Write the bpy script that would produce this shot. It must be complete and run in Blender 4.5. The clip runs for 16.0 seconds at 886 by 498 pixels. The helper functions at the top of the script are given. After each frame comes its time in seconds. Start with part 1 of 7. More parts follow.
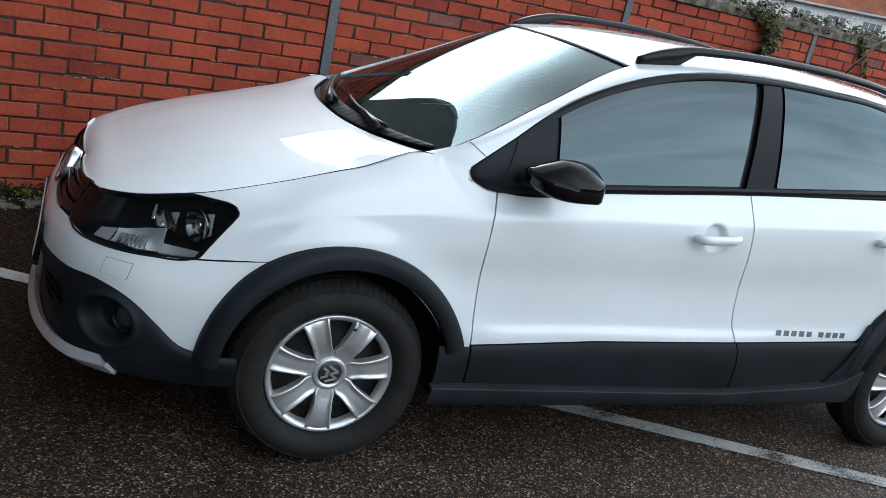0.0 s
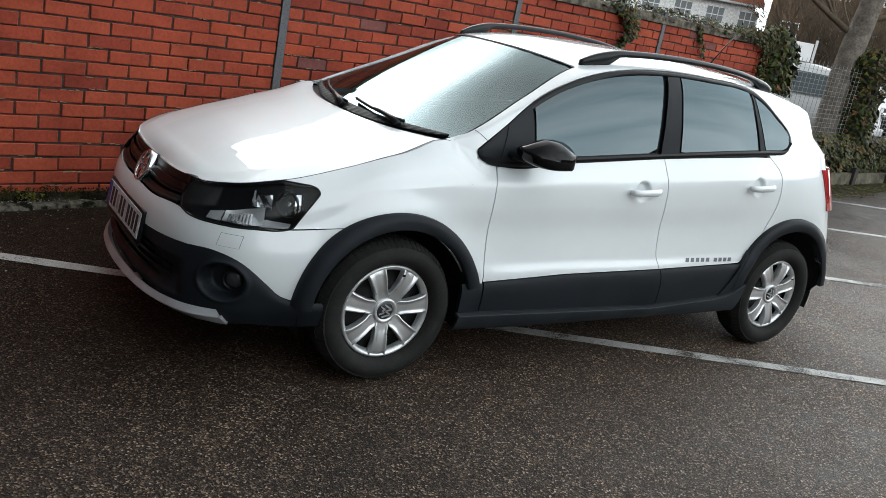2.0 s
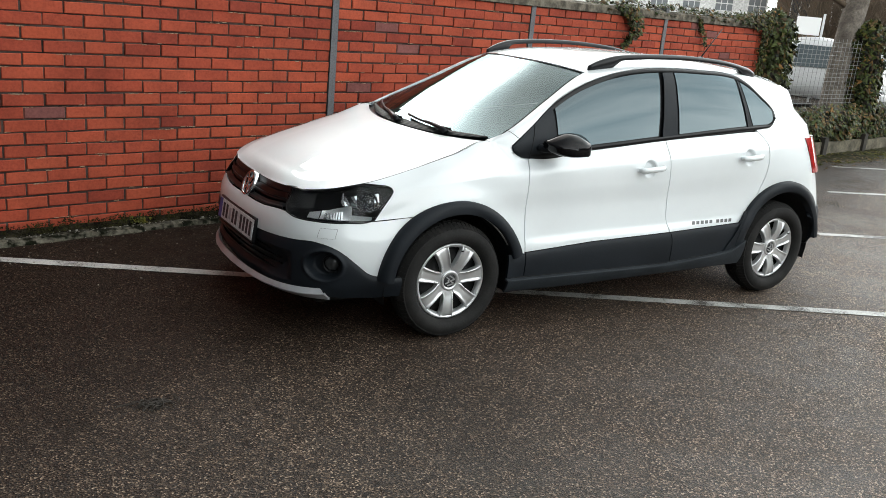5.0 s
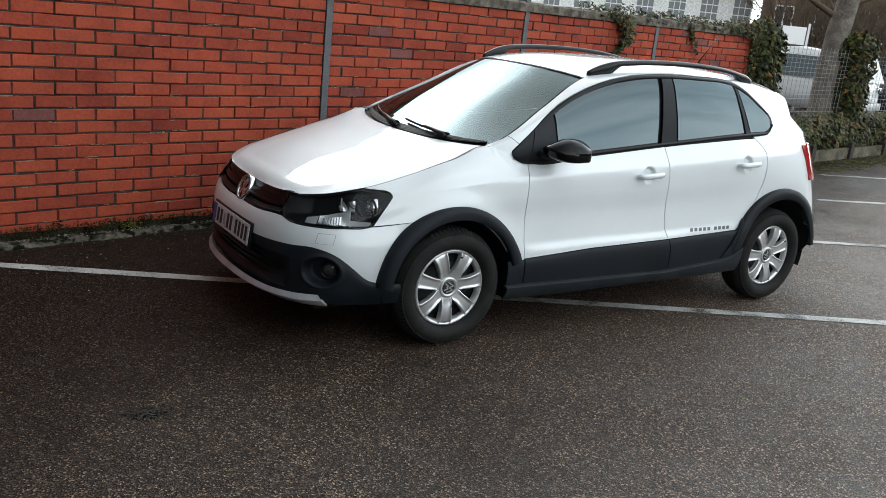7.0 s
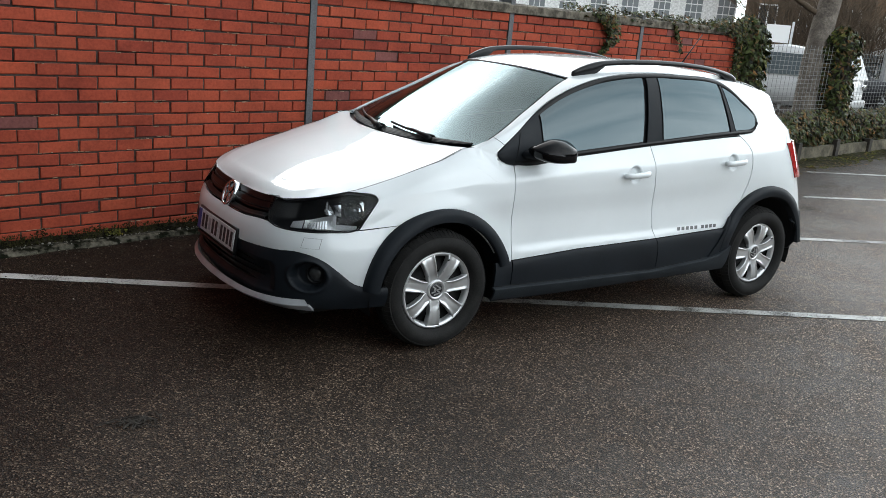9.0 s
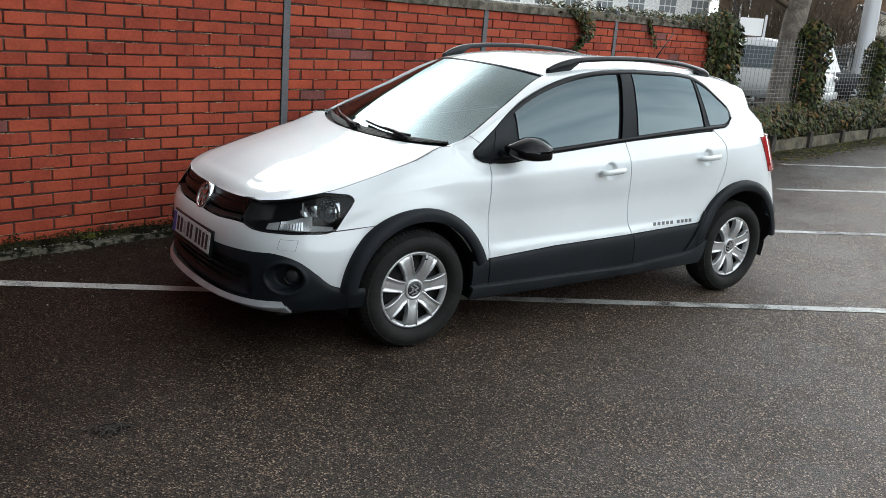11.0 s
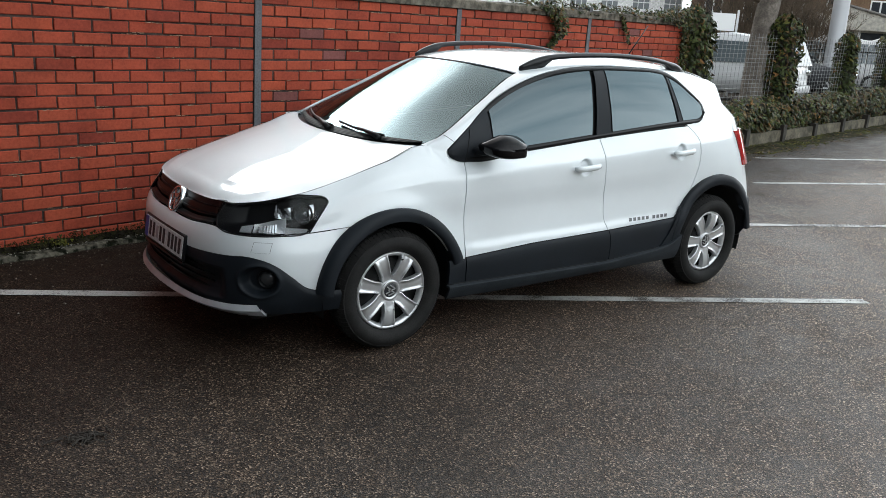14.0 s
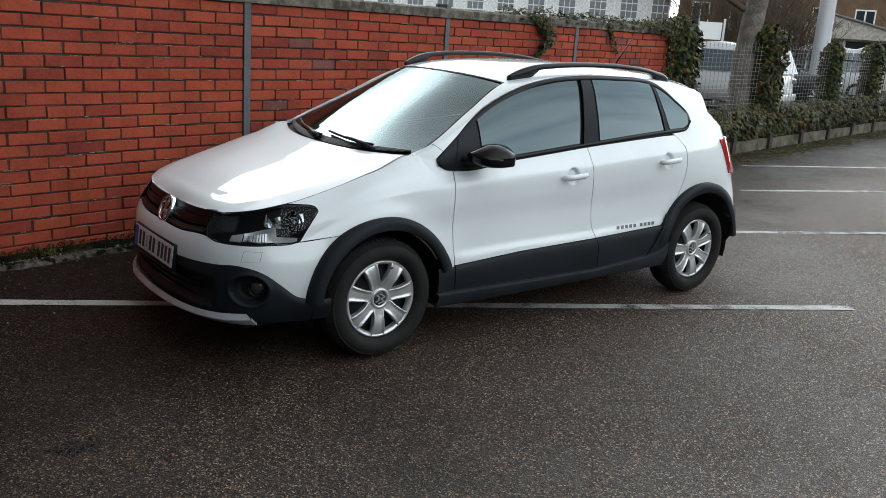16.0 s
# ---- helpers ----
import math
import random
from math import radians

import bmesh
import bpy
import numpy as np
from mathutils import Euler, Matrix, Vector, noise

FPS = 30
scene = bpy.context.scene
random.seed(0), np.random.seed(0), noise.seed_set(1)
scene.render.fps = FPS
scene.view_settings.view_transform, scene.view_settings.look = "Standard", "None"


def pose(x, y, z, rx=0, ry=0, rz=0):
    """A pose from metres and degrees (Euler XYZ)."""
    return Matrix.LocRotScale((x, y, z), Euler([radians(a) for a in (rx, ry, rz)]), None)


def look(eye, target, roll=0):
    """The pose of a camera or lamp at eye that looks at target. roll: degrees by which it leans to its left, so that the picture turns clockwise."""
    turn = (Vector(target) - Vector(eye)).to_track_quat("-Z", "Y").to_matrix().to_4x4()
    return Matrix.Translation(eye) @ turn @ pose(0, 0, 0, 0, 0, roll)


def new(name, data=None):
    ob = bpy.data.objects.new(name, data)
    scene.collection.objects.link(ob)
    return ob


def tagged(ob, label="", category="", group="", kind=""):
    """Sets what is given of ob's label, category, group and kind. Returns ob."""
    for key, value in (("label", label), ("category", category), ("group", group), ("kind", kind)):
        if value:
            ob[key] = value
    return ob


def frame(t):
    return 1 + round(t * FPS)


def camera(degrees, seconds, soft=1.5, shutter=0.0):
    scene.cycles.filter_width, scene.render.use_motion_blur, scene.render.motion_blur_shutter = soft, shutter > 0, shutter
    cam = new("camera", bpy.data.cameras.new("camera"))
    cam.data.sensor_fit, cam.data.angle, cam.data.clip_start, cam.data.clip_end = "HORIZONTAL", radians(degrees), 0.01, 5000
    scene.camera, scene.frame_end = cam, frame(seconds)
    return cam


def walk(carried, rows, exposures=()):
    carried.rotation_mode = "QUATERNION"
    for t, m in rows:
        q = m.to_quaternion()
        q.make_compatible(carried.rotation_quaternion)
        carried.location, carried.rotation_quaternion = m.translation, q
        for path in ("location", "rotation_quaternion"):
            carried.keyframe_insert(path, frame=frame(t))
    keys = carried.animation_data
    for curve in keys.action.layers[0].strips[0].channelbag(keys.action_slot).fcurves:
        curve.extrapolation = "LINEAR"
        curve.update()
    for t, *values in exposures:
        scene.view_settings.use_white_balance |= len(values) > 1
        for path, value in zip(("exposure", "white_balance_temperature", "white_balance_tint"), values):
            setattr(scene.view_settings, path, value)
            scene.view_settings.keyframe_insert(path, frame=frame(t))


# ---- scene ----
cam = camera(54.2, 16.0, 0.3)
PATH = [
    (0, (-0.757, -3.046, 1.481), (0.041, -1.307, 0.899), 12.3),
    (0.5, (-1.001, -3.238, 1.478), (-0.139, -1.539, 0.869), 9.0),
    (1, (-1.246, -3.364, 1.512), (-0.313, -1.699, 0.915), 8.8),
    (1.5, (-1.542, -3.416, 1.507), (-0.473, -1.829, 0.925), 10.4),
    (2, (-1.723, -3.536, 1.518), (-0.613, -1.965, 0.972), 11.0),
    (2.5, (-1.879, -3.722, 1.53), (-0.795, -2.138, 0.968), 9.2),
    (3, (-2.033, -3.836, 1.528), (-0.933, -2.254, 0.991), 7.1),
    (3.5, (-2.214, -3.981, 1.534), (-1.09, -2.425, 0.972), 7.3),
    (4, (-2.258, -4.129, 1.555), (-1.196, -2.529, 0.996), 7.3),
    (4.5, (-2.261, -4.21, 1.584), (-1.227, -2.589, 1.03), 6.0),
    (4.7, (-2.276, -4.233, 1.632), (-1.233, -2.617, 1.083), 5.5),
    (7, (-2.324, -4.143, 1.606), (-1.244, -2.544, 1.08), 5.9),
    (7.5, (-2.317, -4.141, 1.609), (-1.237, -2.543, 1.081), 5.4),
    (8, (-2.31, -4.138, 1.605), (-1.23, -2.539, 1.078), 5.4),
    (8.5, (-2.307, -4.138, 1.605), (-1.217, -2.546, 1.081), 5.2),
    (9, (-2.304, -4.137, 1.603), (-1.204, -2.55, 1.085), 5.2),
    (9.5, (-2.303, -4.14, 1.607), (-1.204, -2.551, 1.091), 5.2),
    (12, (-2.274, -4.136, 1.62), (-1.11, -2.598, 1.09), 4.2),
    (12.5, (-2.265, -4.139, 1.615), (-1.099, -2.603, 1.084), 4.1),
    (13, (-2.261, -4.138, 1.616), (-1.094, -2.602, 1.088), 3.9),
    (13.5, (-2.259, -4.13, 1.614), (-1.091, -2.594, 1.088), 3.9),
    (14, (-2.264, -4.132, 1.615), (-1.088, -2.601, 1.094), 3.9),
    (14.5, (-2.271, -4.134, 1.618), (-1.091, -2.605, 1.098), 3.9),
    (15, (-2.275, -4.142, 1.624), (-1.081, -2.621, 1.112), 4.0),
    (15.5, (-2.28, -4.151, 1.623), (-1.084, -2.63, 1.116), 3.9),
    (16, (-2.28, -4.153, 1.625), (-1.082, -2.632, 1.123), 3.9),
]
walk(cam, [(t, look(eye, target, roll)) for t, eye, target, roll in PATH],
     [(0, 0.08, 6080, 10), (0.5, -0.19, 6080, 10), (1.2, 0.00, 6350, 10), (2.5, 0.11, 6780, 10), (3.4, 0.44, 6950, 10), (4.5, 0.47, 6950, 10), (7.0, 0.09, 6560, 10), (9.5, 0.11, 6550, 10), (12.5, 0.18, 6560, 10), (14.5, 0.02, 6520, 10), (16.0, -0.16, 6500, 10)])

# world: overcast sky, brightest where the hidden sun stands beyond the wall
SUN_AZ, SUN_EL = radians(82), radians(31)      # azimuth from +x towards +y
SUN_DIR = Vector((math.cos(SUN_AZ) * math.cos(SUN_EL), math.sin(SUN_AZ) * math.cos(SUN_EL), math.sin(SUN_EL)))
world = bpy.data.worlds.new("overcast_sky")
scene.world = world
world.use_nodes = True
wn, wl = world.node_tree.nodes, world.node_tree.links
wn.clear()
w_out, w_bg = wn.new("ShaderNodeOutputWorld"), wn.new("ShaderNodeBackground")
sky = wn.new("ShaderNodeTexSky")
sky.sky_type, sky.sun_disc = "NISHITA", False
sky.sun_elevation, sky.sun_rotation = SUN_EL, radians(90) - SUN_AZ
sky.air_density, sky.dust_density = 1.0, 4.0
w_co = wn.new("ShaderNodeTexCoord")
w_map = wn.new("ShaderNodeMapping")
w_map.inputs["Scale"].default_value = (1.0, 1.0, 2.6)
w_noise = wn.new("ShaderNodeTexNoise")
w_noise.inputs["Scale"].default_value = 2.2
w_noise.inputs["Detail"].default_value = 6
w_noise.inputs["Roughness"].default_value = 0.55
w_ramp = wn.new("ShaderNodeValToRGB")
w_ramp.color_ramp.elements[0].position, w_ramp.color_ramp.elements[0].color = 0.32, (0.44, 0.53, 0.58, 1)
w_ramp.color_ramp.elements[1].position, w_ramp.color_ramp.elements[1].color = 0.72, (1.0, 1.02, 1.04, 1)
w_dot = wn.new("ShaderNodeVectorMath")
w_dot.operation = "DOT_PRODUCT"
w_dot.inputs[1].default_value = SUN_DIR
w_max = wn.new("ShaderNodeMath")
w_max.operation = "MAXIMUM"
w_max.inputs[1].default_value = 0.0
w_pow = wn.new("ShaderNodeMath")
w_pow.operation = "POWER"
w_pow.inputs[1].default_value = 55.0
w_gain = wn.new("ShaderNodeMath")
w_gain.operation = "MULTIPLY_ADD"
w_gain.inputs[1].default_value = 6.2
w_low = wn.new("ShaderNodeVectorMath")          # added low sky lobe, lights the right-hand asphalt
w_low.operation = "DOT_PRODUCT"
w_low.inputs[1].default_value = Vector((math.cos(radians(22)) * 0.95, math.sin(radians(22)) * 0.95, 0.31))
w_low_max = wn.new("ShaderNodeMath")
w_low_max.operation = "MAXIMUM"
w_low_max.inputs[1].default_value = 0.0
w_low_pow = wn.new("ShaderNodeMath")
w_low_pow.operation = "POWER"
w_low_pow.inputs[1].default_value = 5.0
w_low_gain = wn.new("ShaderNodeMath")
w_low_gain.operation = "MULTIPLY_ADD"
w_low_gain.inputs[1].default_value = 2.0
w_dir = wn.new("ShaderNodeVectorMath")          # heavier cloud overhead; sky behind the camera raised to light wall and car side
w_dir.operation = "DOT_PRODUCT"
w_dir.inputs[1].default_value = (0.26, -0.93, -0.80)
w_floor = wn.new("ShaderNodeMath")
w_floor.operation = "MAXIMUM"
w_floor.inputs[1].default_value = 0.13
w_add = wn.new("ShaderNodeMath")
w_add.operation = "ADD"
w_add.inputs[1].default_value = 1.02
w_mul = wn.new("ShaderNodeMix")
w_mul.data_type, w_mul.blend_type = "RGBA", "MULTIPLY"
w_mul.inputs["Factor"].default_value = 1.0
w_mix = wn.new("ShaderNodeMix")
w_mix.data_type = "RGBA"
w_mix.inputs["Factor"].default_value = 0.93
w_sky = wn.new("ShaderNodeVectorMath")
w_sky.operation = "SCALE"
w_sky.inputs["Scale"].default_value = 0.10
wl.new(w_co.outputs["Generated"], w_map.inputs["Vector"])
wl.new(w_map.outputs["Vector"], w_noise.inputs["Vector"])
wl.new(w_noise.outputs["Fac"], w_ramp.inputs["Fac"])
wl.new(w_co.outputs["Generated"], w_dot.inputs[0])
wl.new(w_dot.outputs["Value"], w_max.inputs[0])
wl.new(w_max.outputs["Value"], w_pow.inputs[0])
wl.new(w_pow.outputs["Value"], w_gain.inputs[0])
wl.new(w_co.outputs["Generated"], w_dir.inputs[0])
wl.new(w_dir.outputs["Value"], w_add.inputs[0])
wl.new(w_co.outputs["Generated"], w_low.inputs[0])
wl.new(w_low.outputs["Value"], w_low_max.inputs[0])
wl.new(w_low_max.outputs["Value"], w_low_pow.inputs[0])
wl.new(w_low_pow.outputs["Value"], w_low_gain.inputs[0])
wl.new(w_add.outputs["Value"], w_floor.inputs[0])
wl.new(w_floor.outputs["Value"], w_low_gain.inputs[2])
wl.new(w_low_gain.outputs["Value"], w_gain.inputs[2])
wl.new(w_ramp.outputs["Color"], w_mul.inputs["A"])
wl.new(w_gain.outputs["Value"], w_mul.inputs["B"])
wl.new(sky.outputs["Color"], w_sky.inputs[0])
wl.new(w_sky.outputs["Vector"], w_mix.inputs["A"])
wl.new(w_mul.outputs["Result"], w_mix.inputs["B"])
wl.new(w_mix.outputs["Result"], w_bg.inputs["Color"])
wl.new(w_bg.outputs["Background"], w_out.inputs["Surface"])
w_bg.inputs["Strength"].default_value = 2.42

sun_data = bpy.data.lights.new("sun", "SUN")
sun_data.energy, sun_data.angle, sun_data.color = 0.65, radians(75), (1.0, 0.97, 0.92)
sun = new("sun", sun_data)
sun.matrix_world = look(SUN_DIR * 50, (0, 0, 0))


# ---------------------------------------------------------------- materials
def material(name, base=(0.5, 0.5, 0.5), rough=0.5, metal=0.0, coat=0.0, coat_rough=0.03, spec=0.5):
    m = bpy.data.materials.new(name)
    m.use_nodes = True
    b = m.node_tree.nodes["Principled BSDF"]
    b.inputs["Base Color"].default_value = (*base, 1)
    b.inputs["Roughness"].default_value = rough
    b.inputs["Metallic"].default_value = metal
    b.inputs["Coat Weight"].default_value = coat
    b.inputs["Coat Roughness"].default_value = coat_rough
    b.inputs["Specular IOR Level"].default_value = spec
    return m


def node(m, kind, **values):
    n = m.node_tree.nodes.new(kind)
    for k, v in values.items():
        n.inputs[k].default_value = v
    return n


def link(m, a, b):
    m.node_tree.links.new(a, b)


def bsdf(m):
    return m.node_tree.nodes["Principled BSDF"]


def coords(m, scale=(1, 1, 1)):
    c = node(m, "ShaderNodeTexCoord")
    g = node(m, "ShaderNodeMapping", Scale=scale)
    link(m, c.outputs["Object"], g.inputs["Vector"])
    return g.outputs["Vector"]


def ramp(m, fac, stops):
    r = node(m, "ShaderNodeValToRGB")
    e = r.color_ramp.elements
    while len(e) < len(stops):
        e.new(0.5)
    for el, (p, c) in zip(e, stops):
        el.position = p
        el.color = (*c, 1) if len(c) == 3 else c
    link(m, fac, r.inputs["Fac"])
    return r.outputs["Color"]


def noise_tex(m, vec, scale, detail=4, rough=0.55):
    n = node(m, "ShaderNodeTexNoise", Scale=scale, Detail=detail, Roughness=rough)
    link(m, vec, n.inputs["Vector"])
    return n.outputs["Fac"]


def blend(m, a, b, fac, mode="MIX"):
    n = node(m, "ShaderNodeMix")
    n.data_type, n.blend_type = "RGBA", mode
    for sock, v in (("A", a), ("B", b), ("Factor", fac)):
        if isinstance(v, (int, float)):
            n.inputs[sock].default_value = v if sock == "Factor" else (v, v, v, 1)
        elif isinstance(v, tuple):
            n.inputs[sock].default_value = (*v, 1)
        else:
            link(m, v, n.inputs[sock])
    return n.outputs["Result"]


def bump(m, height, strength, distance):
    n = node(m, "ShaderNodeBump", Strength=strength, Distance=distance)
    link(m, height, n.inputs["Height"])
    link(m, n.outputs["Normal"], bsdf(m).inputs["Normal"])


def mottled(name, c0, c1, scale, rough=0.8, fine=60, depth=0.002, strength=0.5, rough_var=0.0, island=0.0, edge=(0.3, 0.7)):
    """A rough matter with two colours in patches and a fine grain."""
    m = material(name, c0, rough)
    v = coords(m)
    big, small = noise_tex(m, v, scale, 5), noise_tex(m, v, fine, 4)
    col = ramp(m, big, [(edge[0], c0), (edge[1], c1)])
    col = blend(m, col, ramp(m, small, [(0.3, (0.55, 0.55, 0.55)), (0.7, (1.25, 1.25, 1.25))]), 0.7, "MULTIPLY")
    if island:
        g = node(m, "ShaderNodeNewGeometry")
        col = blend(m, col, ramp(m, g.outputs["Random Per Island"], [(0, (1 - island,) * 3), (1, (1 + island,) * 3)]), 1.0, "MULTIPLY")
    link(m, col, bsdf(m).inputs["Base Color"])
    if rough_var:
        link(m, ramp(m, big, [(0.3, (rough - rough_var,) * 3), (0.7, (rough + rough_var,) * 3)]), bsdf(m).inputs["Roughness"])
    bump(m, small, strength, depth)
    return m


def paint_material():
    m = material("white_car_paint", (0.80, 0.805, 0.80), 0.5, 0.12, 1.0, 0.01)
    v = coords(m)
    dirt = noise_tex(m, v, 3.0, 6)
    link(m, ramp(m, dirt, [(0.3, (0.745, 0.785, 0.80)), (0.7, (0.785, 0.825, 0.84))]), bsdf(m).inputs["Base Color"])
    link(m, ramp(m, noise_tex(m, v, 12.0, 6), [(0.35, (0.0,) * 3), (0.75, (0.025,) * 3)]), bsdf(m).inputs["Coat Roughness"])
    return m


def glass_material(name, tint, ior, sheen=(0.74, 0.93, 1)):
    m = bpy.data.materials.new(name)
    m.use_nodes = True
    t = m.node_tree
    t.nodes.clear()
    out = t.nodes.new("ShaderNodeOutputMaterial")
    clear, gloss, mix, fr = (t.nodes.new("ShaderNode" + k) for k in ("BsdfTransparent", "BsdfGlossy", "MixShader", "Fresnel"))
    clear.inputs["Color"].default_value = (*tint, 1)
    gloss.inputs["Roughness"].default_value = 0.0
    gloss.inputs["Color"].default_value = (*sheen, 1)
    fr.inputs["IOR"].default_value = ior
    t.links.new(fr.outputs[0], mix.inputs[0])
    t.links.new(clear.outputs[0], mix.inputs[1])
    t.links.new(gloss.outputs[0], mix.inputs[2])
    t.links.new(mix.outputs[0], out.inputs["Surface"])
    return m


def _remap(m, value, lo, hi):
    n = node(m, "ShaderNodeMapRange")
    n.inputs["From Min"].default_value, n.inputs["From Max"].default_value = lo, hi
    link(m, value, n.inputs["Value"])
    return n.outputs["Result"]


def asphalt_material():
    m = material("damp_shaded_asphalt", (0.05, 0.05, 0.05), 0.5, spec=0.24)
    v = coords(m)
    patch, mid = noise_tex(m, v, 0.55, 5), noise_tex(m, v, 6.0, 5)
    vor = node(m, "ShaderNodeTexVoronoi", Scale=168.0, Randomness=1.0)
    link(m, v, vor.inputs["Vector"])
    vcol = node(m, "ShaderNodeSeparateColor")
    link(m, vor.outputs["Color"], vcol.inputs["Color"])
    stone = ramp(m, vcol.outputs["Red"], [(0.0, (0.005, 0.0034, 0.0023)), (0.5, (0.030, 0.0204, 0.0138)), (0.82, (0.110, 0.079, 0.055)), (0.93, (0.24, 0.185, 0.135)), (1.0, (0.50, 0.41, 0.31))])
    col = blend(m, stone, ramp(m, patch, [(0.35, (0.80, 0.79, 0.78)), (0.65, (1.1, 1.09, 1.08))]), 1.0, "MULTIPLY")
    col = blend(m, col, ramp(m, mid, [(0.3, (0.75, 0.75, 0.75)), (0.7, (1.2, 1.2, 1.2))]), 1.0, "MULTIPLY")
    sep = node(m, "ShaderNodeSeparateXYZ")               # shading painted in: darker by the wall and the car, lighter towards the open side
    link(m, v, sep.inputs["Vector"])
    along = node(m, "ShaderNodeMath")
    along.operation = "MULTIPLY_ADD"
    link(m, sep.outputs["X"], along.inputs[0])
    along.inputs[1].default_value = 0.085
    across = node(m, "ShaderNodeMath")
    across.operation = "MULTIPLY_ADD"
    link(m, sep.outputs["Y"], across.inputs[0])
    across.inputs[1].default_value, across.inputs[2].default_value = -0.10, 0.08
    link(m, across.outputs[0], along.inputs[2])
    # dry carries the painted shading, 0 dark to 1 light
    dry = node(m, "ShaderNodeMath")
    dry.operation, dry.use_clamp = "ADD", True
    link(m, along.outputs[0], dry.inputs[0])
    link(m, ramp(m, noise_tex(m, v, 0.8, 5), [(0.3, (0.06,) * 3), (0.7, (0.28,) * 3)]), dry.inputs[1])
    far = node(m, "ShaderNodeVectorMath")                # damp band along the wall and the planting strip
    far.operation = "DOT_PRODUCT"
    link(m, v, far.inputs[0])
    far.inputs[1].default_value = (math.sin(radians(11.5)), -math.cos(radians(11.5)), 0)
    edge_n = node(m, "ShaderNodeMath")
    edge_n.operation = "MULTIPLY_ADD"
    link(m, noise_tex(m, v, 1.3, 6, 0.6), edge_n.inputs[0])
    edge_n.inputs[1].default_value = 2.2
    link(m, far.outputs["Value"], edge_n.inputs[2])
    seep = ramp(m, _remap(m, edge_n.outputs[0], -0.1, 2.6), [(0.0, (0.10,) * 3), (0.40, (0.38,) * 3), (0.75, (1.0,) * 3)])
    open_tone = node(m, "ShaderNodeMath")
    open_tone.operation = "MULTIPLY"
    link(m, dry.outputs[0], open_tone.inputs[0])
    link(m, seep, open_tone.inputs[1])
    dry = open_tone
    # base colour, and the sheen further down, follow the painted shading
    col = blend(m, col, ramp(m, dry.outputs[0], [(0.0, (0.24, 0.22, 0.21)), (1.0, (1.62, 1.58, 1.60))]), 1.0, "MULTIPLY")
    col = blend(m, col, (0.97, 0.95, 0.93), 1.0, "MULTIPLY")
    link(m, col, bsdf(m).inputs["Base Color"])
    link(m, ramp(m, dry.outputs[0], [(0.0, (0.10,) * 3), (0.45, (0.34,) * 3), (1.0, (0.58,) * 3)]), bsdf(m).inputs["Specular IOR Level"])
    wet = blend(m, ramp(m, patch, [(0.36, (0.52,) * 3), (0.62, (0.68,) * 3)]), ramp(m, mid, [(0.3, (0.85,) * 3), (0.7, (1.15,) * 3)]), 1.0, "MULTIPLY")
    link(m, wet, bsdf(m).inputs["Roughness"])
    bump(m, vor.outputs["Distance"], 0.9, 0.004)
    return m


def worn_line_material():
    """Road paint, worn through to the asphalt in flecks."""
    m = material("worn_line_paint", (0.6, 0.6, 0.58), 0.6)
    v = coords(m)
    flecks = noise_tex(m, v, 110.0, 5, 0.75)
    wide = blend(m, noise_tex(m, v, 5.0, 3), noise_tex(m, v, 0.9, 3), 0.5)
    f = blend(m, flecks, wide, 0.55)
    col = ramp(m, f, [(0.456, (0.030, 0.026, 0.022)), (0.500, (0.38, 0.38, 0.36)), (0.64, (0.62, 0.62, 0.60))])
    link(m, col, bsdf(m).inputs["Base Color"])
    bump(m, flecks, 0.6, 0.002)
    return m


def brick_material():
    m = material("red_brick", (0.4, 0.09, 0.05), 0.85, spec=0.3)
    v = coords(m)
    info = node(m, "ShaderNodeObjectInfo")
    geo = node(m, "ShaderNodeNewGeometry")
    add = node(m, "ShaderNodeMath")
    add.operation = "ADD"
    link(m, info.outputs["Random"], add.inputs[0])
    link(m, geo.outputs["Random Per Island"], add.inputs[1])
    frac = node(m, "ShaderNodeMath")
    frac.operation = "FRACT"
    link(m, add.outputs[0], frac.inputs[0])
    one = ramp(m, frac.outputs[0], [(0.0, (0.235, 0.039, 0.023)), (0.12, (0.300, 0.052, 0.027)), (0.5, (0.345, 0.061, 0.030)), (0.9, (0.385, 0.075, 0.036)), (0.97, (0.40, 0.072, 0.032)), (0.98, (0.20, 0.072, 0.064))])
    w = node(m, "ShaderNodeNewGeometry")
    stain = node(m, "ShaderNodeTexNoise", Scale=3.0, Detail=6.0, Roughness=0.65)
    link(m, w.outputs["Position"], stain.inputs["Vector"])
    grain = node(m, "ShaderNodeTexNoise", Scale=55.0, Detail=6.0, Roughness=0.65)
    link(m, w.outputs["Position"], grain.inputs["Vector"])
    col = blend(m, one, ramp(m, stain.outputs["Fac"], [(0.32, (0.74, 0.71, 0.70)), (0.6, (1.10, 1.08, 1.06))]), 1.0, "MULTIPLY")
    col = blend(m, col, ramp(m, grain.outputs["Fac"], [(0.28, (0.74, 0.72, 0.72)), (0.62, (1.06, 1.06, 1.06))]), 1.0, "MULTIPLY")
    link(m, col, bsdf(m).inputs["Base Color"])
    bump(m, grain.outputs["Fac"], 0.6, 0.003)
    return m


def leaf_material(name, dark, light, rough=0.55):
    m = material(name, dark, rough, spec=0.22)
    g = node(m, "ShaderNodeNewGeometry")
    link(m, ramp(m, g.outputs["Random Per Island"], [(0.0, dark), (0.8, light), (1.0, (light[0] * 1.9, light[1] * 1.35, light[2]))]), bsdf(m).inputs["Base Color"])
    return m


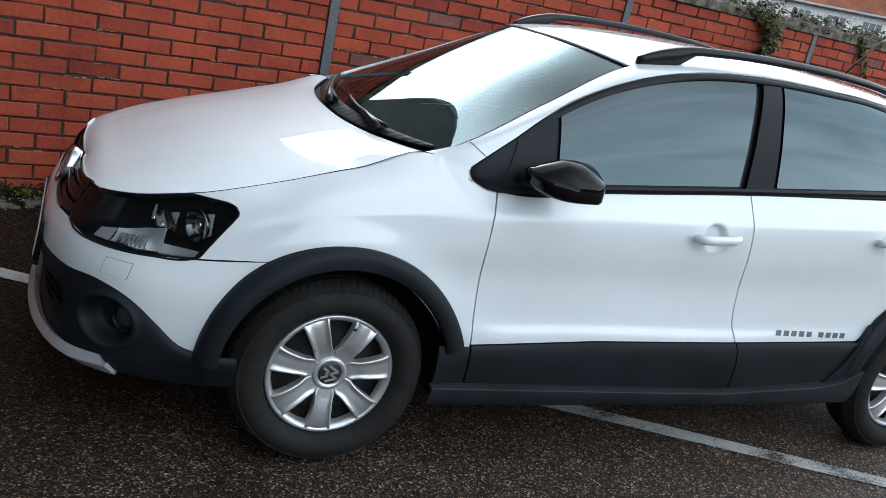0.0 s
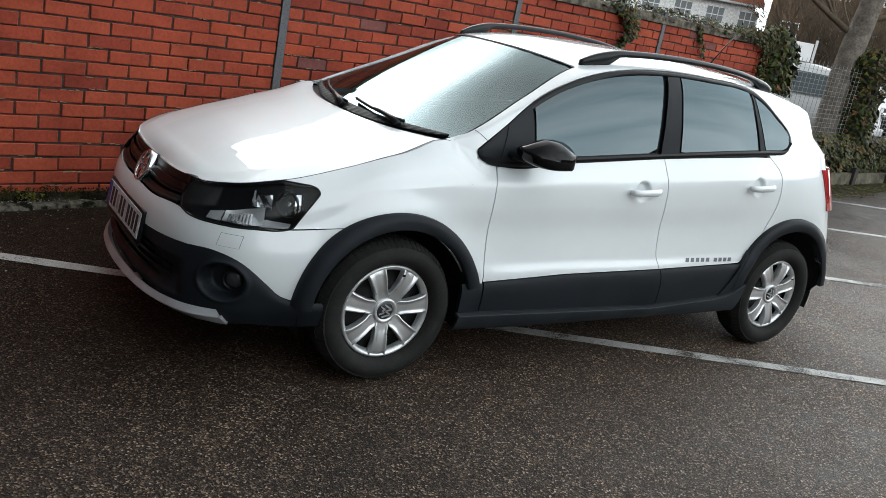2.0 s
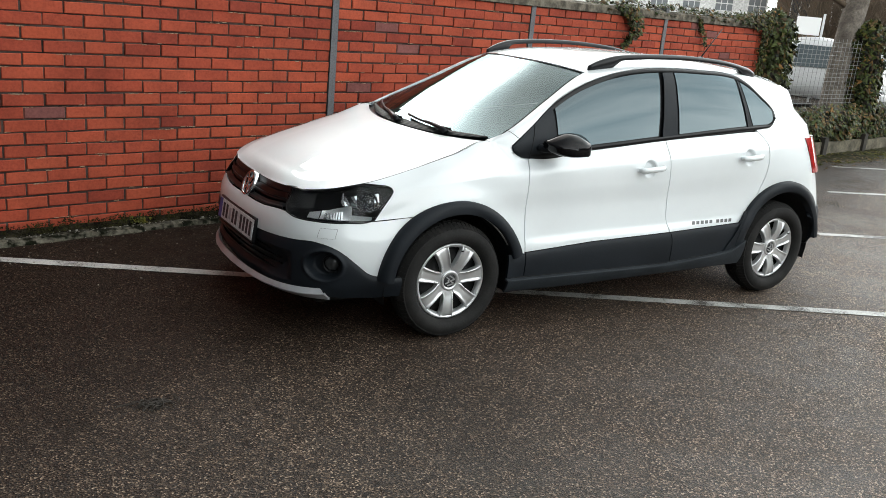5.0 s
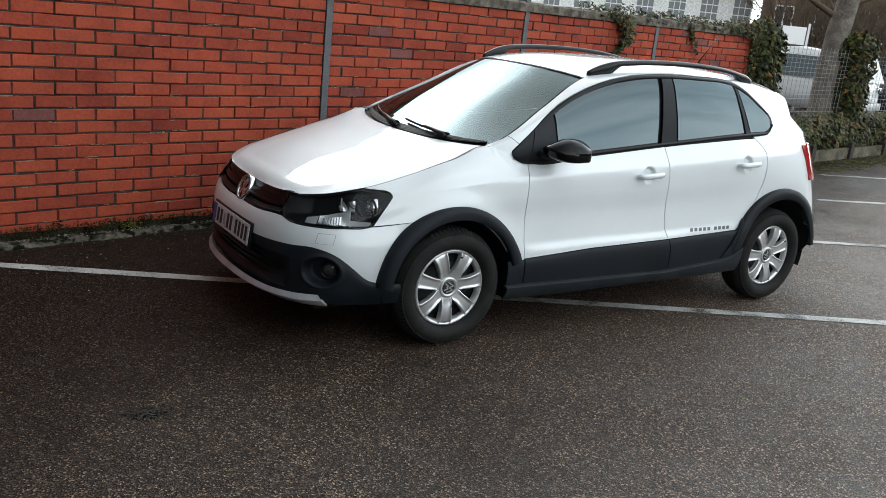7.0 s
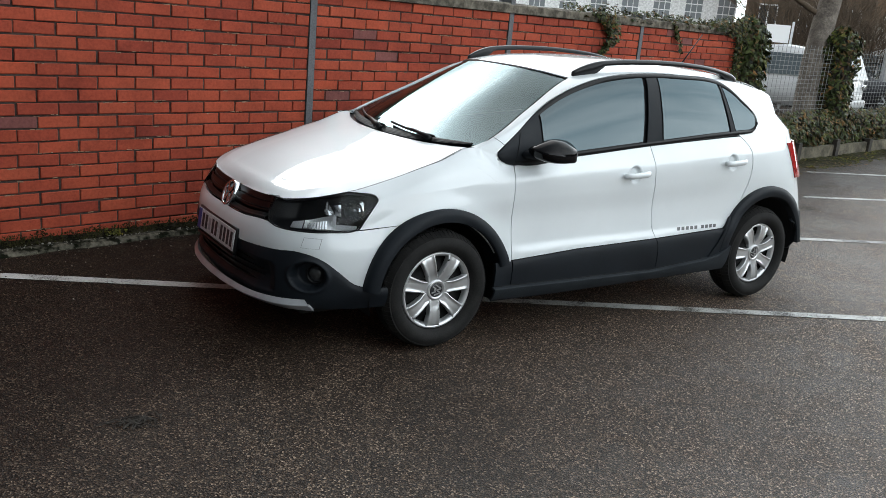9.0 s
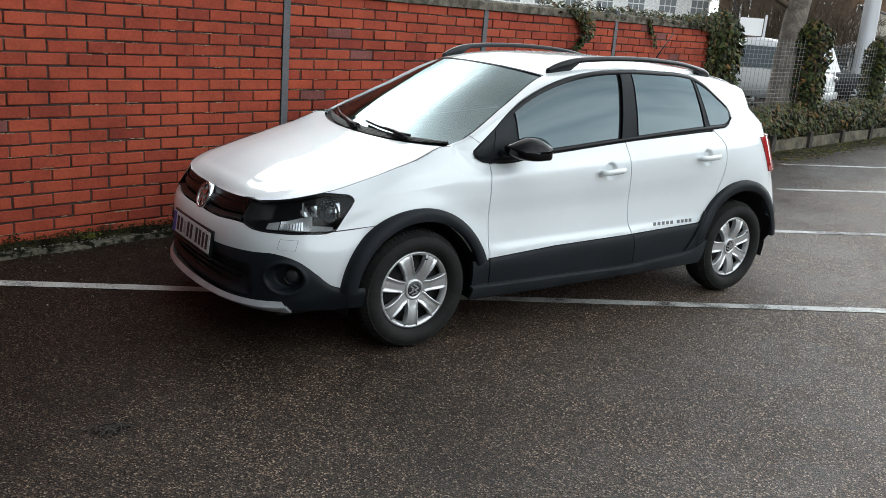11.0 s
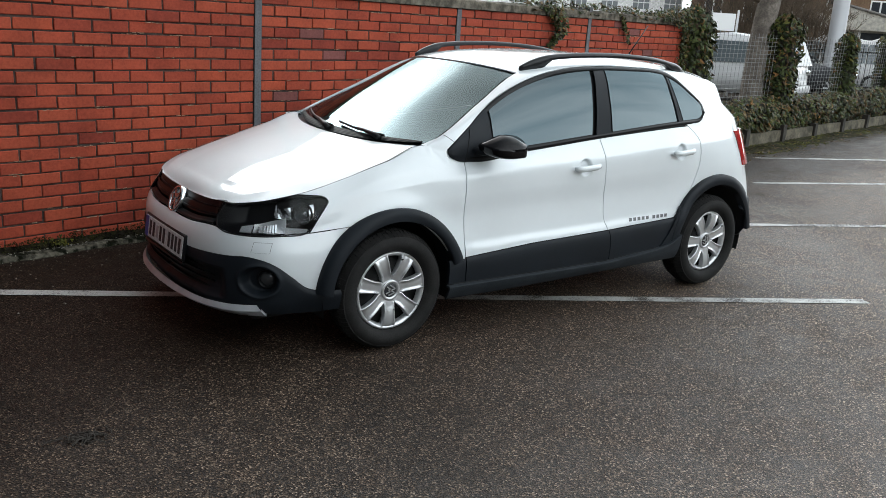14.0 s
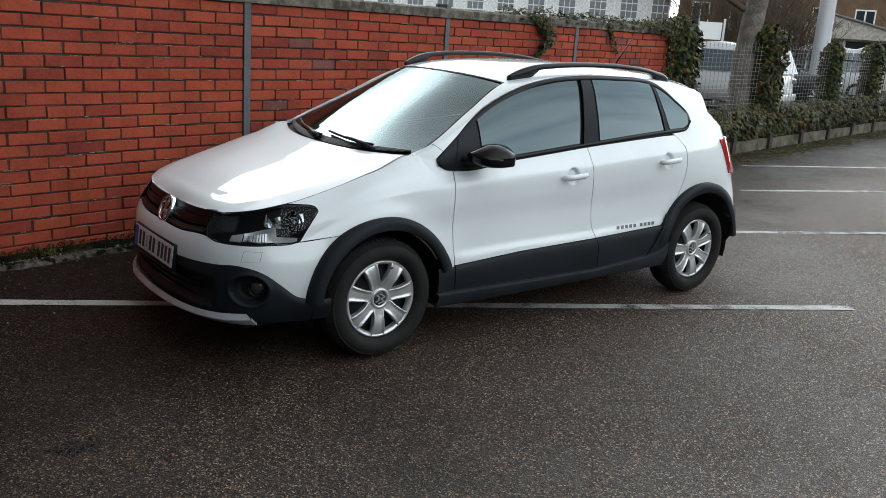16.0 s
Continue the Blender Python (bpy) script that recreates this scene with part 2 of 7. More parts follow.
PAINT = paint_material()
PLASTIC = mottled("grey_black_plastic", (0.0046, 0.0070, 0.0102), (0.0102, 0.0142, 0.0192), 5, 0.55, 250, 0.0004, 0.35, 0.08)
bsdf(PLASTIC).inputs["Specular IOR Level"].default_value = 0.25
GLOSS_BLACK = material("gloss_black", (0.004, 0.004, 0.005), 0.08, spec=0.22)
TRIM_BLACK = material("satin_black_trim", (0.006, 0.0065, 0.0075), 0.30, spec=0.2)
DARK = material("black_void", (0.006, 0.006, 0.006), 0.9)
INTERIOR = mottled("dark_cabin_fabric", (0.022, 0.023, 0.024), (0.04, 0.042, 0.043), 4, 0.85, 120)
CHROME = material("chrome", (0.70, 0.71, 0.73), 0.16, 1.0)
SILVER = material("silver_wheel_paint", (0.66, 0.67, 0.68), 0.32, 0.75, 0.4, 0.1)
link(SILVER, ramp(SILVER, noise_tex(SILVER, coords(SILVER), 14, 5), [(0.3, (0.27,) * 3), (0.7, (0.42,) * 3)]), bsdf(SILVER).inputs["Roughness"])
SKID = material("silver_bumper_paint", (0.42, 0.435, 0.46), 0.42, 0.35, 0.3, 0.1)
link(SKID, ramp(SKID, noise_tex(SKID, coords(SKID), 9, 5), [(0.3, (0.34, 0.35, 0.37)), (0.7, (0.47, 0.48, 0.50))]), bsdf(SKID).inputs["Base Color"])
RUBBER = mottled("tyre_rubber", (0.011, 0.011, 0.011), (0.022, 0.021, 0.020), 12, 0.78, 140, 0.0006, 0.4)
bsdf(RUBBER).inputs["Specular IOR Level"].default_value = 0.25
GLASS_DARK = glass_material("tinted_side_glass", (0.016, 0.021, 0.021), 1.82)
GLASS_FRONT = glass_material("light_side_glass", (0.022, 0.029, 0.028), 1.82)
GLASS_SCREEN = glass_material("windscreen_glass", (0.46, 0.64, 0.62), 2.05, (0.76, 0.95, 1))
GLASS_CLEAR = glass_material("clear_lens", (0.95, 0.96, 0.96), 1.28, (1, 1, 1))
RED_LENS = material("red_lens", (0.42, 0.012, 0.014), 0.12, 0, 1.0)
PLATE_WHITE = mottled("patchy_plate_white", (0.58, 0.59, 0.60), (0.72, 0.73, 0.73), 9, 0.4, 80, 0.0002, 0.1)
PLATE_BLUE = material("plate_blue", (0.02, 0.06, 0.30), 0.35)
INK = material("black_ink", (0.012, 0.012, 0.014), 0.5)
DECAL = material("grey_decal", (0.11, 0.115, 0.12), 0.35)
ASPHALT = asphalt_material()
LINE = worn_line_material()
BRICK = brick_material()
MORTAR = mottled("dark_mortar", (0.024, 0.016, 0.0135), (0.095, 0.066, 0.054), 5, 0.95, 40, 0.004, 0.8)
_b = bsdf(MORTAR).inputs["Base Color"].links[0].from_socket      # a few pale lime spots in the joints
_f = ramp(MORTAR, noise_tex(MORTAR, coords(MORTAR), 7.0, 6, 0.75), [(0.66, (0, 0, 0)), (0.70, (1, 1, 1))])
_h = ramp(MORTAR, noise_tex(MORTAR, coords(MORTAR, (1, 1, 1.6)), 4.5, 6, 0.7), [(0.34, (0.12, 0.12, 0.12)), (0.47, (1, 1, 1))])      # dark patches paint in the shade of joints washed out here and there
_b = blend(MORTAR, _b, _h, 1.0, "MULTIPLY")
link(MORTAR, blend(MORTAR, _b, (0.20, 0.15, 0.105), _f), bsdf(MORTAR).inputs["Base Color"])
LIME = mottled("buff_lime_mortar", (0.20, 0.125, 0.075), (0.42, 0.30, 0.20), 30, 0.95, 120, 0.002, 0.6)
COPING = mottled("weathered_concrete", (0.055, 0.046, 0.033), (0.20, 0.175, 0.135), 11, 0.92, 35, 0.006, 0.9, edge=(0.40, 0.64))
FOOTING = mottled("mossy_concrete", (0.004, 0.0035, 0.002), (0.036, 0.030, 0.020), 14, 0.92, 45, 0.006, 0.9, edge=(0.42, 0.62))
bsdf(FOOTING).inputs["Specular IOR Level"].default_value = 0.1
KERB = mottled("mossy_kerb_concrete", (0.006, 0.007, 0.003), (0.125, 0.115, 0.090), 17, 0.92, 60, 0.006, 0.9, edge=(0.43, 0.60))
bsdf(KERB).inputs["Specular IOR Level"].default_value = 0.1
SOIL = mottled("dark_soil", (0.006, 0.005, 0.003), (0.040, 0.038, 0.010), 9, 0.95, 50, 0.012, 1.0)
bsdf(SOIL).inputs["Specular IOR Level"].default_value = 0.15
STEEL = mottled("grey_painted_steel", (0.085, 0.09, 0.098), (0.13, 0.135, 0.145), 4, 0.6, 70, 0.0005, 0.3)
PLANK = mottled("grey_concrete_board", (0.030, 0.027, 0.016), (0.19, 0.165, 0.115), 5, 0.9, 40, 0.003, 0.6)
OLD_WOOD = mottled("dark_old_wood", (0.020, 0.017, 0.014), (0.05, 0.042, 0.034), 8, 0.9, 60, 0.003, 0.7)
WIRE = material("galvanised_wire", (0.30, 0.31, 0.31), 0.55, 0.4)
BARK = mottled("grey_bark", (0.10, 0.085, 0.07), (0.24, 0.21, 0.18), 7, 0.95, 30, 0.02, 1.0)
TWIG = mottled("brown_twigs", (0.07, 0.052, 0.036), (0.15, 0.11, 0.075), 2, 0.95, 30, 0.002, 0.3)
IVY = leaf_material("ivy_leaf", (0.003, 0.0065, 0.0015), (0.050, 0.068, 0.016), 0.55)
MOSS_GREEN = leaf_material("moss_green", (0.020, 0.026, 0.004), (0.105, 0.105, 0.018), 0.8)
GRIT = mottled("pale_grit", (0.10, 0.095, 0.08), (0.34, 0.32, 0.28), 40, 0.9, 120, 0.001, 0.4)
IVY_DRY = leaf_material("browned_ivy_leaf", (0.035, 0.022, 0.010), (0.12, 0.082, 0.033), 0.7)
WHITE_WALL = mottled("white_render", (0.84, 0.84, 0.83), (0.90, 0.90, 0.89), 0.4, 0.85, 8, 0.002, 0.3)
CREAM = mottled("cream_render", (0.58, 0.55, 0.48), (0.68, 0.65, 0.58), 0.5, 0.85, 8, 0.002, 0.3)
ROOF_TILE = mottled("red_roof_tiles", (0.22, 0.075, 0.042), (0.34, 0.12, 0.065), 1.2, 0.9, 12, 0.01, 0.8)
ROOF_GREY = mottled("grey_roofing", (0.16, 0.15, 0.14), (0.26, 0.245, 0.225), 0.8, 0.9, 10, 0.01, 0.5)
PANE_DARK = material("dark_pane", (0.03, 0.035, 0.04), 0.08)
# bluish base colour paints in the sky mirrored by the parked cars' glass
CAR_PANE = material("car_glass", (0.10, 0.13, 0.145), 0.10, spec=0.8)
# pale base colour paints in the sky mirrored by the house windows
PANE_PALE = material("sky_pale_pane", (0.22, 0.24, 0.25), 0.15)
FAR_SILVER = material("silver_car_paint", (0.72, 0.73, 0.74), 0.38, 0.12, 0.6)
FAR_WHITE = material("plain_white_car_paint", (0.75, 0.75, 0.75), 0.4, 0, 1.0)
FAR_BLACK = material("black_car_paint", (0.010, 0.011, 0.016), 0.4, 0, 0.15)
SIGN_WHITE = material("white_sign_face", (0.90, 0.90, 0.89), 0.5)
GREEN_FAR = mottled("far_trees", (0.035, 0.042, 0.025), (0.085, 0.085, 0.05), 0.2, 0.95, 1.5, 0.1, 1.0)


# ---------------------------------------------------------------- builders
def part(name, bm, mat, parent=None, label="", smooth=True):
    """Links a bmesh as one mesh object, under a thing or a part."""
    me = bpy.data.meshes.new(name)
    for f in bm.faces:
        f.smooth = smooth
    bm.normal_update()
    bm.to_mesh(me)
    bm.free()
    me.materials.append(mat)
    ob = new(name, me)
    if parent is not None:
        ob.parent = parent
    return tagged(ob, label)


def empty(name, label, category, at=(0, 0, 0), turn=0.0, group="", kind=""):
    ob = new(name)
    ob.matrix_world = pose(*at, 0, 0, turn)
    return tagged(ob, label, category, group, kind)


def box_bm(lo, hi, bevel=0.0, segments=2):
    bm = bmesh.new()
    bmesh.ops.create_cube(bm, size=1, matrix=Matrix.Translation([(a + b) / 2 for a, b in zip(lo, hi)]) @ Matrix.Diagonal([b - a for a, b in zip(lo, hi)] + [1]))
    if bevel:
        bmesh.ops.bevel(bm, geom=bm.edges[:], offset=bevel, segments=segments, affect="EDGES", profile=0.5)
    return bm


def add_box(bm, lo, hi, m=None):
    v = [bm.verts.new((x, y, z)) for x in (lo[0], hi[0]) for y in (lo[1], hi[1]) for z in (lo[2], hi[2])]
    for q in ((0, 1, 3, 2), (4, 6, 7, 5), (0, 4, 5, 1), (2, 3, 7, 6), (0, 2, 6, 4), (1, 5, 7, 3)):
        bm.faces.new([v[i] for i in q])
    if m is not None:
        for x in v:
            x.co = m @ x.co
    return v


def tube(bm, points, radii, sides=8, cap=True):
    """A tapered tube along points."""
    rings = []
    pts = [Vector(p) for p in points]
    for i, p in enumerate(pts):
        d = (pts[min(i + 1, len(pts) - 1)] - pts[max(i - 1, 0)]).normalized()
        a = d.orthogonal().normalized() if i == 0 else (ref - d * ref.dot(d)).normalized()
        ref = a
        b = d.cross(a)
        r = radii[i] if isinstance(radii, (list, tuple)) else radii
        rings.append([bm.verts.new(p + (a * math.cos(k * 2 * math.pi / sides) + b * math.sin(k * 2 * math.pi / sides)) * r) for k in range(sides)])
    for r0, r1 in zip(rings, rings[1:]):
        for k in range(sides):
            bm.faces.new((r0[k], r0[(k + 1) % sides], r1[(k + 1) % sides], r1[k]))
    if cap:
        bm.faces.new(rings[0][::-1])
        bm.faces.new(rings[-1])


def lathe(bm, profile, sides=48, m=Matrix.Identity(4), close=False):
    """Turns a profile of (radius, height) round the local z axis."""
    rings = []
    for r, h in profile:
        rings.append([bm.verts.new(m @ Vector((r * math.cos(2 * math.pi * k / sides), r * math.sin(2 * math.pi * k / sides), h))) for k in range(sides)])
    pairs = list(zip(rings, rings[1:])) + ([(rings[-1], rings[0])] if close else [])
    for r0, r1 in pairs:
        for k in range(sides):
            bm.faces.new((r0[k], r0[(k + 1) % sides], r1[(k + 1) % sides], r1[k]))
    return rings


def spline(keys, values):
    """A smooth curve through values (numbers or tuples) at rising keys."""
    k = np.array(keys, float)
    v = np.array(values, float)
    one = v.ndim == 1
    if one:
        v = v[:, None]
    h = np.diff(k)[:, None]
    sl = np.diff(v, axis=0) / h
    tan = np.empty_like(v)
    tan[0], tan[-1] = sl[0], sl[-1]
    for i in range(1, len(k) - 1):
        a, b = h[i - 1][0], h[i][0]
        tan[i] = (sl[i - 1] * b + sl[i] * a) / (a + b)

    def at(x):
        x = min(max(x, k[0]), k[-1])
        i = min(int(np.searchsorted(k, x, side="right")) - 1, len(k) - 2)
        d = k[i + 1] - k[i]
        t = (x - k[i]) / d
        r = (2 * t ** 3 - 3 * t * t + 1) * v[i] + (t ** 3 - 2 * t * t + t) * d * tan[i] + (3 * t * t - 2 * t ** 3) * v[i + 1] + (t ** 3 - t * t) * d * tan[i + 1]
        return float(r[0]) if one else r
    return at


def linear(keys, values):
    return lambda x: float(np.interp(x, keys, values))


def panel_bm(fn, us, vs, out, rim=0.012, flip=False):
    """A sheet fn(u, v) over the values us and vs, facing the way out, with its edge turned in by rim."""
    bm = bmesh.new()
    g = [[bm.verts.new(fn(u, v)) for v in vs] for u in us]
    for i in range(len(us) - 1):
        for j in range(len(vs) - 1):
            q = [g[i][j], g[i + 1][j], g[i + 1][j + 1], g[i][j + 1]]
            if (q[0].co - q[2].co).length > 1e-6 and (q[1].co - q[3].co).length > 1e-6:
                bm.faces.new(q)
    bmesh.ops.remove_doubles(bm, verts=bm.verts[:], dist=1e-5)
    bm.normal_update()
    s = sum((f.normal * f.calc_area() for f in bm.faces), Vector())
    if (s.dot(Vector(out)) < 0) != flip:
        bmesh.ops.reverse_faces(bm, faces=bm.faces[:])
    bm.normal_update()
    if rim:
        edges = [e for e in bm.edges if e.is_boundary]
        normal = {v: v.normal.copy() for e in edges for v in e.verts}
        r = bmesh.ops.extrude_edge_only(bm, edges=edges)
        link_back = {}
        for e in r["geom"]:
            if isinstance(e, bmesh.types.BMVert):
                near = min((o.other_vert(e) for o in e.link_edges if o.other_vert(e) in normal), key=lambda x: (x.co - e.co).length)
                link_back[e] = near
        for v, o in link_back.items():
            v.co = o.co - normal[o] * rim
        for e in edges:
            e.smooth = False
    return bm


def mirrored(bm):
    b = bm.copy()
    for v in b.verts:
        v.co.y = -v.co.y
    bmesh.ops.reverse_faces(b, faces=b.faces[:])
    return b


def steps(a, b, n):
    return [a + (b - a) * i / n for i in range(n + 1)]


# ---------------------------------------------------------------- ground
TH = radians(11.5)                     # heading of the wall
WALL_U, WALL_N = Vector((math.cos(TH), math.sin(TH), 0)), Vector((math.sin(TH), -math.cos(TH), 0))
WALL_M = Matrix.Translation((0.49, 1.9, 0)) @ pose(0, 0, 0, 0, 0, 11.5)   # local x along the wall, -y towards the car park


def build_ground():
    bm = bmesh.new()
    xs = [-220, -60, -20, -8, -4, 0, 4, 8, 14, 24, 60, 220]
    g = [[bm.verts.new((x, y, 0)) for y in xs] for x in xs]
    for i in range(len(xs) - 1):
        for j in range(len(xs) - 1):
            bm.faces.new((g[i][j], g[i + 1][j], g[i + 1][j + 1], g[i][j + 1]))
    tagged(part("ground", bm, ASPHALT, None, "dark damp asphalt of a car park, shading painted in towards wall and car", False), category="ground", kind="structure")


def road_line(a, b, width=0.085):
    a, b = Vector((*a, 0)), Vector((*b, 0))
    d = (b - a).normalized()
    n = Vector((-d.y, d.x, 0)) * width / 2
    bm = bmesh.new()
    k = max(2, int((b - a).length / 0.12))
    rows = []
    for i in range(k + 1):
        p = a.lerp(b, i / k)
        w = 1 + random.uniform(-0.07, 0.07)
        rows.append([bm.verts.new(p + n * w + Vector((0, 0, 0.004))), bm.verts.new(p - n * w + Vector((0, 0, 0.004)))])
    for r0, r1 in zip(rows, rows[1:]):
        bm.faces.new((r0[0], r0[1], r1[1], r1[0]))
    tagged(part("parking_line", bm, LINE, None, "worn white painted line on the asphalt", False), category="road marking", group="parking lines", kind="structure")


build_ground()
road_line((-3.4, 1.845), (3.21, -1.545))
road_line((4.43, 0.19), (8.4, -1.55))
road_line((6.46, 1.51), (11.6, -0.35))
road_line((8.3, 2.75), (14.5, 0.55))

# ---------------------------------------------------------------- brick wall
COURSE, LEFT_UNIT, JOINT = 0.0784, 0.2450, 0.011
WALL_Z0, COURSES = 0.112 - 0.0784, 21
POSTS = (-6.58, -4.55, -2.42, 0.045, 2.27, 4.45)
WALL_END = 6.66


def build_wall():
    wall = part("wall_brick", box_bm((-6.6, 0.006, -0.05), (WALL_END, 0.23, 1.69)), MORTAR, None, "old red brick wall with dark mortar", False)
    wall.matrix_world = WALL_M
    tagged(wall, category="wall", kind="structure")
    coping = bmesh.new()
    n = 60
    rows = []
    for i in range(n + 1):
        s = -6.6 + (WALL_END + 6.6) * i / n
        k = [random.uniform(-0.005, 0.005) for _ in range(4)]
        rows.append([coping.verts.new(c) for c in ((s, -0.022 + k[0], 1.683), (s, -0.022 + k[1], 1.752 + k[2]), (s, 0.015, 1.768 + k[3]), (s, 0.22, 1.768), (s, 0.25, 1.683))])
    for r0, r1 in zip(rows, rows[1:]):
        for j in range(5):
            coping.faces.new((r0[j], r0[(j + 1) % 5], r1[(j + 1) % 5], r1[j]))
    coping.faces.new(rows[0][::-1])
    coping.faces.new(rows[-1])
    c = part("coping", coping, COPING, None, "weathered grey concrete coping on the brick wall", False)
    c.matrix_world = WALL_M
    tagged(c, category="coping", kind="structure")
    foot = bmesh.new()
    rows = []
    for i in range(121):
        s = -6.6 + (WALL_END + 6.6) * i / 120
        k = [random.uniform(-0.012, 0.012) for _ in range(4)]
        rows.append([foot.verts.new(p) for p in ((s, 0.01, 0.078 + k[0]), (s, -0.02, 0.052 + k[1]), (s, -0.06 + k[2], 0.020 + k[1] * 0.5), (s, -0.11 + k[3], -0.01))])
    for r0, r1 in zip(rows, rows[1:]):
        for j in range(3):
            foot.faces.new((r0[j], r0[j + 1], r1[j + 1], r1[j]))
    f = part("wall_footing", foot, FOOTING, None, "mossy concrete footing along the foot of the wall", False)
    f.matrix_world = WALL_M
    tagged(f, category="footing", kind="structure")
    kerb = bmesh.new()
    rows = []
    for i in range(161):
        s = -6.6 + (WALL_END + 6.6) * i / 160
        k = [random.uniform(-0.008, 0.008) for _ in range(3)]
        w = 0.03 * noise.noise((s * 1.4, 5, 0))
        rows.append([kerb.verts.new(p) for p in ((s, -0.035, 0.030 + k[0] * 0.5), (s, -0.085, 0.031 + k[0]), (s, -0.115 + w + k[1], 0.022 + k[2]), (s, -0.128 + w + 2 * k[1], -0.004))])
    for r0, r1 in zip(rows, rows[1:]):
        for j in range(3):
            kerb.faces.new((r0[j], r0[j + 1], r1[j + 1], r1[j]))
    f = part("kerb_strip", kerb, KERB, None, "crumbling mossy concrete strip along the wall", False)
    f.matrix_world = WALL_M
    tagged(f, category="kerb", kind="structure")
    for s in POSTS:
        p = bmesh.new()
        add_box(p, (s - 0.029, -0.012, 0), (s + 0.029, -0.004, 1.80))
        add_box(p, (s - 0.005, -0.004, 0), (s + 0.005, 0.12, 1.80))
        add_box(p, (s - 0.029, 0.12, 0), (s + 0.029, 0.128, 1.80))
        ob = part("steel_post", p, STEEL, None, "grey painted steel I-beam post in the brick wall", False)
        ob.matrix_world = WALL_M
        tagged(ob, category="post", group="wall posts")
    return wall


WALL = build_wall()


# ---------------------------------------------------------------- planting
def leaf(bm, p, size, n, spin):
    """One five-pointed ivy leaf, slightly folded."""
    n = n.normalized()
    a = n.orthogonal().normalized()
    a = Matrix.Rotation(spin, 3, n) @ a
    b = n.cross(a)
    shape = ((0, -0.1), (0.45, -0.35), (0.36, 0.12), (0, 0.75), (-0.36, 0.12), (-0.45, -0.35))
    vs = [bm.verts.new(p + (a * x + b * y) * size - n * abs(x) * size * 0.35) for x, y in shape]
    bm.faces.new((vs[0], vs[1], vs[2], vs[3]))
    bm.faces.new((vs[0], vs[3], vs[4], vs[5]))


def ivy(name, points, label, mat=None, size=(0.04, 0.085), dry=0.15, seed=1, where=None):
    """points: pairs of place and outward way."""
    rnd = random.Random(seed)
    green, brown = bmesh.new(), bmesh.new()
    for p, n in points:
        n = Vector(n) + Vector((rnd.uniform(-0.7, 0.7), rnd.uniform(-0.7, 0.7), rnd.uniform(-0.5, 0.8)))
        leaf(brown if rnd.random() < dry else green, Vector(p), rnd.uniform(*size), n, rnd.uniform(0, 6.28))
    root = empty(name, label, "ivy")
    part("green_leaves", green, IVY, root, "", False)["kind"] = "stuff"
    if len(brown.faces):
        part("brown_leaves", brown, IVY_DRY, root, "browned dry leaves", False)["kind"] = "stuff"
    return root


def at_wall(s, y, z):
    return WALL_M @ Vector((s, y, z))


def ivy_column(s, width, depth, top, count, seed, dry=0.15):
    rnd = random.Random(seed)
    pts = []
    for _ in range(count):
        a = rnd.uniform(0, 6.283)
        z = rnd.uniform(0.05, 1.0) ** 0.9 * top
        k = 0.86 + 0.22 * noise.noise((math.cos(a) * 1.5 + seed, math.sin(a) * 1.5, z * 2.5)) + rnd.uniform(-0.12, 0.12)
        if z > top - 0.2:
            k *= math.sqrt(max(0.03, (top - z) / 0.2))
        p = at_wall(s + math.cos(a) * width / 2 * k, 0.06 + math.sin(a) * depth / 2 * k, z)
        out = WALL_U * math.cos(a) - WALL_N * math.sin(a) + Vector((0, 0, 0.3))
        pts.append((p, out))
    root = ivy("ivy_column", pts, "dark green ivy climbing a fence post", size=(0.045, 0.095), dry=dry, seed=seed)
    # solid dark core stands in for the shade deep in the ivy
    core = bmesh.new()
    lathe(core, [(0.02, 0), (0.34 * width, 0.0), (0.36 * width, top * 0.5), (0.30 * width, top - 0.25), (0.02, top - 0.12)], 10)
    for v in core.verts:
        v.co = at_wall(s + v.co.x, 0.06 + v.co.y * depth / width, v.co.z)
    part("ivy_core", core, OLD_WOOD, root, "dark core for the shade inside the ivy", False)["kind"] = "stuff"
    tagged(root, group="ivy columns")


ivy_column(7.04, 0.66, 0.62, 1.93, 2700, 3)
ivy_column(10.2, 0.66, 0.62, 1.97, 2300, 4, 0.2)
ivy_column(13.4, 0.46, 0.46, 1.78, 1500, 5, 0.12)
ivy_column(16.0, 0.6, 0.5, 1.85, 1300, 6, 0.12)
ivy_column(19.0, 0.6, 0.5, 1.85, 900, 8, 0.12)


def ivy_hedge():
    rnd = random.Random(11)
    pts = []
    for _ in range(9500):
        s = 7.1 + 17 * rnd.random() ** 1.25
        top = 0.70 + 0.10 * noise.noise((s * 0.9, 3, 0)) + 0.012 * (s - 8)
        f = rnd.random()
        z = 0.13 + (top - 0.13) * f
        y = -0.08 - 0.20 * math.sin(math.pi * min(1, f * 0.9 + 0.08)) * (0.8 + 0.5 * noise.noise((s * 2, z * 3, 0))) + rnd.uniform(-0.03, 0.06)
        pts.append((at_wall(s, y, z), WALL_N + Vector((0, 0, 0.5 if f < 0.85 else 1.5))))
    root = ivy("ivy_hedge", pts, "low ivy hedge growing along a wire fence", size=(0.04, 0.085), dry=0.30, seed=12)
    # plain dark box in place of the hedge's inner shade
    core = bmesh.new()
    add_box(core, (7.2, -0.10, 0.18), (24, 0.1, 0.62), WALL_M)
    part("ivy_core", core, OLD_WOOD, root, "dark core for the shade inside the ivy", False)["kind"] = "stuff"


ivy_hedge()


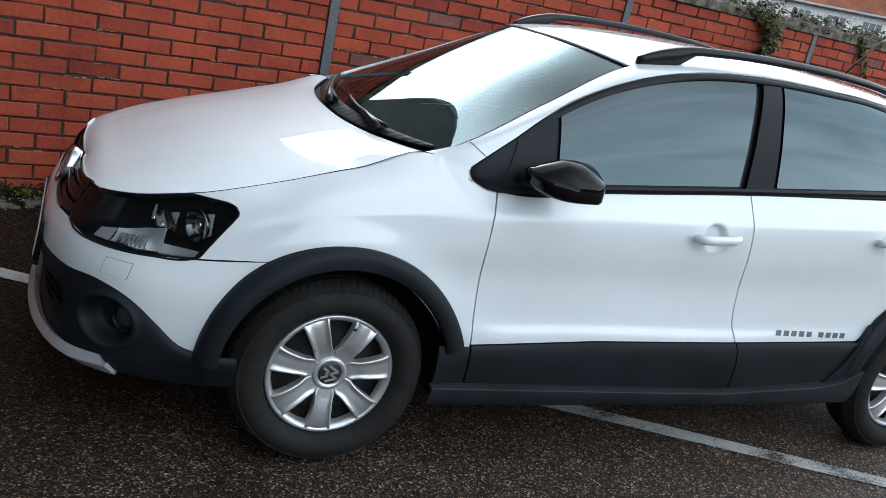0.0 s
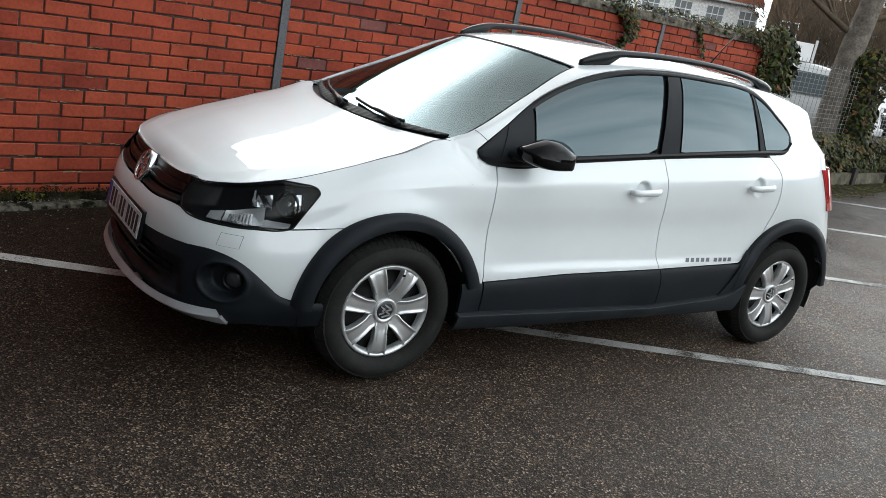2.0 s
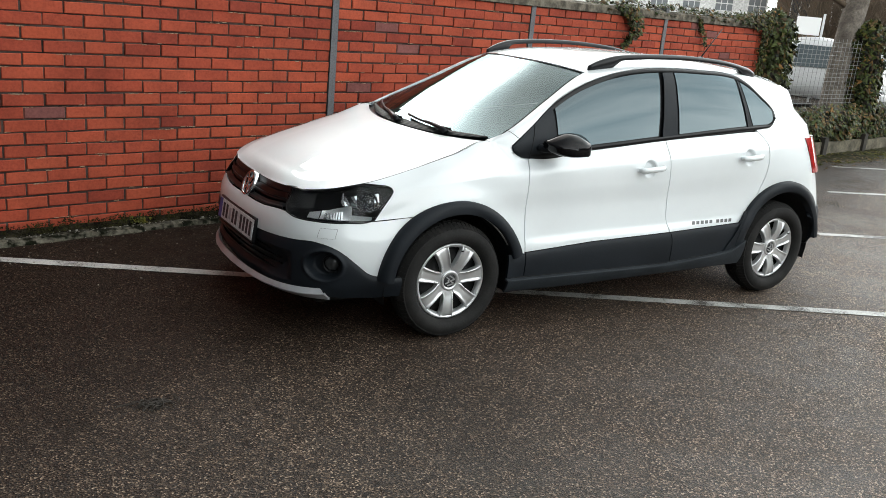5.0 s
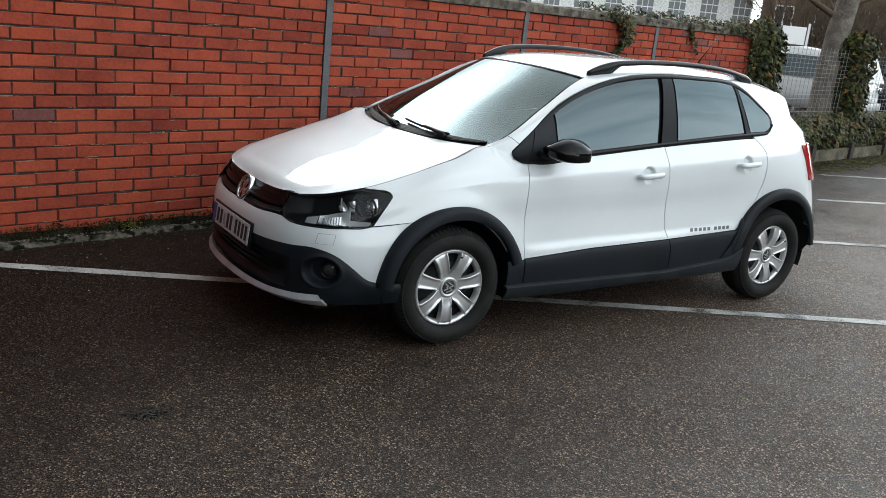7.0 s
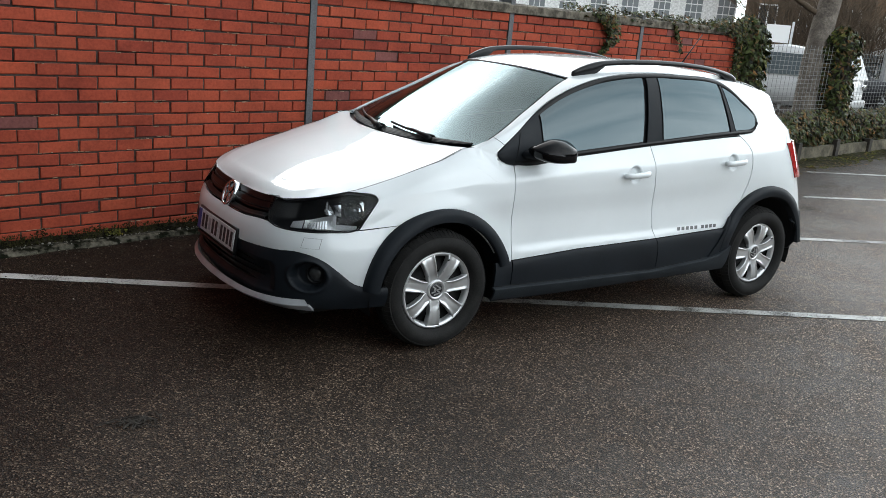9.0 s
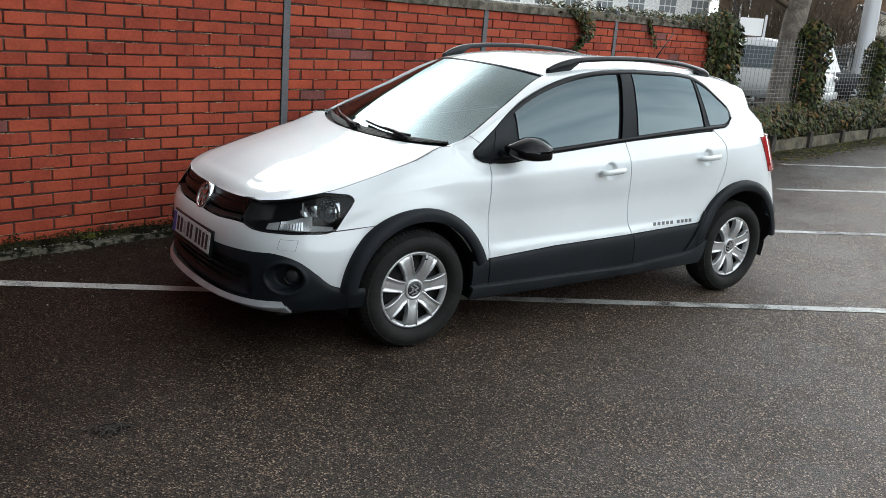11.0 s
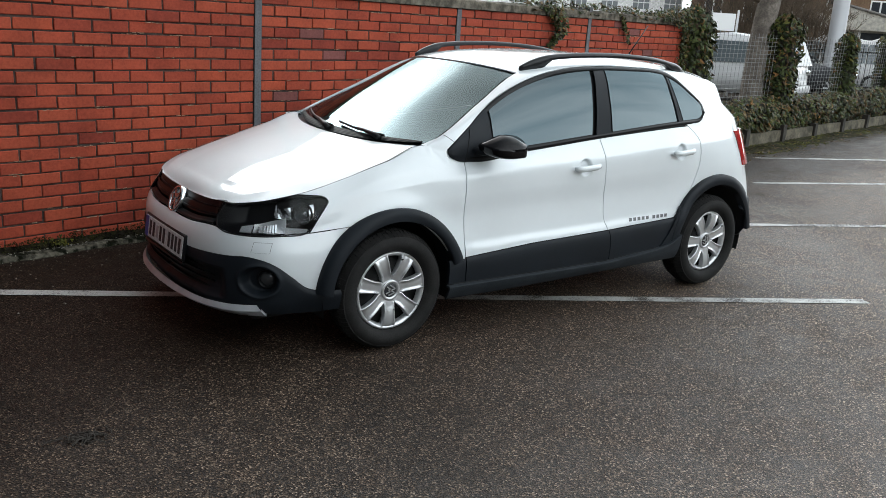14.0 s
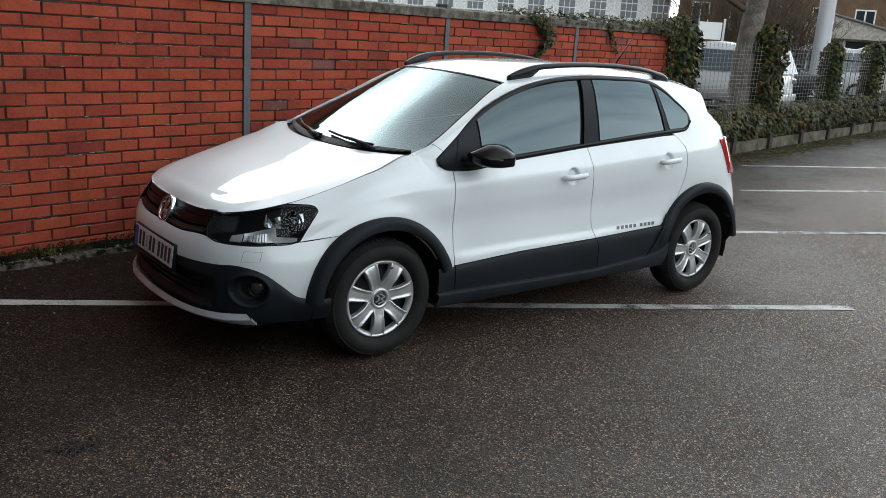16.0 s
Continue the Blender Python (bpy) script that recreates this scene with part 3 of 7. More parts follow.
def ivy_on_coping():
    rnd = random.Random(21)
    pts = []
    for s0, s1, count, drop in ((3.15, 5.4, 560, 0.05), (5.3, 6.9, 430, 0.05)):
        for _ in range(count):
            s = rnd.uniform(s0, s1)
            k = 0.5 + 0.5 * noise.noise((s * 2.2, 7, 0))
            pts.append((at_wall(s, rnd.uniform(-0.06, 0.2), 1.77 + rnd.uniform(-drop, 0.15 * k)), Vector((0, -0.4, 1))))
    for _ in range(330):          # trail that hangs down the bricks
        t = rnd.random()
        pts.append((at_wall(3.62 + 0.22 * math.sin(t * 3) + rnd.uniform(-0.16, 0.16) * (1.1 - t), -0.05 + rnd.uniform(-0.05, 0.02), 1.78 - 0.42 * t), WALL_N + Vector((0, 0, 0.4))))
    for _ in range(60):
        t = rnd.random()
        pts.append((at_wall(5.08 + 0.22 * t + rnd.uniform(-0.04, 0.04), -0.04, 1.74 - 0.32 * t), WALL_N))
    for _ in range(900):          # thick over the end of the wall
        t = rnd.random()
        pts.append((at_wall(5.9 + 0.95 * t ** 0.6, rnd.uniform(-0.09, 0.24), 1.76 + rnd.uniform(-0.03 - 0.16 * t, 0.03 + 0.17 * t)), WALL_N + Vector((0, 0, 0.8))))
    for _ in range(420):
        t = rnd.random()
        pts.append((at_wall(6.64 + rnd.uniform(-0.10, 0.12), -0.03 + rnd.uniform(-0.06, 0.03), 1.75 - 1.2 * t), WALL_N))
    ivy("ivy_trailer", pts, "ivy creeping over the coping of the brick wall", size=(0.03, 0.055), dry=0.28, seed=22)


ivy_on_coping()


# ---------------------------------------------------------------- wire fence with boards
def build_fence():
    fence = empty("wire_fence", "galvanised wire mesh fence with boards at its foot", "fence")
    wires = bmesh.new()
    z = 0.30
    while z < 1.63:
        add_box(wires, (7.2, 0.028, z - 0.0017), (24, 0.033, z + 0.0017), WALL_M)
        z += 0.062
    s = 7.3
    while s < 21:
        add_box(wires, (s - 0.0017, 0.033, 0.28), (s + 0.0017, 0.038, 1.66), WALL_M)
        s += 0.135
    part("wire_mesh", wires, WIRE, fence, "", False)["kind"] = "stuff"
    for i in range(13):
        s = 7.15 + i * 1.42
        b = bmesh.new()
        add_box(b, (s + 0.06, -0.25, 0.0), (s + 1.36, -0.20, 0.205 + random.uniform(-0.01, 0.015)), WALL_M)
        part("board", b, PLANK, fence, "", False)
        p = bmesh.new()
        add_box(p, (s - 0.06, -0.29, 0.0), (s + 0.06, -0.18, 0.25 + random.uniform(0, 0.06)), WALL_M)
        part("stake", p, OLD_WOOD, fence, "dark wooden stake", False)
    soil = bmesh.new()
    rows = []
    for i in range(361):
        s = 6.7 + i * 0.05
        k = [random.uniform(-0.012, 0.012) for _ in range(4)]
        edge = -0.62 + 0.30 * noise.noise((s * 0.9, 2, 0)) + 0.12 * noise.noise((s * 3.3, 7, 0))
        rows.append([soil.verts.new(at_wall(s, *p)) for p in ((0.05, 0.07 + k[0]), (-0.20, 0.045 + k[1]), (-0.36, 0.022 + k[2]), (edge * 0.8, 0.008 + k[0] * 0.3), (edge, -0.003))])
    for r0, r1 in zip(rows, rows[1:]):
        for j in range(4):
            soil.faces.new((r0[j], r0[j + 1], r1[j + 1], r1[j]))
    tagged(part("planting_strip", soil, SOIL, None, "strip of dark soil and moss along the fence", False), category="soil", kind="structure")
    rnd = random.Random(61)
    moss, dead = bmesh.new(), bmesh.new()
    for _ in range(5200):
        s = 6.9 + 13 * rnd.random() ** 1.3
        y = -0.22 - 0.50 * rnd.random()
        k = noise.noise((s * 1.1, y * 3, 0)) + 0.5 * noise.noise((s * 4, y * 9, 3))
        if k > 0.08:
            leaf(moss, at_wall(s, y, 0.03 - 0.03 * min(1, max(0, (-y - 0.3) * 3)) + rnd.uniform(0.002, 0.022)), rnd.uniform(0.016, 0.036), Vector((rnd.uniform(-0.6, 0.6), rnd.uniform(-0.8, 0.3), 1)), rnd.uniform(0, 6.28))
        elif rnd.random() < 0.25:
            leaf(dead, at_wall(s, y * 1.15, 0.022 - 0.02 * min(1, max(0, (-y - 0.3) * 3)) + rnd.uniform(0.002, 0.01)), rnd.uniform(0.02, 0.045), Vector((rnd.uniform(-0.4, 0.4), rnd.uniform(-0.4, 0.4), 1)), rnd.uniform(0, 6.28))
    tagged(part("moss", moss, MOSS_GREEN, None, "yellow-green moss on the soil beside the boards", False), category="moss", kind="stuff")
    tagged(part("dead_leaves", dead, IVY_DRY, None, "brown dead leaves strewn below the hedge", False), category="leaves", kind="stuff")


build_fence()


# ---------------------------------------------------------------- trees
def branch(bm, p, d, length, r, depth, rnd, spread=0.6, thin=0.0035):
    pts, rad = [Vector(p)], [r]
    n = 4
    for i in range(n):
        d = (d + Vector((rnd.uniform(-1, 1), rnd.uniform(-1, 1), rnd.uniform(-0.4, 0.9))) * 0.16).normalized()
        pts.append(pts[-1] + d * length / n)
        rad.append(max(thin, r * (1 - 0.45 * (i + 1) / n)))
    tube(bm, pts, rad, 5 if depth > 1 else 3, False)
    if depth:
        for _ in range(rnd.randint(3, 5)):
            i = rnd.randint(1, n)
            dd = (d + Vector((rnd.uniform(-1, 1), rnd.uniform(-1, 1), rnd.uniform(-0.5, 1))) * spread).normalized()
            branch(bm, pts[i], dd, length * rnd.uniform(0.5, 0.75), max(thin, rad[i] * 0.6), depth - 1, rnd, spread, thin)


def big_tree():
    tree = empty("tree", "bare tree with a pale leaning trunk behind the fence", "tree", (10.1, 4.35, 0))
    t = bmesh.new()
    pts = [(-0.06, -0.28, -0.1), (-0.01, -0.23, 0.35), (0.04, -0.16, 0.8), (0.10, -0.12, 1.4), (0.15, -0.14, 2.0), (0.26, -0.2, 3.0), (0.35, -0.3, 4.6)]
    tube(t, pts, [0.26, 0.205, 0.18, 0.17, 0.175, 0.14, 0.10], 16)
    for v in t.verts:
        v.co += v.co.normalized() * 0.03 * noise.noise(v.co * 3.1)
    part("trunk", t, BARK, tree, "pale grey-brown bark")
    rnd = random.Random(5)
    lim = bmesh.new()
    for z, a in ((1.95, 0.5), (2.1, 2.6), (2.3, -0.6), (2.6, 1.4), (2.9, 3.6), (3.6, 0.1), (4.3, 2.0)):
        branch(lim, (0.12 + (z - 2) * 0.1, -0.1 - (z - 2) * 0.08, z), Vector((math.cos(a), math.sin(a), 0.5)), 1.5, 0.05, 3, rnd)
    part("limbs", lim, TWIG, tree, "bare brown limbs")


def bare_shrub(x, y, h, seed, label="leafless brown shrub behind the wall", stems=7, depth=4, thin=0.006):
    tree = empty("shrub", label, "shrub", (x, y, 0), group="bare shrubs")
    rnd = random.Random(seed)
    st = bmesh.new()
    for _ in range(stems):
        a = rnd.uniform(0, 6.28)
        branch(st, (0.2 * math.cos(a), 0.2 * math.sin(a), -0.05), Vector((math.cos(a) * 0.45, math.sin(a) * 0.45, 1)), h * 0.5, 0.035, depth, rnd, 0.75, thin)
    part("brushwood", st, TWIG, tree, "", False)["kind"] = "stuff"


big_tree()
for i, (x, y, h) in enumerate(((23.5, 13.5, 4.4), (26.5, 15.0, 4.8), (30, 17, 5.0), (25.5, 12.9, 3.6), (35, 12.5, 6))):
    bare_shrub(x, y, h, 40 + i)


# ---------------------------------------------------------------- moss and litter along the foot of the wall
def wall_litter():
    rnd = random.Random(91)
    moss, weed, grit = bmesh.new(), bmesh.new(), bmesh.new()
    for _ in range(9000):                       # clumps that creep up the lowest course
        s = rnd.uniform(-2.8, 1.5)
        k = noise.noise((s * 3.1, 1, 0)) + 0.6 * noise.noise((s * 9.0, 4, 0))
        if rnd.random() > 0.50 + 0.9 * k:
            continue
        h = (0.060 + 0.10 * max(0, k)) * rnd.random() ** 1.2
        p = at_wall(s, -0.012 - 0.05 * (1 - h / 0.13) * rnd.random(), 0.035 + h)
        leaf(moss, p, rnd.uniform(0.006, 0.014), Vector((rnd.uniform(-1, 1), -1, rnd.uniform(0, 1.5))), rnd.uniform(0, 6.28))
    for s0, count in ((-0.78, 60), (-0.60, 70), (-1.5, 50), (-0.36, 26), (0.3, 60)):     # a few taller weeds
        for _ in range(count):
            p = at_wall(s0 + rnd.gauss(0, 0.035), -0.05 + rnd.gauss(0, 0.02), 0.04 + abs(rnd.gauss(0, 0.022)))
            leaf(weed, p, rnd.uniform(0.010, 0.024), Vector((rnd.uniform(-1, 1), -1, rnd.uniform(0, 1.5))), rnd.uniform(0, 6.28))
    for _ in range(750):
        s, y = rnd.uniform(-2.9, 1.3), -0.03 - abs(rnd.gauss(0, 0.05)) if rnd.random() < 0.55 else -0.06 - abs(rnd.gauss(0, 0.36))
        p = at_wall(s, y, 0.0)
        h = rnd.uniform(0.0013, 0.0042) * (2.2 if rnd.random() < 0.05 else 1)
        m = Matrix.Translation((p.x, p.y, h * 0.5 + (0.032 if y > -0.12 else 0))) @ pose(0, 0, 0, rnd.uniform(-20, 20), rnd.uniform(-20, 20), rnd.uniform(0, 360))
        add_box(grit, (-h, -h * rnd.uniform(0.4, 1), -h * 0.5), (h, h * rnd.uniform(0.4, 1), h * 0.5), m)
    tagged(part("moss", moss, SOIL, None, "dark clumps of moss along the foot of the wall", False), category="moss", kind="stuff")
    tagged(part("weeds", weed, MOSS_GREEN, None, "small yellow-green weeds at the foot of the wall", False), category="weeds", kind="stuff")
    tagged(part("litter", grit, GRIT, None, "pale grit and crumbs on the asphalt", False), category="grit", kind="stuff")
    twig = bmesh.new()
    for _ in range(38):
        a, x, y = rnd.uniform(0, 3.14), -1.52 + rnd.gauss(0, 0.045), -1.03 + rnd.gauss(0, 0.025)
        q = Vector((math.cos(a), math.sin(a), 0)) * rnd.uniform(0.01, 0.045)
        tube(twig, [Vector((x, y, 0.004)) - q, Vector((x, y, rnd.uniform(0.006, 0.02))), Vector((x, y, 0.004)) + q], 0.0026, 4)
    tagged(part("dead_sprig", twig, OLD_WOOD, None, "dark dead sprig lying on the asphalt", False), category="sprig", kind="stuff")


wall_litter()


from functools import lru_cache

# ---------------------------------------------------------------- the white car: x from the front axle to the rear, left side at -y
PLAN_PTS = [(-0.835, 0), (-0.828, 0.2), (-0.80, 0.38), (-0.735, 0.545), (-0.62, 0.672), (-0.45, 0.755), (-0.2, 0.803), (0.1, 0.818), (0.45, 0.824),
            (1.0, 0.828), (1.6, 0.83), (2.1, 0.83), (2.5, 0.822), (2.80, 0.792), (2.99, 0.71), (3.09, 0.52), (3.125, 0.25), (3.13, 0)]
_len = [0.0]
for _a, _b in zip(PLAN_PTS, PLAN_PTS[1:]):
    _len.append(_len[-1] + math.dist(_a, _b))
plan = spline(_len, PLAN_PTS)
PLAN_L = _len[-1]


_ss = np.linspace(0, PLAN_L, 4001)
_xs = np.array([plan(q)[0] for q in _ss])


def s_at(x):
    """Length along the plan's outline at a place x of the side."""
    return float(np.interp(x, _xs, _ss))


# sections, bottom to top: inset from the outline and height
FRONT_SECTIONS = [
    (0.0, [(0.05, 0.21), (0.012, 0.27), (0, 0.40), (0, 0.50), (0.015, 0.565), (0.045, 0.61), (0.072, 0.655), (0.115, 0.700)]),
    (s_at(-0.70), [(0.05, 0.22), (0.012, 0.28), (0, 0.40), (0, 0.50), (0.008, 0.56), (0.025, 0.612), (0.050, 0.67), (0.088, 0.735)]),
    (s_at(-0.45), [(0.03, 0.22), (0.005, 0.30), (0, 0.40), (0.010, 0.50), (0.026, 0.56), (0.043, 0.615), (0.065, 0.70), (0.106, 0.790)]),
    (s_at(0.0), [(0.02, 0.22), (0, 0.32), (0, 0.45), (0.006, 0.56), (0.020, 0.66), (0.036, 0.76), (0.068, 0.86), (0.140, 0.916)]),
    (s_at(0.235), [(0.02, 0.22), (0.002, 0.31), (0, 0.44), (0.006, 0.55), (0.020, 0.65), (0.030, 0.75), (0.062, 0.87), (0.146, 0.982)]),
]
REAR_SECTIONS = [
    (s_at(0.36), [(0.02, 0.22), (0.005, 0.30), (0, 0.44), (0.011, 0.53), (0.028, 0.64), (0.028, 0.75), (0.048, 0.845), (0.100, 0.920)]),
    (s_at(0.46), [(0.02, 0.22), (0.005, 0.30), (0, 0.44), (0.018, 0.52), (0.032, 0.64), (0.032, 0.75), (0.046, 0.84), (0.092, 0.910)]),
    (s_at(0.80), [(0.02, 0.22), (0.005, 0.295), (0, 0.452), (0.020, 0.525), (0.035, 0.65), (0.034, 0.765), (0.047, 0.865), (0.096, 0.939)]),
    (s_at(1.4), [(0.02, 0.22), (0.005, 0.29), (0, 0.46), (0.021, 0.535), (0.037, 0.66), (0.035, 0.78), (0.047, 0.89), (0.098, 0.9935)]),
    (s_at(2.2), [(0.02, 0.24), (0.005, 0.31), (0, 0.49), (0.013, 0.575), (0.022, 0.70), (0.025, 0.83), (0.046, 0.95), (0.100, 1.060)]),
    (s_at(2.75), [(0.03, 0.27), (0.01, 0.34), (0, 0.48), (0.005, 0.58), (0.015, 0.68), (0.030, 0.80), (0.072, 0.95), (0.125, 1.08)]),
    (s_at(2.99), [(0.05, 0.28), (0.02, 0.34), (0, 0.48), (0.02, 0.60), (0.045, 0.70), (0.085, 0.82), (0.135, 0.95), (0.19, 1.08)]),
    (PLAN_L, [(0.05, 0.28), (0.02, 0.34), (0, 0.48), (0.03, 0.60), (0.07, 0.70), (0.10, 0.82), (0.15, 0.95), (0.20, 1.08)]),
]
_sec = FRONT_SECTIONS + REAR_SECTIONS
RINGS = [spline([s for s, _ in _sec], [p[i] for _, p in _sec]) for i in range(8)]


_vs = np.linspace(0, 1, 281)


@lru_cache(maxsize=None)
def section(s):
    """Inset and height at all levels, the outline's place and its outward way at s."""
    prof = np.array([r(s) for r in RINGS])
    k = _vs * 7
    i = np.minimum(k.astype(int), 6)
    t = (k - i)[:, None]
    p0, p1, p2, p3 = prof[np.maximum(i - 1, 0)], prof[i], prof[i + 1], prof[np.minimum(i + 2, 7)]
    dz = 0.5 * (2 * p1 + (p2 - p0) * t + (2 * p0 - 5 * p1 + 4 * p2 - p3) * t * t + (3 * p1 - p0 - 3 * p2 + p3) * t ** 3)
    e = 1e-3
    a, b = plan(max(s - e, 0)), plan(min(s + e, PLAN_L))
    tx, tw = b[0] - a[0], b[1] - a[1]
    n = math.hypot(tx, tw)
    if s < 2e-3 or s > PLAN_L - 2e-3:
        way = (-1.0, 0.0) if s < 1 else (1.0, 0.0)
    else:
        way = (-tw / n, tx / n)
    x, w = plan(s)
    return dz[:, 0].copy(), np.maximum.accumulate(dz[:, 1]), float(x), float(w), way


# shoulder crease from the headlight to the tail light
crease_z = spline([-0.34, -0.2, 0.11, 0.38, 0.7, 1.3, 2.09, 2.75], [0.765, 0.779, 0.814, 0.846, 0.866, 0.893, 0.945, 0.985])
crease_h = spline([-0.34, -0.24, 0.0, 0.4, 1.4, 2.3, 2.75], [0.0, 0.002, 0.0045, 0.0045, 0.004, 0.004, 0.0])


def side_at(s, v, off=0.0):
    """The body's side: s along the outline, v from the sill (0) to the belt (1), off outwards."""
    d, z, x, w, (nx, nw) = section(s)
    d, z = float(np.interp(v, _vs, d)), float(np.interp(v, _vs, z))
    if -0.34 < x < 2.75:
        k = z - crease_z(x)
        off += crease_h(x) * (math.exp(k / 0.085) if k < 0 else math.exp(-k / 0.028))
    return Vector((x + nx * (off - d), -(w + nw * (off - d)), z))


def v_at(s, z):
    """The level v at which the side has the height z."""
    return float(np.interp(z, section(s)[1], _vs))


def side_z(s, z, off=0.0):
    return side_at(s, v_at(s, z), off)


def side_x(x, z, off=0.0):
    return side_at(s_at(x), v_at(s_at(x), z), off)


roof_edge = spline([0.235, 0.33, 0.62, 0.94, 1.15, 1.4, 2.0, 2.35, 2.58],
                   [(0.672, 0.985), (0.668, 1.03), (0.588, 1.178), (0.512, 1.337), (0.502, 1.384), (0.507, 1.405), (0.52, 1.392), (0.525, 1.358), (0.52, 1.318)])


@lru_cache(maxsize=None)
def cabin_section(x):
    b = side_at(s_at(x), 1.0)
    p0, p2 = np.array([-b.y, b.z]), np.array(roof_edge(x))
    way = np.array([p2[1] - p0[1], p0[0] - p2[0]])
    way = way / max(np.linalg.norm(way), 1e-6)
    m = p0 + (p2 - p0) * 0.80 + way * 0.155 * max(p2[1] - p0[1], 0.0)
    bow = p0 + (m - p0) * 0.5 + way * 0.035 * max(p2[1] - p0[1], 0.0)
    f = spline([0, 0.42, 0.80, 0.93, 1.0], [p0, bow, m, m + (p2 - m) * 0.5 + way * 0.045 * max(p2[1] - p0[1], 0.0), p2])
    q = np.array([f(t) for t in np.linspace(0, 1, 161)])
    return q[:, 0].copy(), np.maximum.accumulate(q[:, 1] + np.linspace(0, 1e-5, 161)), way


def cabin_z(x, z, off=0.0):
    """The cabin's side at a height between the belt and the windscreen's or roof's edge."""
    y, zz, way = cabin_section(x)
    z = min(max(z, zz[0]), zz[-1])
    return Vector((x, -(float(np.interp(z, zz, y)) + way[0] * off), z + way[1] * off))


# upper edge of the side windows' black surround
dlo = spline([0.345, 0.36, 0.40, 0.50, 0.62, 0.85, 1.03, 1.2, 1.45, 1.75, 2.0, 2.08, 2.16, 2.25, 2.33, 2.362, 2.374, 2.378],
             [0.966, 0.979, 1.010, 1.080, 1.162, 1.277, 1.335, 1.368, 1.389, 1.390, 1.380, 1.366, 1.330, 1.268, 1.212, 1.180, 1.157, 1.138])
belt = spline([0.345, 0.355, 0.38, 0.41, 0.45, 0.86, 1.44, 2.05, 2.25, 2.31, 2.345, 2.366, 2.378], [0.962, 0.948, 0.930, 0.917, 0.910, 0.944, 0.998, 1.044, 1.058, 1.070, 1.088, 1.112, 1.138])

REAR_R, BASE = 0.447, 2.466


def arch_z(x, r, cx, floor):
    d = abs(x - cx)
    return max(floor, 0.30 + math.sqrt(r * r - d * d)) if d < r else floor


car = empty("car", "white hatchback with dark plastic cladding, parked", "car")


def both(name, bm, mat, label="", parent=None):
    """The part on the left side and its mirror image on the right."""
    other = mirrored(bm)
    return part(name, bm, mat, parent or car, label), part(name, other, mat, parent or car, label)


def side_panel(x0, x1, low, high, nx, nz, off=0.0, rim=0.014, gap=0.0022, edge0=None, edge1=None, dish=None, rounds=4, top_gap=None, flare=None):
    """A panel of the body side between two curves of height; edge0 and edge1 shift the ends by height."""
    def fn(u, v):
        x = xx = x0 + (x1 - x0) * u
        for _ in range(rounds):
            z0, z1 = low(xx) + gap, high(xx) - (top_gap(xx) if top_gap else gap)
            z = z0 + (z1 - z0) * v
            ze = z if rounds > 1 else low(x0) + gap + (high(x0) - low(x0) - 2 * gap) * v
            xx = x + (edge0(ze) if edge0 else 0) * (1 - u) + (edge1(z) if edge1 else 0) * u + gap * (1 - 2 * u)
        p = side_x(xx, min(z, side_at(s_at(xx), 1).z), off)
        if flare:
            p.y -= flare(xx, z)
        if dish:                                   # round finger well behind the handle
            r = math.hypot(xx - dish[0], z - dish[1]) / 0.047
            if r < 1:
                p.y += 0.021 * min(1.0, (1 - r * r) * 2.2)
        return p
    return panel_bm(fn, steps(0, 1, nx), steps(0, 1, nz), (0, -1, 0), rim)


def top_of(x):
    return side_at(s_at(x), 1.0).z


# shut lines
shut_a = spline([0.25, 0.41, 0.60, 0.76, 0.85, 0.92], [0.424, 0.424, 0.419, 0.422, 0.429, 0.444])
shut_b = spline([0.25, 0.46, 0.54, 0.64, 0.80, 0.90, 1.01], [1.485, 1.472, 1.443, 1.437, 1.432, 1.425, 1.415])
shut_c = spline([0.25, 0.50, 0.53, 0.76, 0.93, 0.98, 1.06], [2.03, 2.07, 2.10, 2.245, 2.272, 2.262, 2.18])
clad_top = linear([0.30, 0.42, 0.87, 1.44, 2.06, 2.6, 3.2], [0.425, 0.428, 0.458, 0.474, 0.502, 0.52, 0.50])

CLAD_OFF = 0.016
S_GR, S_HL0, S_HL1 = 0.440, 0.446, s_at(-0.334)
_S482, _Z482 = s_at(-0.482), side_at(s_at(-0.482), 1).z


def hl_top(s):
    """Upper edge of the headlight, rounded off at its outer end."""
    if s < _S482:
        return side_at(s, 1).z - 0.003
    x = float(plan(s)[0])
    r = min(1.0, max(0.0, (x + 0.380) / 0.046))
    return _Z482 - 0.003 - 0.006 * (s - _S482) / 0.16 - 0.018 * (1 - math.sqrt(1 - r * r))


hl_bot = spline([S_HL0, 0.463, 0.50, 0.56, 0.64, s_at(-0.56), s_at(-0.448), s_at(-0.428), s_at(-0.405), s_at(-0.375), s_at(-0.345), S_HL1],
                [0.650, 0.622, 0.605, 0.597, 0.596, 0.600, 0.611, 0.619, 0.652, 0.694, 0.733, 0.748])
# front wing, swelling out over the wheel
def haunch(x, z):
    r = math.hypot(x, z - 0.30)
    return 0.013 * math.exp(-((x - 0.02) / 0.22) ** 2) * math.exp(-((r - 0.40) / 0.065) ** 2)


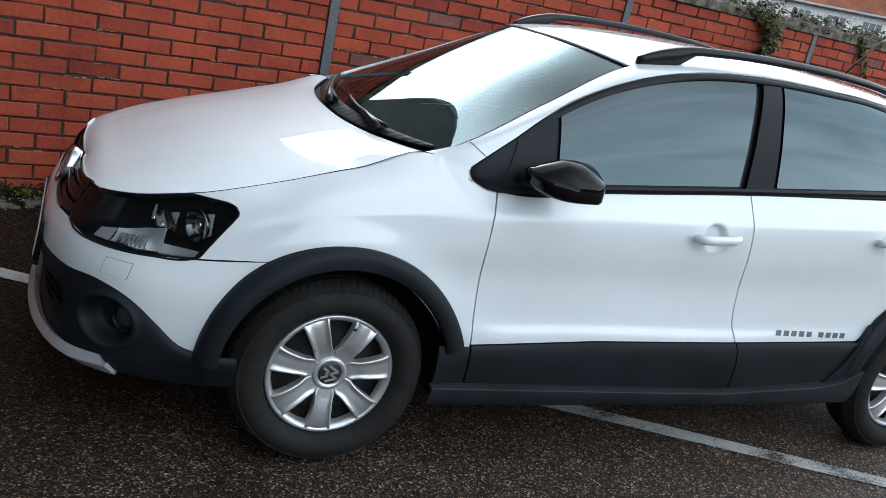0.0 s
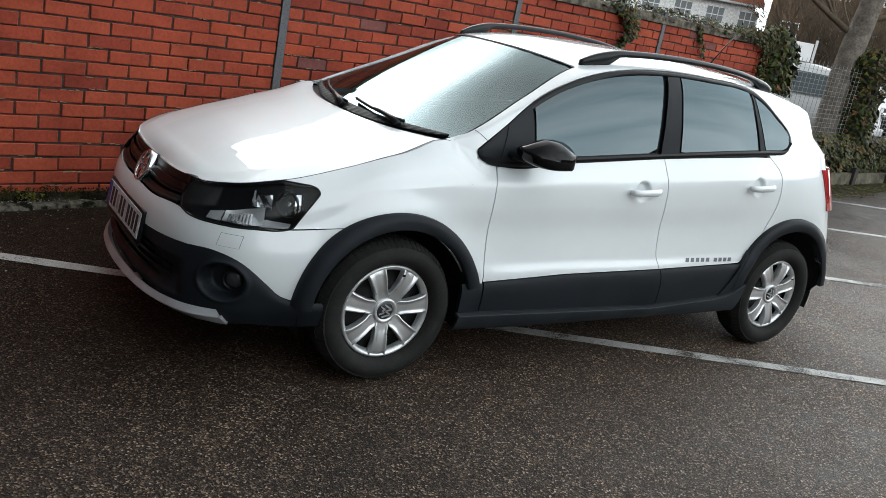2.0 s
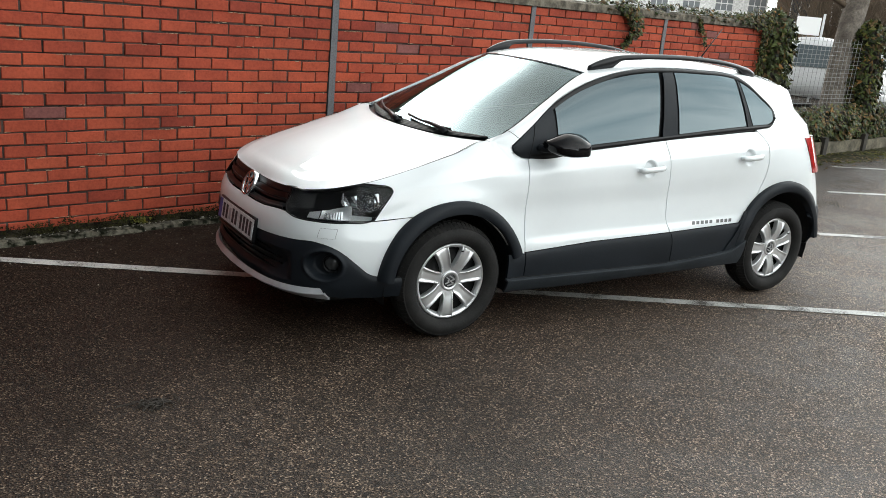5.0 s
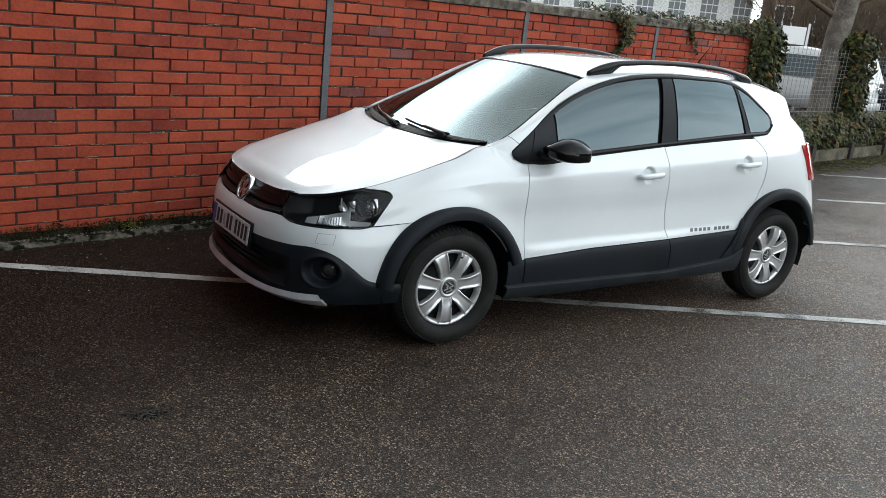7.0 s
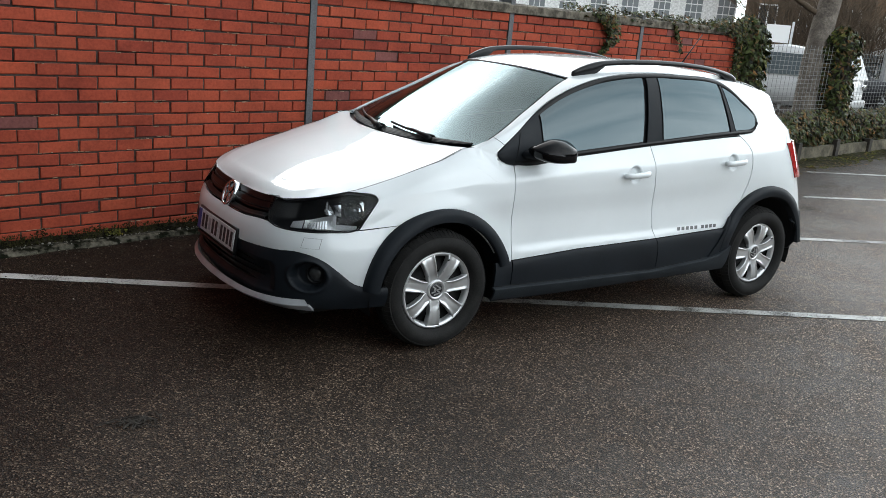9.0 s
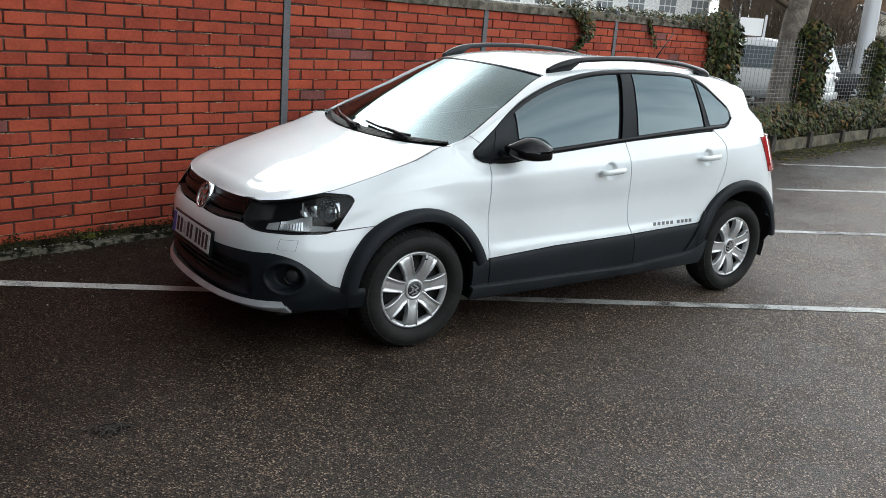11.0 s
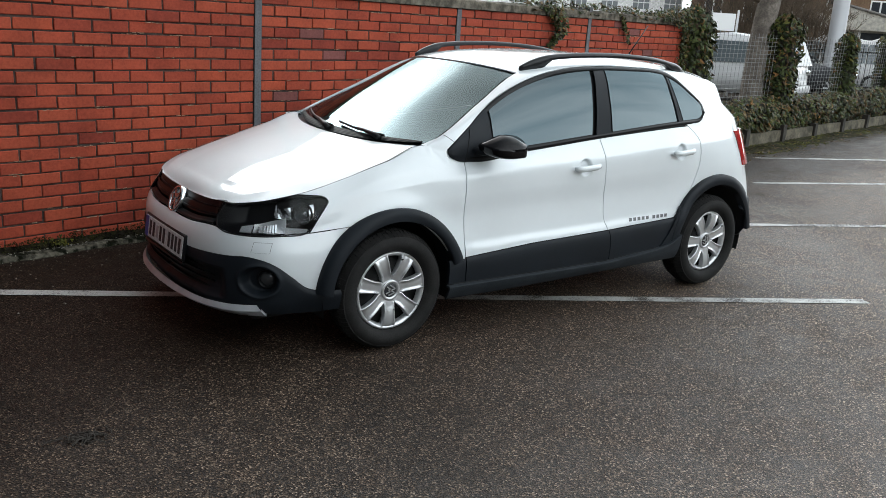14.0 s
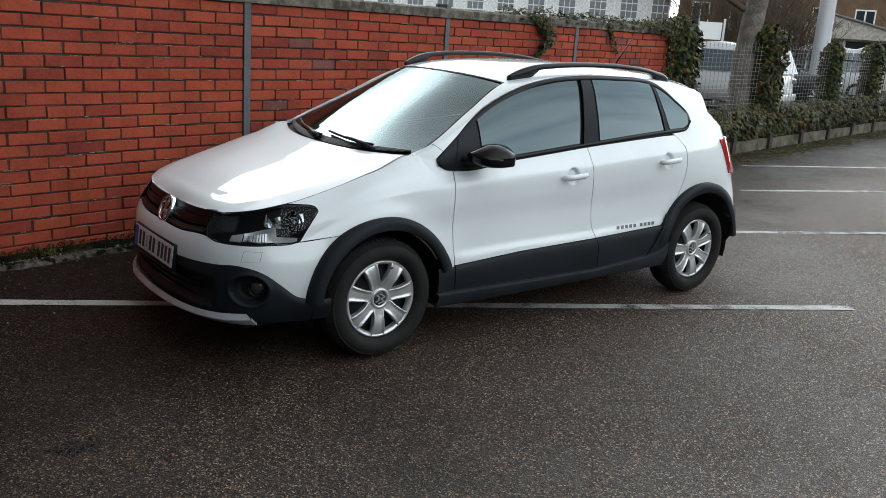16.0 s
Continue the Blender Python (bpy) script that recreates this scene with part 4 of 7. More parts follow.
_edge = [(hl_bot(s_at(x)), x + 0.30) for x in steps(-0.427, -0.334, 30)] + [(hl_top(s_at(x)) + 2e-5 * i, x + 0.30) for i, x in enumerate(steps(-0.334, -0.482, 50))]
_edge = [p for i, p in enumerate(_edge) if all(p[0] > q[0] for q in _edge[:i])]
_hx = steps(-0.482, -0.30, 20)
_hz = [top_of(x) for x in _hx]
wing_edge = linear([0.60] + [p[0] for p in _edge] + [z for z in _hz if z > _edge[-1][0]] + [0.95], [_edge[0][1]] + [p[1] for p in _edge] + [x + 0.30 for x, z in zip(_hx, _hz) if z > _edge[-1][0]] + [0.0])
bm = side_panel(-0.30, 0.425, lambda x: arch_z(x - max(0.0, 0.115 * (0.1 - x) / 0.4), 0.375, 0, 0.6135 + max(0.0, x + 0.30) * 0.14 if x < 0 else 0.40), top_of, 72, 130,
                edge0=wing_edge, edge1=lambda z: shut_a(z) - 0.425 - 0.0002, rounds=1, top_gap=lambda x: 0.0022 - 0.0018 * min(1.0, max(0.0, (x - 0.10) / 0.10)), flare=haunch)
both("front_wing", bm, PAINT, "white painted front wing")

# doors: white skin above dark cladding
door_front = empty("front_door", "", "")
door_rear = empty("rear_door", "", "")
for d in (door_front, door_rear):
    d.parent = car
bm = side_panel(0.425, 1.44, clad_top, lambda x: belt(x), 130, 76, edge0=lambda z: shut_a(z) - 0.425, edge1=lambda z: shut_b(z) - 1.44, dish=(1.270, 0.846))
both("door_skin", bm, PAINT, "", door_front)
bm = side_panel(1.44, 2.20, lambda x: arch_z(x, 0.425, BASE, clad_top(x)), lambda x: belt(x), 110, 76, edge0=lambda z: shut_b(z) - 1.44, edge1=lambda z: shut_c(z) - 2.20, dish=(2.088, 0.902))
both("door_skin", bm, PAINT, "", door_rear)


def quarter(u, v):
    x = 2.20 + (2.80 - 2.20) * u
    z0, z1 = arch_z(x, 0.425, BASE, 0.50), top_of(x)
    z = z0 + (z1 - z0) * v
    xx = x + (shut_c(z) - 2.20 + 0.004) * (1 - u)
    return side_x(xx, min(max(z, arch_z(xx, 0.425, BASE, 0.5)), side_at(s_at(xx), 1).z))


both("rear_wing", panel_bm(quarter, steps(0, 1, 40), steps(0, 1, 26), (0, -1, 0)), PAINT, "white painted rear wing")


def rear_side(u, v):
    s = s_at(2.80) + (PLAN_L - s_at(2.80)) * u
    z0 = 0.53
    z1 = side_at(s, 1).z
    return side_z(s, z0 + (z1 - z0) * v)


both("rear_panel", panel_bm(rear_side, steps(0, 1, 20), steps(0, 1, 18), (0.7, -0.7, 0)), PAINT, "white painted tail")


# cladding along the doors and sill
def cladding(name, x0, x1, low, high, nx, parent, off=CLAD_OFF, e0=None, e1=None, label="dark grey plastic cladding"):
    def fn(u, v):
        x = x0 + (x1 - x0) * u
        z = low(x) + (high(x) - low(x)) * v
        xx = x + (e0(z) if e0 else 0) * (1 - u) + (e1(z) if e1 else 0) * u
        k = off * (1 - 0.75 * v ** 6)
        return side_x(xx, z, k)
    both(name, panel_bm(fn, steps(0, 1, nx), [0, 0.08, 0.3, 0.6, 0.8, 0.9, 0.96, 1], (0, -1, 0), 0.02), PLASTIC, label, parent)


clad_low = linear([0.3, 0.44, 1.44, 1.88, 2.0, 2.1], [0.297, 0.297, 0.293, 0.325, 0.345, 0.40])
cladding("door_cladding", 0.428, 1.455, clad_low, lambda x: clad_top(x) - 0.001, 24, door_front, e1=lambda z: (shut_b(z) - 1.455))
cladding("door_cladding", 1.46, 2.045, lambda x: clad_low(x) + max(0, x - 1.93) ** 1.0 * 1.1, lambda x: clad_top(x) - 0.001, 22, door_rear, e0=lambda z: (shut_b(z) - 1.455), e1=lambda z: 0.05 * (z - 0.4))
cladding("wing_cladding", 0.32, 0.422, lambda x: 0.297, lambda x: clad_top(x) - 0.003, 8, car)


def sill(u, v):
    x = 0.31 + (2.10 - 0.31) * u
    z0, z1 = 0.212 + 0.03 * u, clad_low(x) - 0.003
    z = z0 + (z1 - z0) * min(1.0, v * 1.25)
    k = max(0.0, (v - 0.8) / 0.2)                      # narrow ledge under the doors
    return side_x(x, z + 0.004 * k, 0.046 - 0.034 * k - 0.022 * max(0.0, 1 - v / 0.8) ** 2)


# cladding plastic again, lightened for the light falling on the sill
SILL = mottled("lit_grey_plastic", (0.012, 0.0165, 0.0215), (0.024, 0.030, 0.036), 6, 0.6, 200, 0.0004, 0.35)
bsdf(SILL).inputs["Specular IOR Level"].default_value = 0.3
both("sill", panel_bm(sill, steps(0, 1, 40), [0, 0.15, 0.3, 0.5, 0.7, 0.77, 0.8, 0.83, 1.0], (0, -1, 0.2), 0.012), SILL, "grey plastic sill, lightened as if lit from above")
b = bmesh.new()
tube(b, [side_x(x, clad_low(x) + 0.0015, 0.0165) for x in steps(0.33, 1.90, 60)], 0.0032, 5)
both("sill_seam", b, DARK, "dark gap above the sill")


def sill_end(u, v):
    x = 1.86 + 0.235 * u
    z0, z1 = 0.250, clad_low(x) + max(0, x - 1.93) * 1.1 - 0.004
    return side_x(x, z0 + (z1 - z0) * v, 0.026)


both("sill_end", panel_bm(sill_end, steps(0, 1, 12), steps(0, 1, 8), (0, -1, 0), 0.02), PLASTIC, "dark plastic end of the sill")

# wheel arch trims
def arch_trim(cx, r1, width, a0, a1, lift=0.0):
    def fn(u, v):
        a = radians(a0 + (a1 - a0) * u)
        prof = ((1.0, 0.002), (0.985, 0.012), (0.94, 0.020), (0.5, 0.024), (0.12, 0.024), (0.03, 0.018), (0.0, 0.006), (0.0, -0.06))
        k = v * (len(prof) - 1)
        i = min(int(k), len(prof) - 2)
        f, o = (prof[i][j] + (prof[i + 1][j] - prof[i][j]) * (k - i) for j in (0, 1))
        r = r1 - width + width * f
        x, z = cx - math.cos(a) * r, 0.30 + math.sin(a) * r
        p = side_x(x, max(z, 0.23), o + (lift if 0 < f < 0.99 else 0.0))
        p.y -= haunch(x, z) if cx < 1 else 0.0
        lip = min(1, max(0, (1 - f) / 0.45)) ** 0.7      # the trim flares out to an even lip
        y = p.y + (min(p.y, -0.832) - p.y) * lip if o > 0 else -0.71
        return Vector((x, y, z))
    return panel_bm(fn, steps(0, 1, 48), steps(0, 1, 7), (0, -1, 0), 0.0)


both("wheel_arch_trim", arch_trim(0.006, 0.415, 0.062, 5, 163), PLASTIC, "dark grey plastic wheel arch trim")
both("wheel_arch_trim", arch_trim(BASE, REAR_R, 0.068, 6, 172, 0.010), PLASTIC, "dark grey plastic wheel arch trim")

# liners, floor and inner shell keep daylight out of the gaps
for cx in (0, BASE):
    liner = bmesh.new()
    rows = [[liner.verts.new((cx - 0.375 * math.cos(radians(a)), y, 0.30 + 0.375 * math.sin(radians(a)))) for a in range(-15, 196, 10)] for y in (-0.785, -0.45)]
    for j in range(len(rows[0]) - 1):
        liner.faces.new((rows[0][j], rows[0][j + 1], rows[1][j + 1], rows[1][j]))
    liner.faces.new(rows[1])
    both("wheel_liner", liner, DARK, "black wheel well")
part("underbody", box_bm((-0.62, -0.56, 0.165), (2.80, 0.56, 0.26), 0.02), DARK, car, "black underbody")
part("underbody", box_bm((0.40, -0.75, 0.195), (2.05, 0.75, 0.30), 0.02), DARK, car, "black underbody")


def inner(x0, x1, low, nx):
    def fn(u, v):
        x = x0 + (x1 - x0) * u
        z1 = top_of(x) - 0.006
        z0 = min(low(x), z1 - 0.02)
        return side_x(x, z0 + (z1 - z0) * v, -0.022)
    return panel_bm(fn, steps(0, 1, nx), steps(0, 1, 12), (0, -1, 0), 0.0)


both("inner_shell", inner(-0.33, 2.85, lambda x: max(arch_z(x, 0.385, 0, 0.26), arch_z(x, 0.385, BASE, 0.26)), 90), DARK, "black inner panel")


# ---------------- front: bumper, grille, lights
S_ARCH = s_at(-0.27)
dark_top = spline([0, 0.30, 0.55, s_at(-0.67), s_at(-0.57), s_at(-0.50), s_at(-0.45), s_at(-0.40), s_at(-0.25)],
                  [0.485, 0.487, 0.497, 0.502, 0.465, 0.41, 0.368, 0.352, 0.348])
bump_top = spline([0, 0.25, S_GR, 0.60, s_at(-0.60), s_at(-0.424), s_at(-0.24)], [0.598, 0.602, 0.614, 0.598, 0.602, 0.6135, 0.6365])


def bumper(u, v):
    s = (S_ARCH + 0.03) * u
    z0, z1 = dark_top(s), bump_top(s) - 0.002
    z = z0 + (z1 - z0) * v
    p = side_z(s, z)
    d = math.hypot(p.x, z - 0.30)
    if d < 0.37 and z > 0.30:                      # stops under the arch trim
        p = side_x(-math.sqrt(max(0.0, 0.37 ** 2 - (z - 0.30) ** 2)), z)
    return p


both("bumper_skin", panel_bm(bumper, steps(0, 1, 60), steps(0, 1, 14), (-1, -0.5, 0)), PAINT, "white painted bumper")


def bumper_low(u, v):
    s = (S_ARCH + 0.035) * u
    z0, z1 = 0.215 + 0.04 * u * u, dark_top(s) - 0.002
    z = z0 + (z1 - z0) * v
    fr = math.hypot((s - s_at(-0.635)) / 1.25, z - 0.392) / 0.062
    fog = 0.72 * min(1.0, max(0.0, (1.12 - fr) / 0.22))
    lip = 0.008 * math.exp(-((fr - 1.22) / 0.12) ** 2)
    low = max(0.0, 1 - max(0, s - 0.50) / 0.05) if s < 0.55 else 0.0
    mouth = low * max(0.0, 1 - abs(z - 0.36) / 0.075) ** 0.5
    p = side_z(s, z, 0.012 * (1 - v ** 8) * min(1, max(0, s - 0.30) / 0.12) - 0.085 * fog + lip - 0.035 * mouth)
    return p


both("bumper_lower", panel_bm(bumper_low, steps(0, 1, 150), steps(0, 1, 44), (-1, -0.5, 0), 0.02), PLASTIC, "dark plastic lower bumper")

# black sheet that paints in the shade behind the lower grille bars
both("grille_shade_sheet", panel_bm(lambda u, v: side_z(0.50 * u, 0.292 + 0.140 * v - 0.02 * u * u, -0.026), steps(0, 1, 16), steps(0, 1, 5), (-1, 0, 0), 0.0), DARK, "black sheet for the shade in the lower grille mouth")
# lower grille bars
for z in (0.315, 0.345, 0.375, 0.405):
    both("grille_bar", panel_bm(lambda u, v, z=z: side_z(0.46 * u, z + 0.008 * v, -0.012), steps(0, 1, 14), (0, 1), (-1, 0, 0), 0.02), TRIM_BLACK, "black lower grille bar")


def skid(u, v):
    s = (0.700 + 0.045 * (1 - v)) * u
    rise = 0.016 * max(0, (u - 0.60) / 0.40)
    z0, z1 = 0.208 + rise * 0.6, 0.262 + rise
    z = z0 + (z1 - z0) * v
    return side_z(s, z, (0.056 - 0.010 * abs(v - 0.55) / 0.45 - 0.022 * max(0.0, v - 0.55) / 0.45) * (1 - 0.45 * max(0.0, (u - 0.85) / 0.15)))


both("skid_plate", panel_bm(skid, steps(0, 1, 40), [0, 0.1, 0.3, 0.5, 0.55, 0.6, 0.8, 1.0], (-1, -0.4, 0), 0.022), SKID, "silver painted skid strip")

# fog lamps
fp = side_z(s_at(-0.612), 0.392, -0.046)
fdir = Vector((-0.62, -0.78, 0)).normalized()
fm = Matrix.Translation(fp) @ fdir.to_track_quat("Z", "Y").to_matrix().to_4x4()
bm = bmesh.new()
lathe(bm, [(0.036, -0.02), (0.046, 0.000), (0.045, 0.006), (0.040, 0.006), (0.036, 0.000)], 28, fm)
both("fog_lamp_ring", bm, TRIM_BLACK, "black fog lamp ring")
bm = bmesh.new()
lathe(bm, [(0.0005, 0.011), (0.018, 0.009), (0.030, 0.004), (0.037, -0.004)], 24, fm)
both("fog_lamp", bm, material("fog_lens", (0.05, 0.053, 0.056), 0.10, 0.3, 0.3), "glass fog lamp")


# grille: dark recess, two bars and a surround
def hood_low(s):
    return side_at(s, 1).z - 0.004


def grille_back(u, v):
    s = S_GR * u
    z0, z1 = bump_top(s) - 0.01, hood_low(s) + 0.004
    return side_z(s, z0 + (z1 - z0) * v, -0.045)


both("grille_back", panel_bm(grille_back, steps(0, 1, 12), steps(0, 1, 4), (-1, 0, 0), 0.0), DARK, "black grille recess")


def grille_bar(lo, hi, off):
    def fn(u, v):
        s = (S_GR - 0.01) * u
        a, b = bump_top(s), hood_low(s)
        return side_z(s, a + (b - a) * (lo + (hi - lo) * v), off - 0.006 * (2 * v - 1) ** 2)
    return panel_bm(fn, steps(0, 1, 16), steps(0, 1, 4), (-1, 0, 0), 0.03)


for lo, hi, off, mat_ in ((0.02, 0.14, 0.0, TRIM_BLACK), (0.30, 0.46, -0.012, TRIM_BLACK), (0.60, 0.76, -0.012, TRIM_BLACK), (0.90, 0.99, -0.006, TRIM_BLACK)):
    both("grille_bar", grille_bar(lo, hi, off), mat_, "black grille bar")
for lo in (0.455, 0.755):
    both("grille_strip", grille_bar(lo, lo + 0.025, -0.006), TRIM_BLACK, "thin dark grille strip")

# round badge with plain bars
bd = Vector((-0.92, 0, 0.38)).normalized()
bmat = Matrix.Translation((-0.770, 0, 0.650)) @ bd.to_track_quat("Z", "Y").to_matrix().to_4x4()
bm = bmesh.new()
lathe(bm, [(0.066, -0.02), (0.069, 0.006), (0.064, 0.014), (0.057, 0.010), (0.056, 0.0)], 40, bmat)
badge = part("badge", bm, CHROME, car, "round chrome badge")
bm = bmesh.new()
lathe(bm, [(0.0005, 0.001), (0.057, 0.001)], 32, bmat)
part("badge_face", bm, GLOSS_BLACK, badge, "gloss black badge face")


def badge_bars(m, r, h, name="badge_bar"):
    out = bmesh.new()
    for x0, y0, x1, y1 in ((-0.55, 0.8, -0.2, 0.12), (-0.2, 0.12, 0.0, 0.45), (0.0, 0.45, 0.2, 0.12), (0.2, 0.12, 0.55, 0.8), (-0.85, 0.3, -0.35, -0.82), (-0.35, -0.82, 0.0, -0.02), (0.0, -0.02, 0.35, -0.82), (0.35, -0.82, 0.85, 0.3)):
        a, b = Vector((x0 * r, y0 * r, 0)), Vector((x1 * r, y1 * r, 0))
        d = (b - a).normalized()
        n = Vector((-d.y, d.x, 0)) * r * 0.10
        lo = [out.verts.new(m @ (p + q + Vector((0, 0, 0)))) for p, q in ((a, n), (a, -n), (b, -n), (b, n))]
        hi = [out.verts.new(m @ (p + q + Vector((0, 0, h)))) for p, q in ((a, n), (a, -n), (b, -n), (b, n))]
        out.faces.new(hi)
        for i in range(4):
            out.faces.new((lo[i], lo[(i + 1) % 4], hi[(i + 1) % 4], hi[i]))
    bmesh.ops.recalc_face_normals(out, faces=out.faces[:])
    return out


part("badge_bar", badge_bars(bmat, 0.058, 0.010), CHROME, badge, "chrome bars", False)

# number plate: writing as plain bars
pm = Matrix.Translation((-0.834, 0, 0.468)) @ pose(0, 0, 0, 90 - 7, 0, -90)
plate = part("number_plate", box_bm((-0.268, -0.064, -0.012), (0.268, 0.064, 0.006), 0.004), TRIM_BLACK, car, "number plate in a black holder")
plate.matrix_local = pm
bm = box_bm((-0.258, -0.053, 0.006), (0.258, 0.053, 0.010), 0.0015, 1)
part("plate_face", bm, PLATE_WHITE, plate, "white plate face", False)
part("plate_band", box_bm((-0.257, -0.052, 0.0095), (-0.216, 0.052, 0.0115)), PLATE_BLUE, plate, "blue band", False)
for x0, x1 in ((-0.200, -0.165), (-0.152, -0.117), (-0.055, -0.02), (-0.008, 0.027), (0.066, 0.10), (0.112, 0.146), (0.158, 0.192), (0.204, 0.238)):
    part("plate_bar", box_bm((x0 + 0.004, -0.037, 0.0095), (x1 - 0.004, 0.037, 0.0115)), INK, plate, "", False)
part("plate_seal", box_bm((-0.10, -0.03, 0.0095), (-0.072, 0.03, 0.0112)), SKID, plate, "", False)
part("plate_rail", box_bm((-0.262, -0.082, -0.012), (0.262, -0.068, 0.004), 0.003), TRIM_BLACK, plate, "black lower rail of the holder")


# headlights
HOUSING = material("black_lamp_housing", (0.006, 0.006, 0.007), 0.3, 0, 0, spec=0.10)

def headlight_fn(off, shrink=0.0):
    def fn(u, v):
        s = S_HL0 + shrink + (S_HL1 - S_HL0 - 2 * shrink) * u
        z0, z1 = hl_bot(s) + shrink, hl_top(s) - shrink
        if z1 < z0 + 0.004:
            z0 = z1 = (z0 + z1) / 2
        return side_z(s, z0 + (z1 - z0) * v, off)
    return fn


def headlight_bowl(u, v):
    s = S_HL0 + (S_HL1 - S_HL0) * u
    z0, z1 = hl_bot(s), max(hl_top(s), hl_bot(s) + 0.002)
    k = min(1, 5 * min(u, 1 - u)) * min(1, 5 * min(v, 1 - v))
    return side_z(s, z0 + (z1 - z0) * v, -0.004 - 0.10 * k)


lamps = both("headlight", panel_bm(headlight_bowl, steps(0, 1, 40), steps(0, 1, 16), (-1, -0.8, 0), 0.0), HOUSING, "headlight with black housing and clear lens")
lens = panel_bm(headlight_fn(0.001), steps(0, 1, 60), steps(0, 1, 14), (-1, -0.8, 0), 0.006)
for lamp, b in ((lamps[0], lens), (lamps[1], mirrored(lens))):
    ob = part("lens", b, GLASS_CLEAR, lamp, "clear glass lens")
    ob.visible_shadow = False


def lamp_part(name, b, mat_, label):
    for lamp, q in ((lamps[0], b), (lamps[1], mirrored(b))):
        part(name, q, mat_, lamp, label)


# black gasket round the lens
_ring = [(S_HL0 + (S_HL1 - S_HL0) * u, hl_bot) for u in steps(0, 1, 70)] + [(S_HL0 + (S_HL1 - S_HL0) * u, hl_top) for u in steps(1, 0, 70)]
b = bmesh.new()
tube(b, [side_z(q, f(q), 0.0) for q, f in _ring] + [side_z(S_HL0, hl_bot(S_HL0), 0.0)], 0.0032, 6, False)
lamp_part("lamp_gasket", b, TRIM_BLACK, "black gasket round the lens")


def lamp_disc(s, z, r, off, profile, sides=32):
    p = side_z(s, z, off)
    n = (side_z(s, z, off + 0.1) - p).normalized()
    n = (n * 0.35 + Vector((-0.95, -0.1, 0)) * 0.65).normalized()
    m = Matrix.Translation(p) @ n.to_track_quat("Z", "Y").to_matrix().to_4x4()
    b = bmesh.new()
    lathe(b, [(r * a, r * h) for a, h in profile], sides, m)
    return b


BOWL = ((1.0, 0.10), (0.985, 0.12), (0.96, 0.08), (0.86, -0.25), (0.7, -0.5), (0.4, -0.75), (0.01, -0.85))
RIM = ((1.03, 0.06), (1.045, 0.14), (1.02, 0.17), (0.985, 0.15), (0.975, 0.08))
BULB = ((0.20, -0.7), (0.22, -0.1), (0.15, 0.02), (0.01, 0.06))
DIM_CHROME = material("lamp_reflector", (0.80, 0.82, 0.84), 0.16, 1.0)
SMOKE = material("smoked_reflector", (0.10, 0.105, 0.11), 0.14, 1.0)
for name, prof, m_, lab in (("reflector", BOWL, SMOKE, "smoked reflector bowl"), ("reflector_rim", RIM, SMOKE, "thin smoked rim"), ("bulb", BULB, DIM_CHROME, "bright bulb cap")):
    lamp_part(name, lamp_disc(s_at(-0.452), 0.694, 0.050, -0.034, prof), m_, lab)


def lamp_sheet(s0, s1, zlo, zhi, off, mat_, name, label, n=14, k=6):
    f = lambda u, v: side_z(s0 + (s1 - s0) * u, zlo(u) + (zhi(u) - zlo(u)) * v, off(u, v))
    lamp_part(name, panel_bm(f, steps(0, 1, n), steps(0, 1, k), (-1, -0.8, 0), 0.005), mat_, label)


FOIL = material("bright_reflector", (0.86, 0.88, 0.90), 0.42, 0.85)
lamp_sheet(s_at(-0.672), s_at(-0.535), lambda u: 0.607, lambda u: 0.640 + 0.034 * u ** 1.5, lambda u, v: -0.016 - 0.040 * math.sin(math.pi * (0.15 + 0.8 * u)) * v - 0.004 * math.sin(u * 9 + v * 4), FOIL, "main_reflector", "bright folded reflector")
lamp_sheet(s_at(-0.715), s_at(-0.676), lambda u: 0.606, lambda u: 0.626 + 0.012 * u, lambda u, v: -0.014 - 0.016 * v, FOIL, "side_reflector", "small bright inner reflector")
lamp_sheet(s_at(-0.540), s_at(-0.425), lambda u: 0.608 + 0.008 * u, lambda u: 0.630 - 0.006 * u, lambda u, v: -0.010 - 0.020 * v, FOIL, "lamp_blade", "silver lower blade")
lamp_sheet(s_at(-0.428), s_at(-0.404), lambda u: 0.668 + 0.01 * u, lambda u: 0.732 + 0.004 * u, lambda u, v: -0.016 + 0.006 * math.sin(v * 3.14), CHROME, "lamp_bracket", "bright bracket", 6, 8)
lamp_sheet(s_at(-0.598), s_at(-0.512), lambda u: 0.664, lambda u: 0.700 + 0.016 * u, lambda u, v: -0.074 + 0.036 * u + 0.006 * math.sin(u * 7 + v * 3), DIM_CHROME, "beam_reflector", "bright reflector of the main beam")
lamp_sheet(s_at(-0.586), s_at(-0.578), lambda u: 0.690, lambda u: 0.728, lambda u, v: -0.022, CHROME, "lamp_bracket", "bright bracket", 3, 4)
for i in range(7):                                  # ribbed indicator glass
    q = -0.655 + 0.012 * i
    lamp_sheet(s_at(q), s_at(q + 0.007), lambda u: 0.612, lambda u, i=i: 0.634 + 0.002 * i, lambda u, v: -0.009 - 0.012 * v, DIM_CHROME, "indicator_rib", "silver indicator rib", 2, 2)

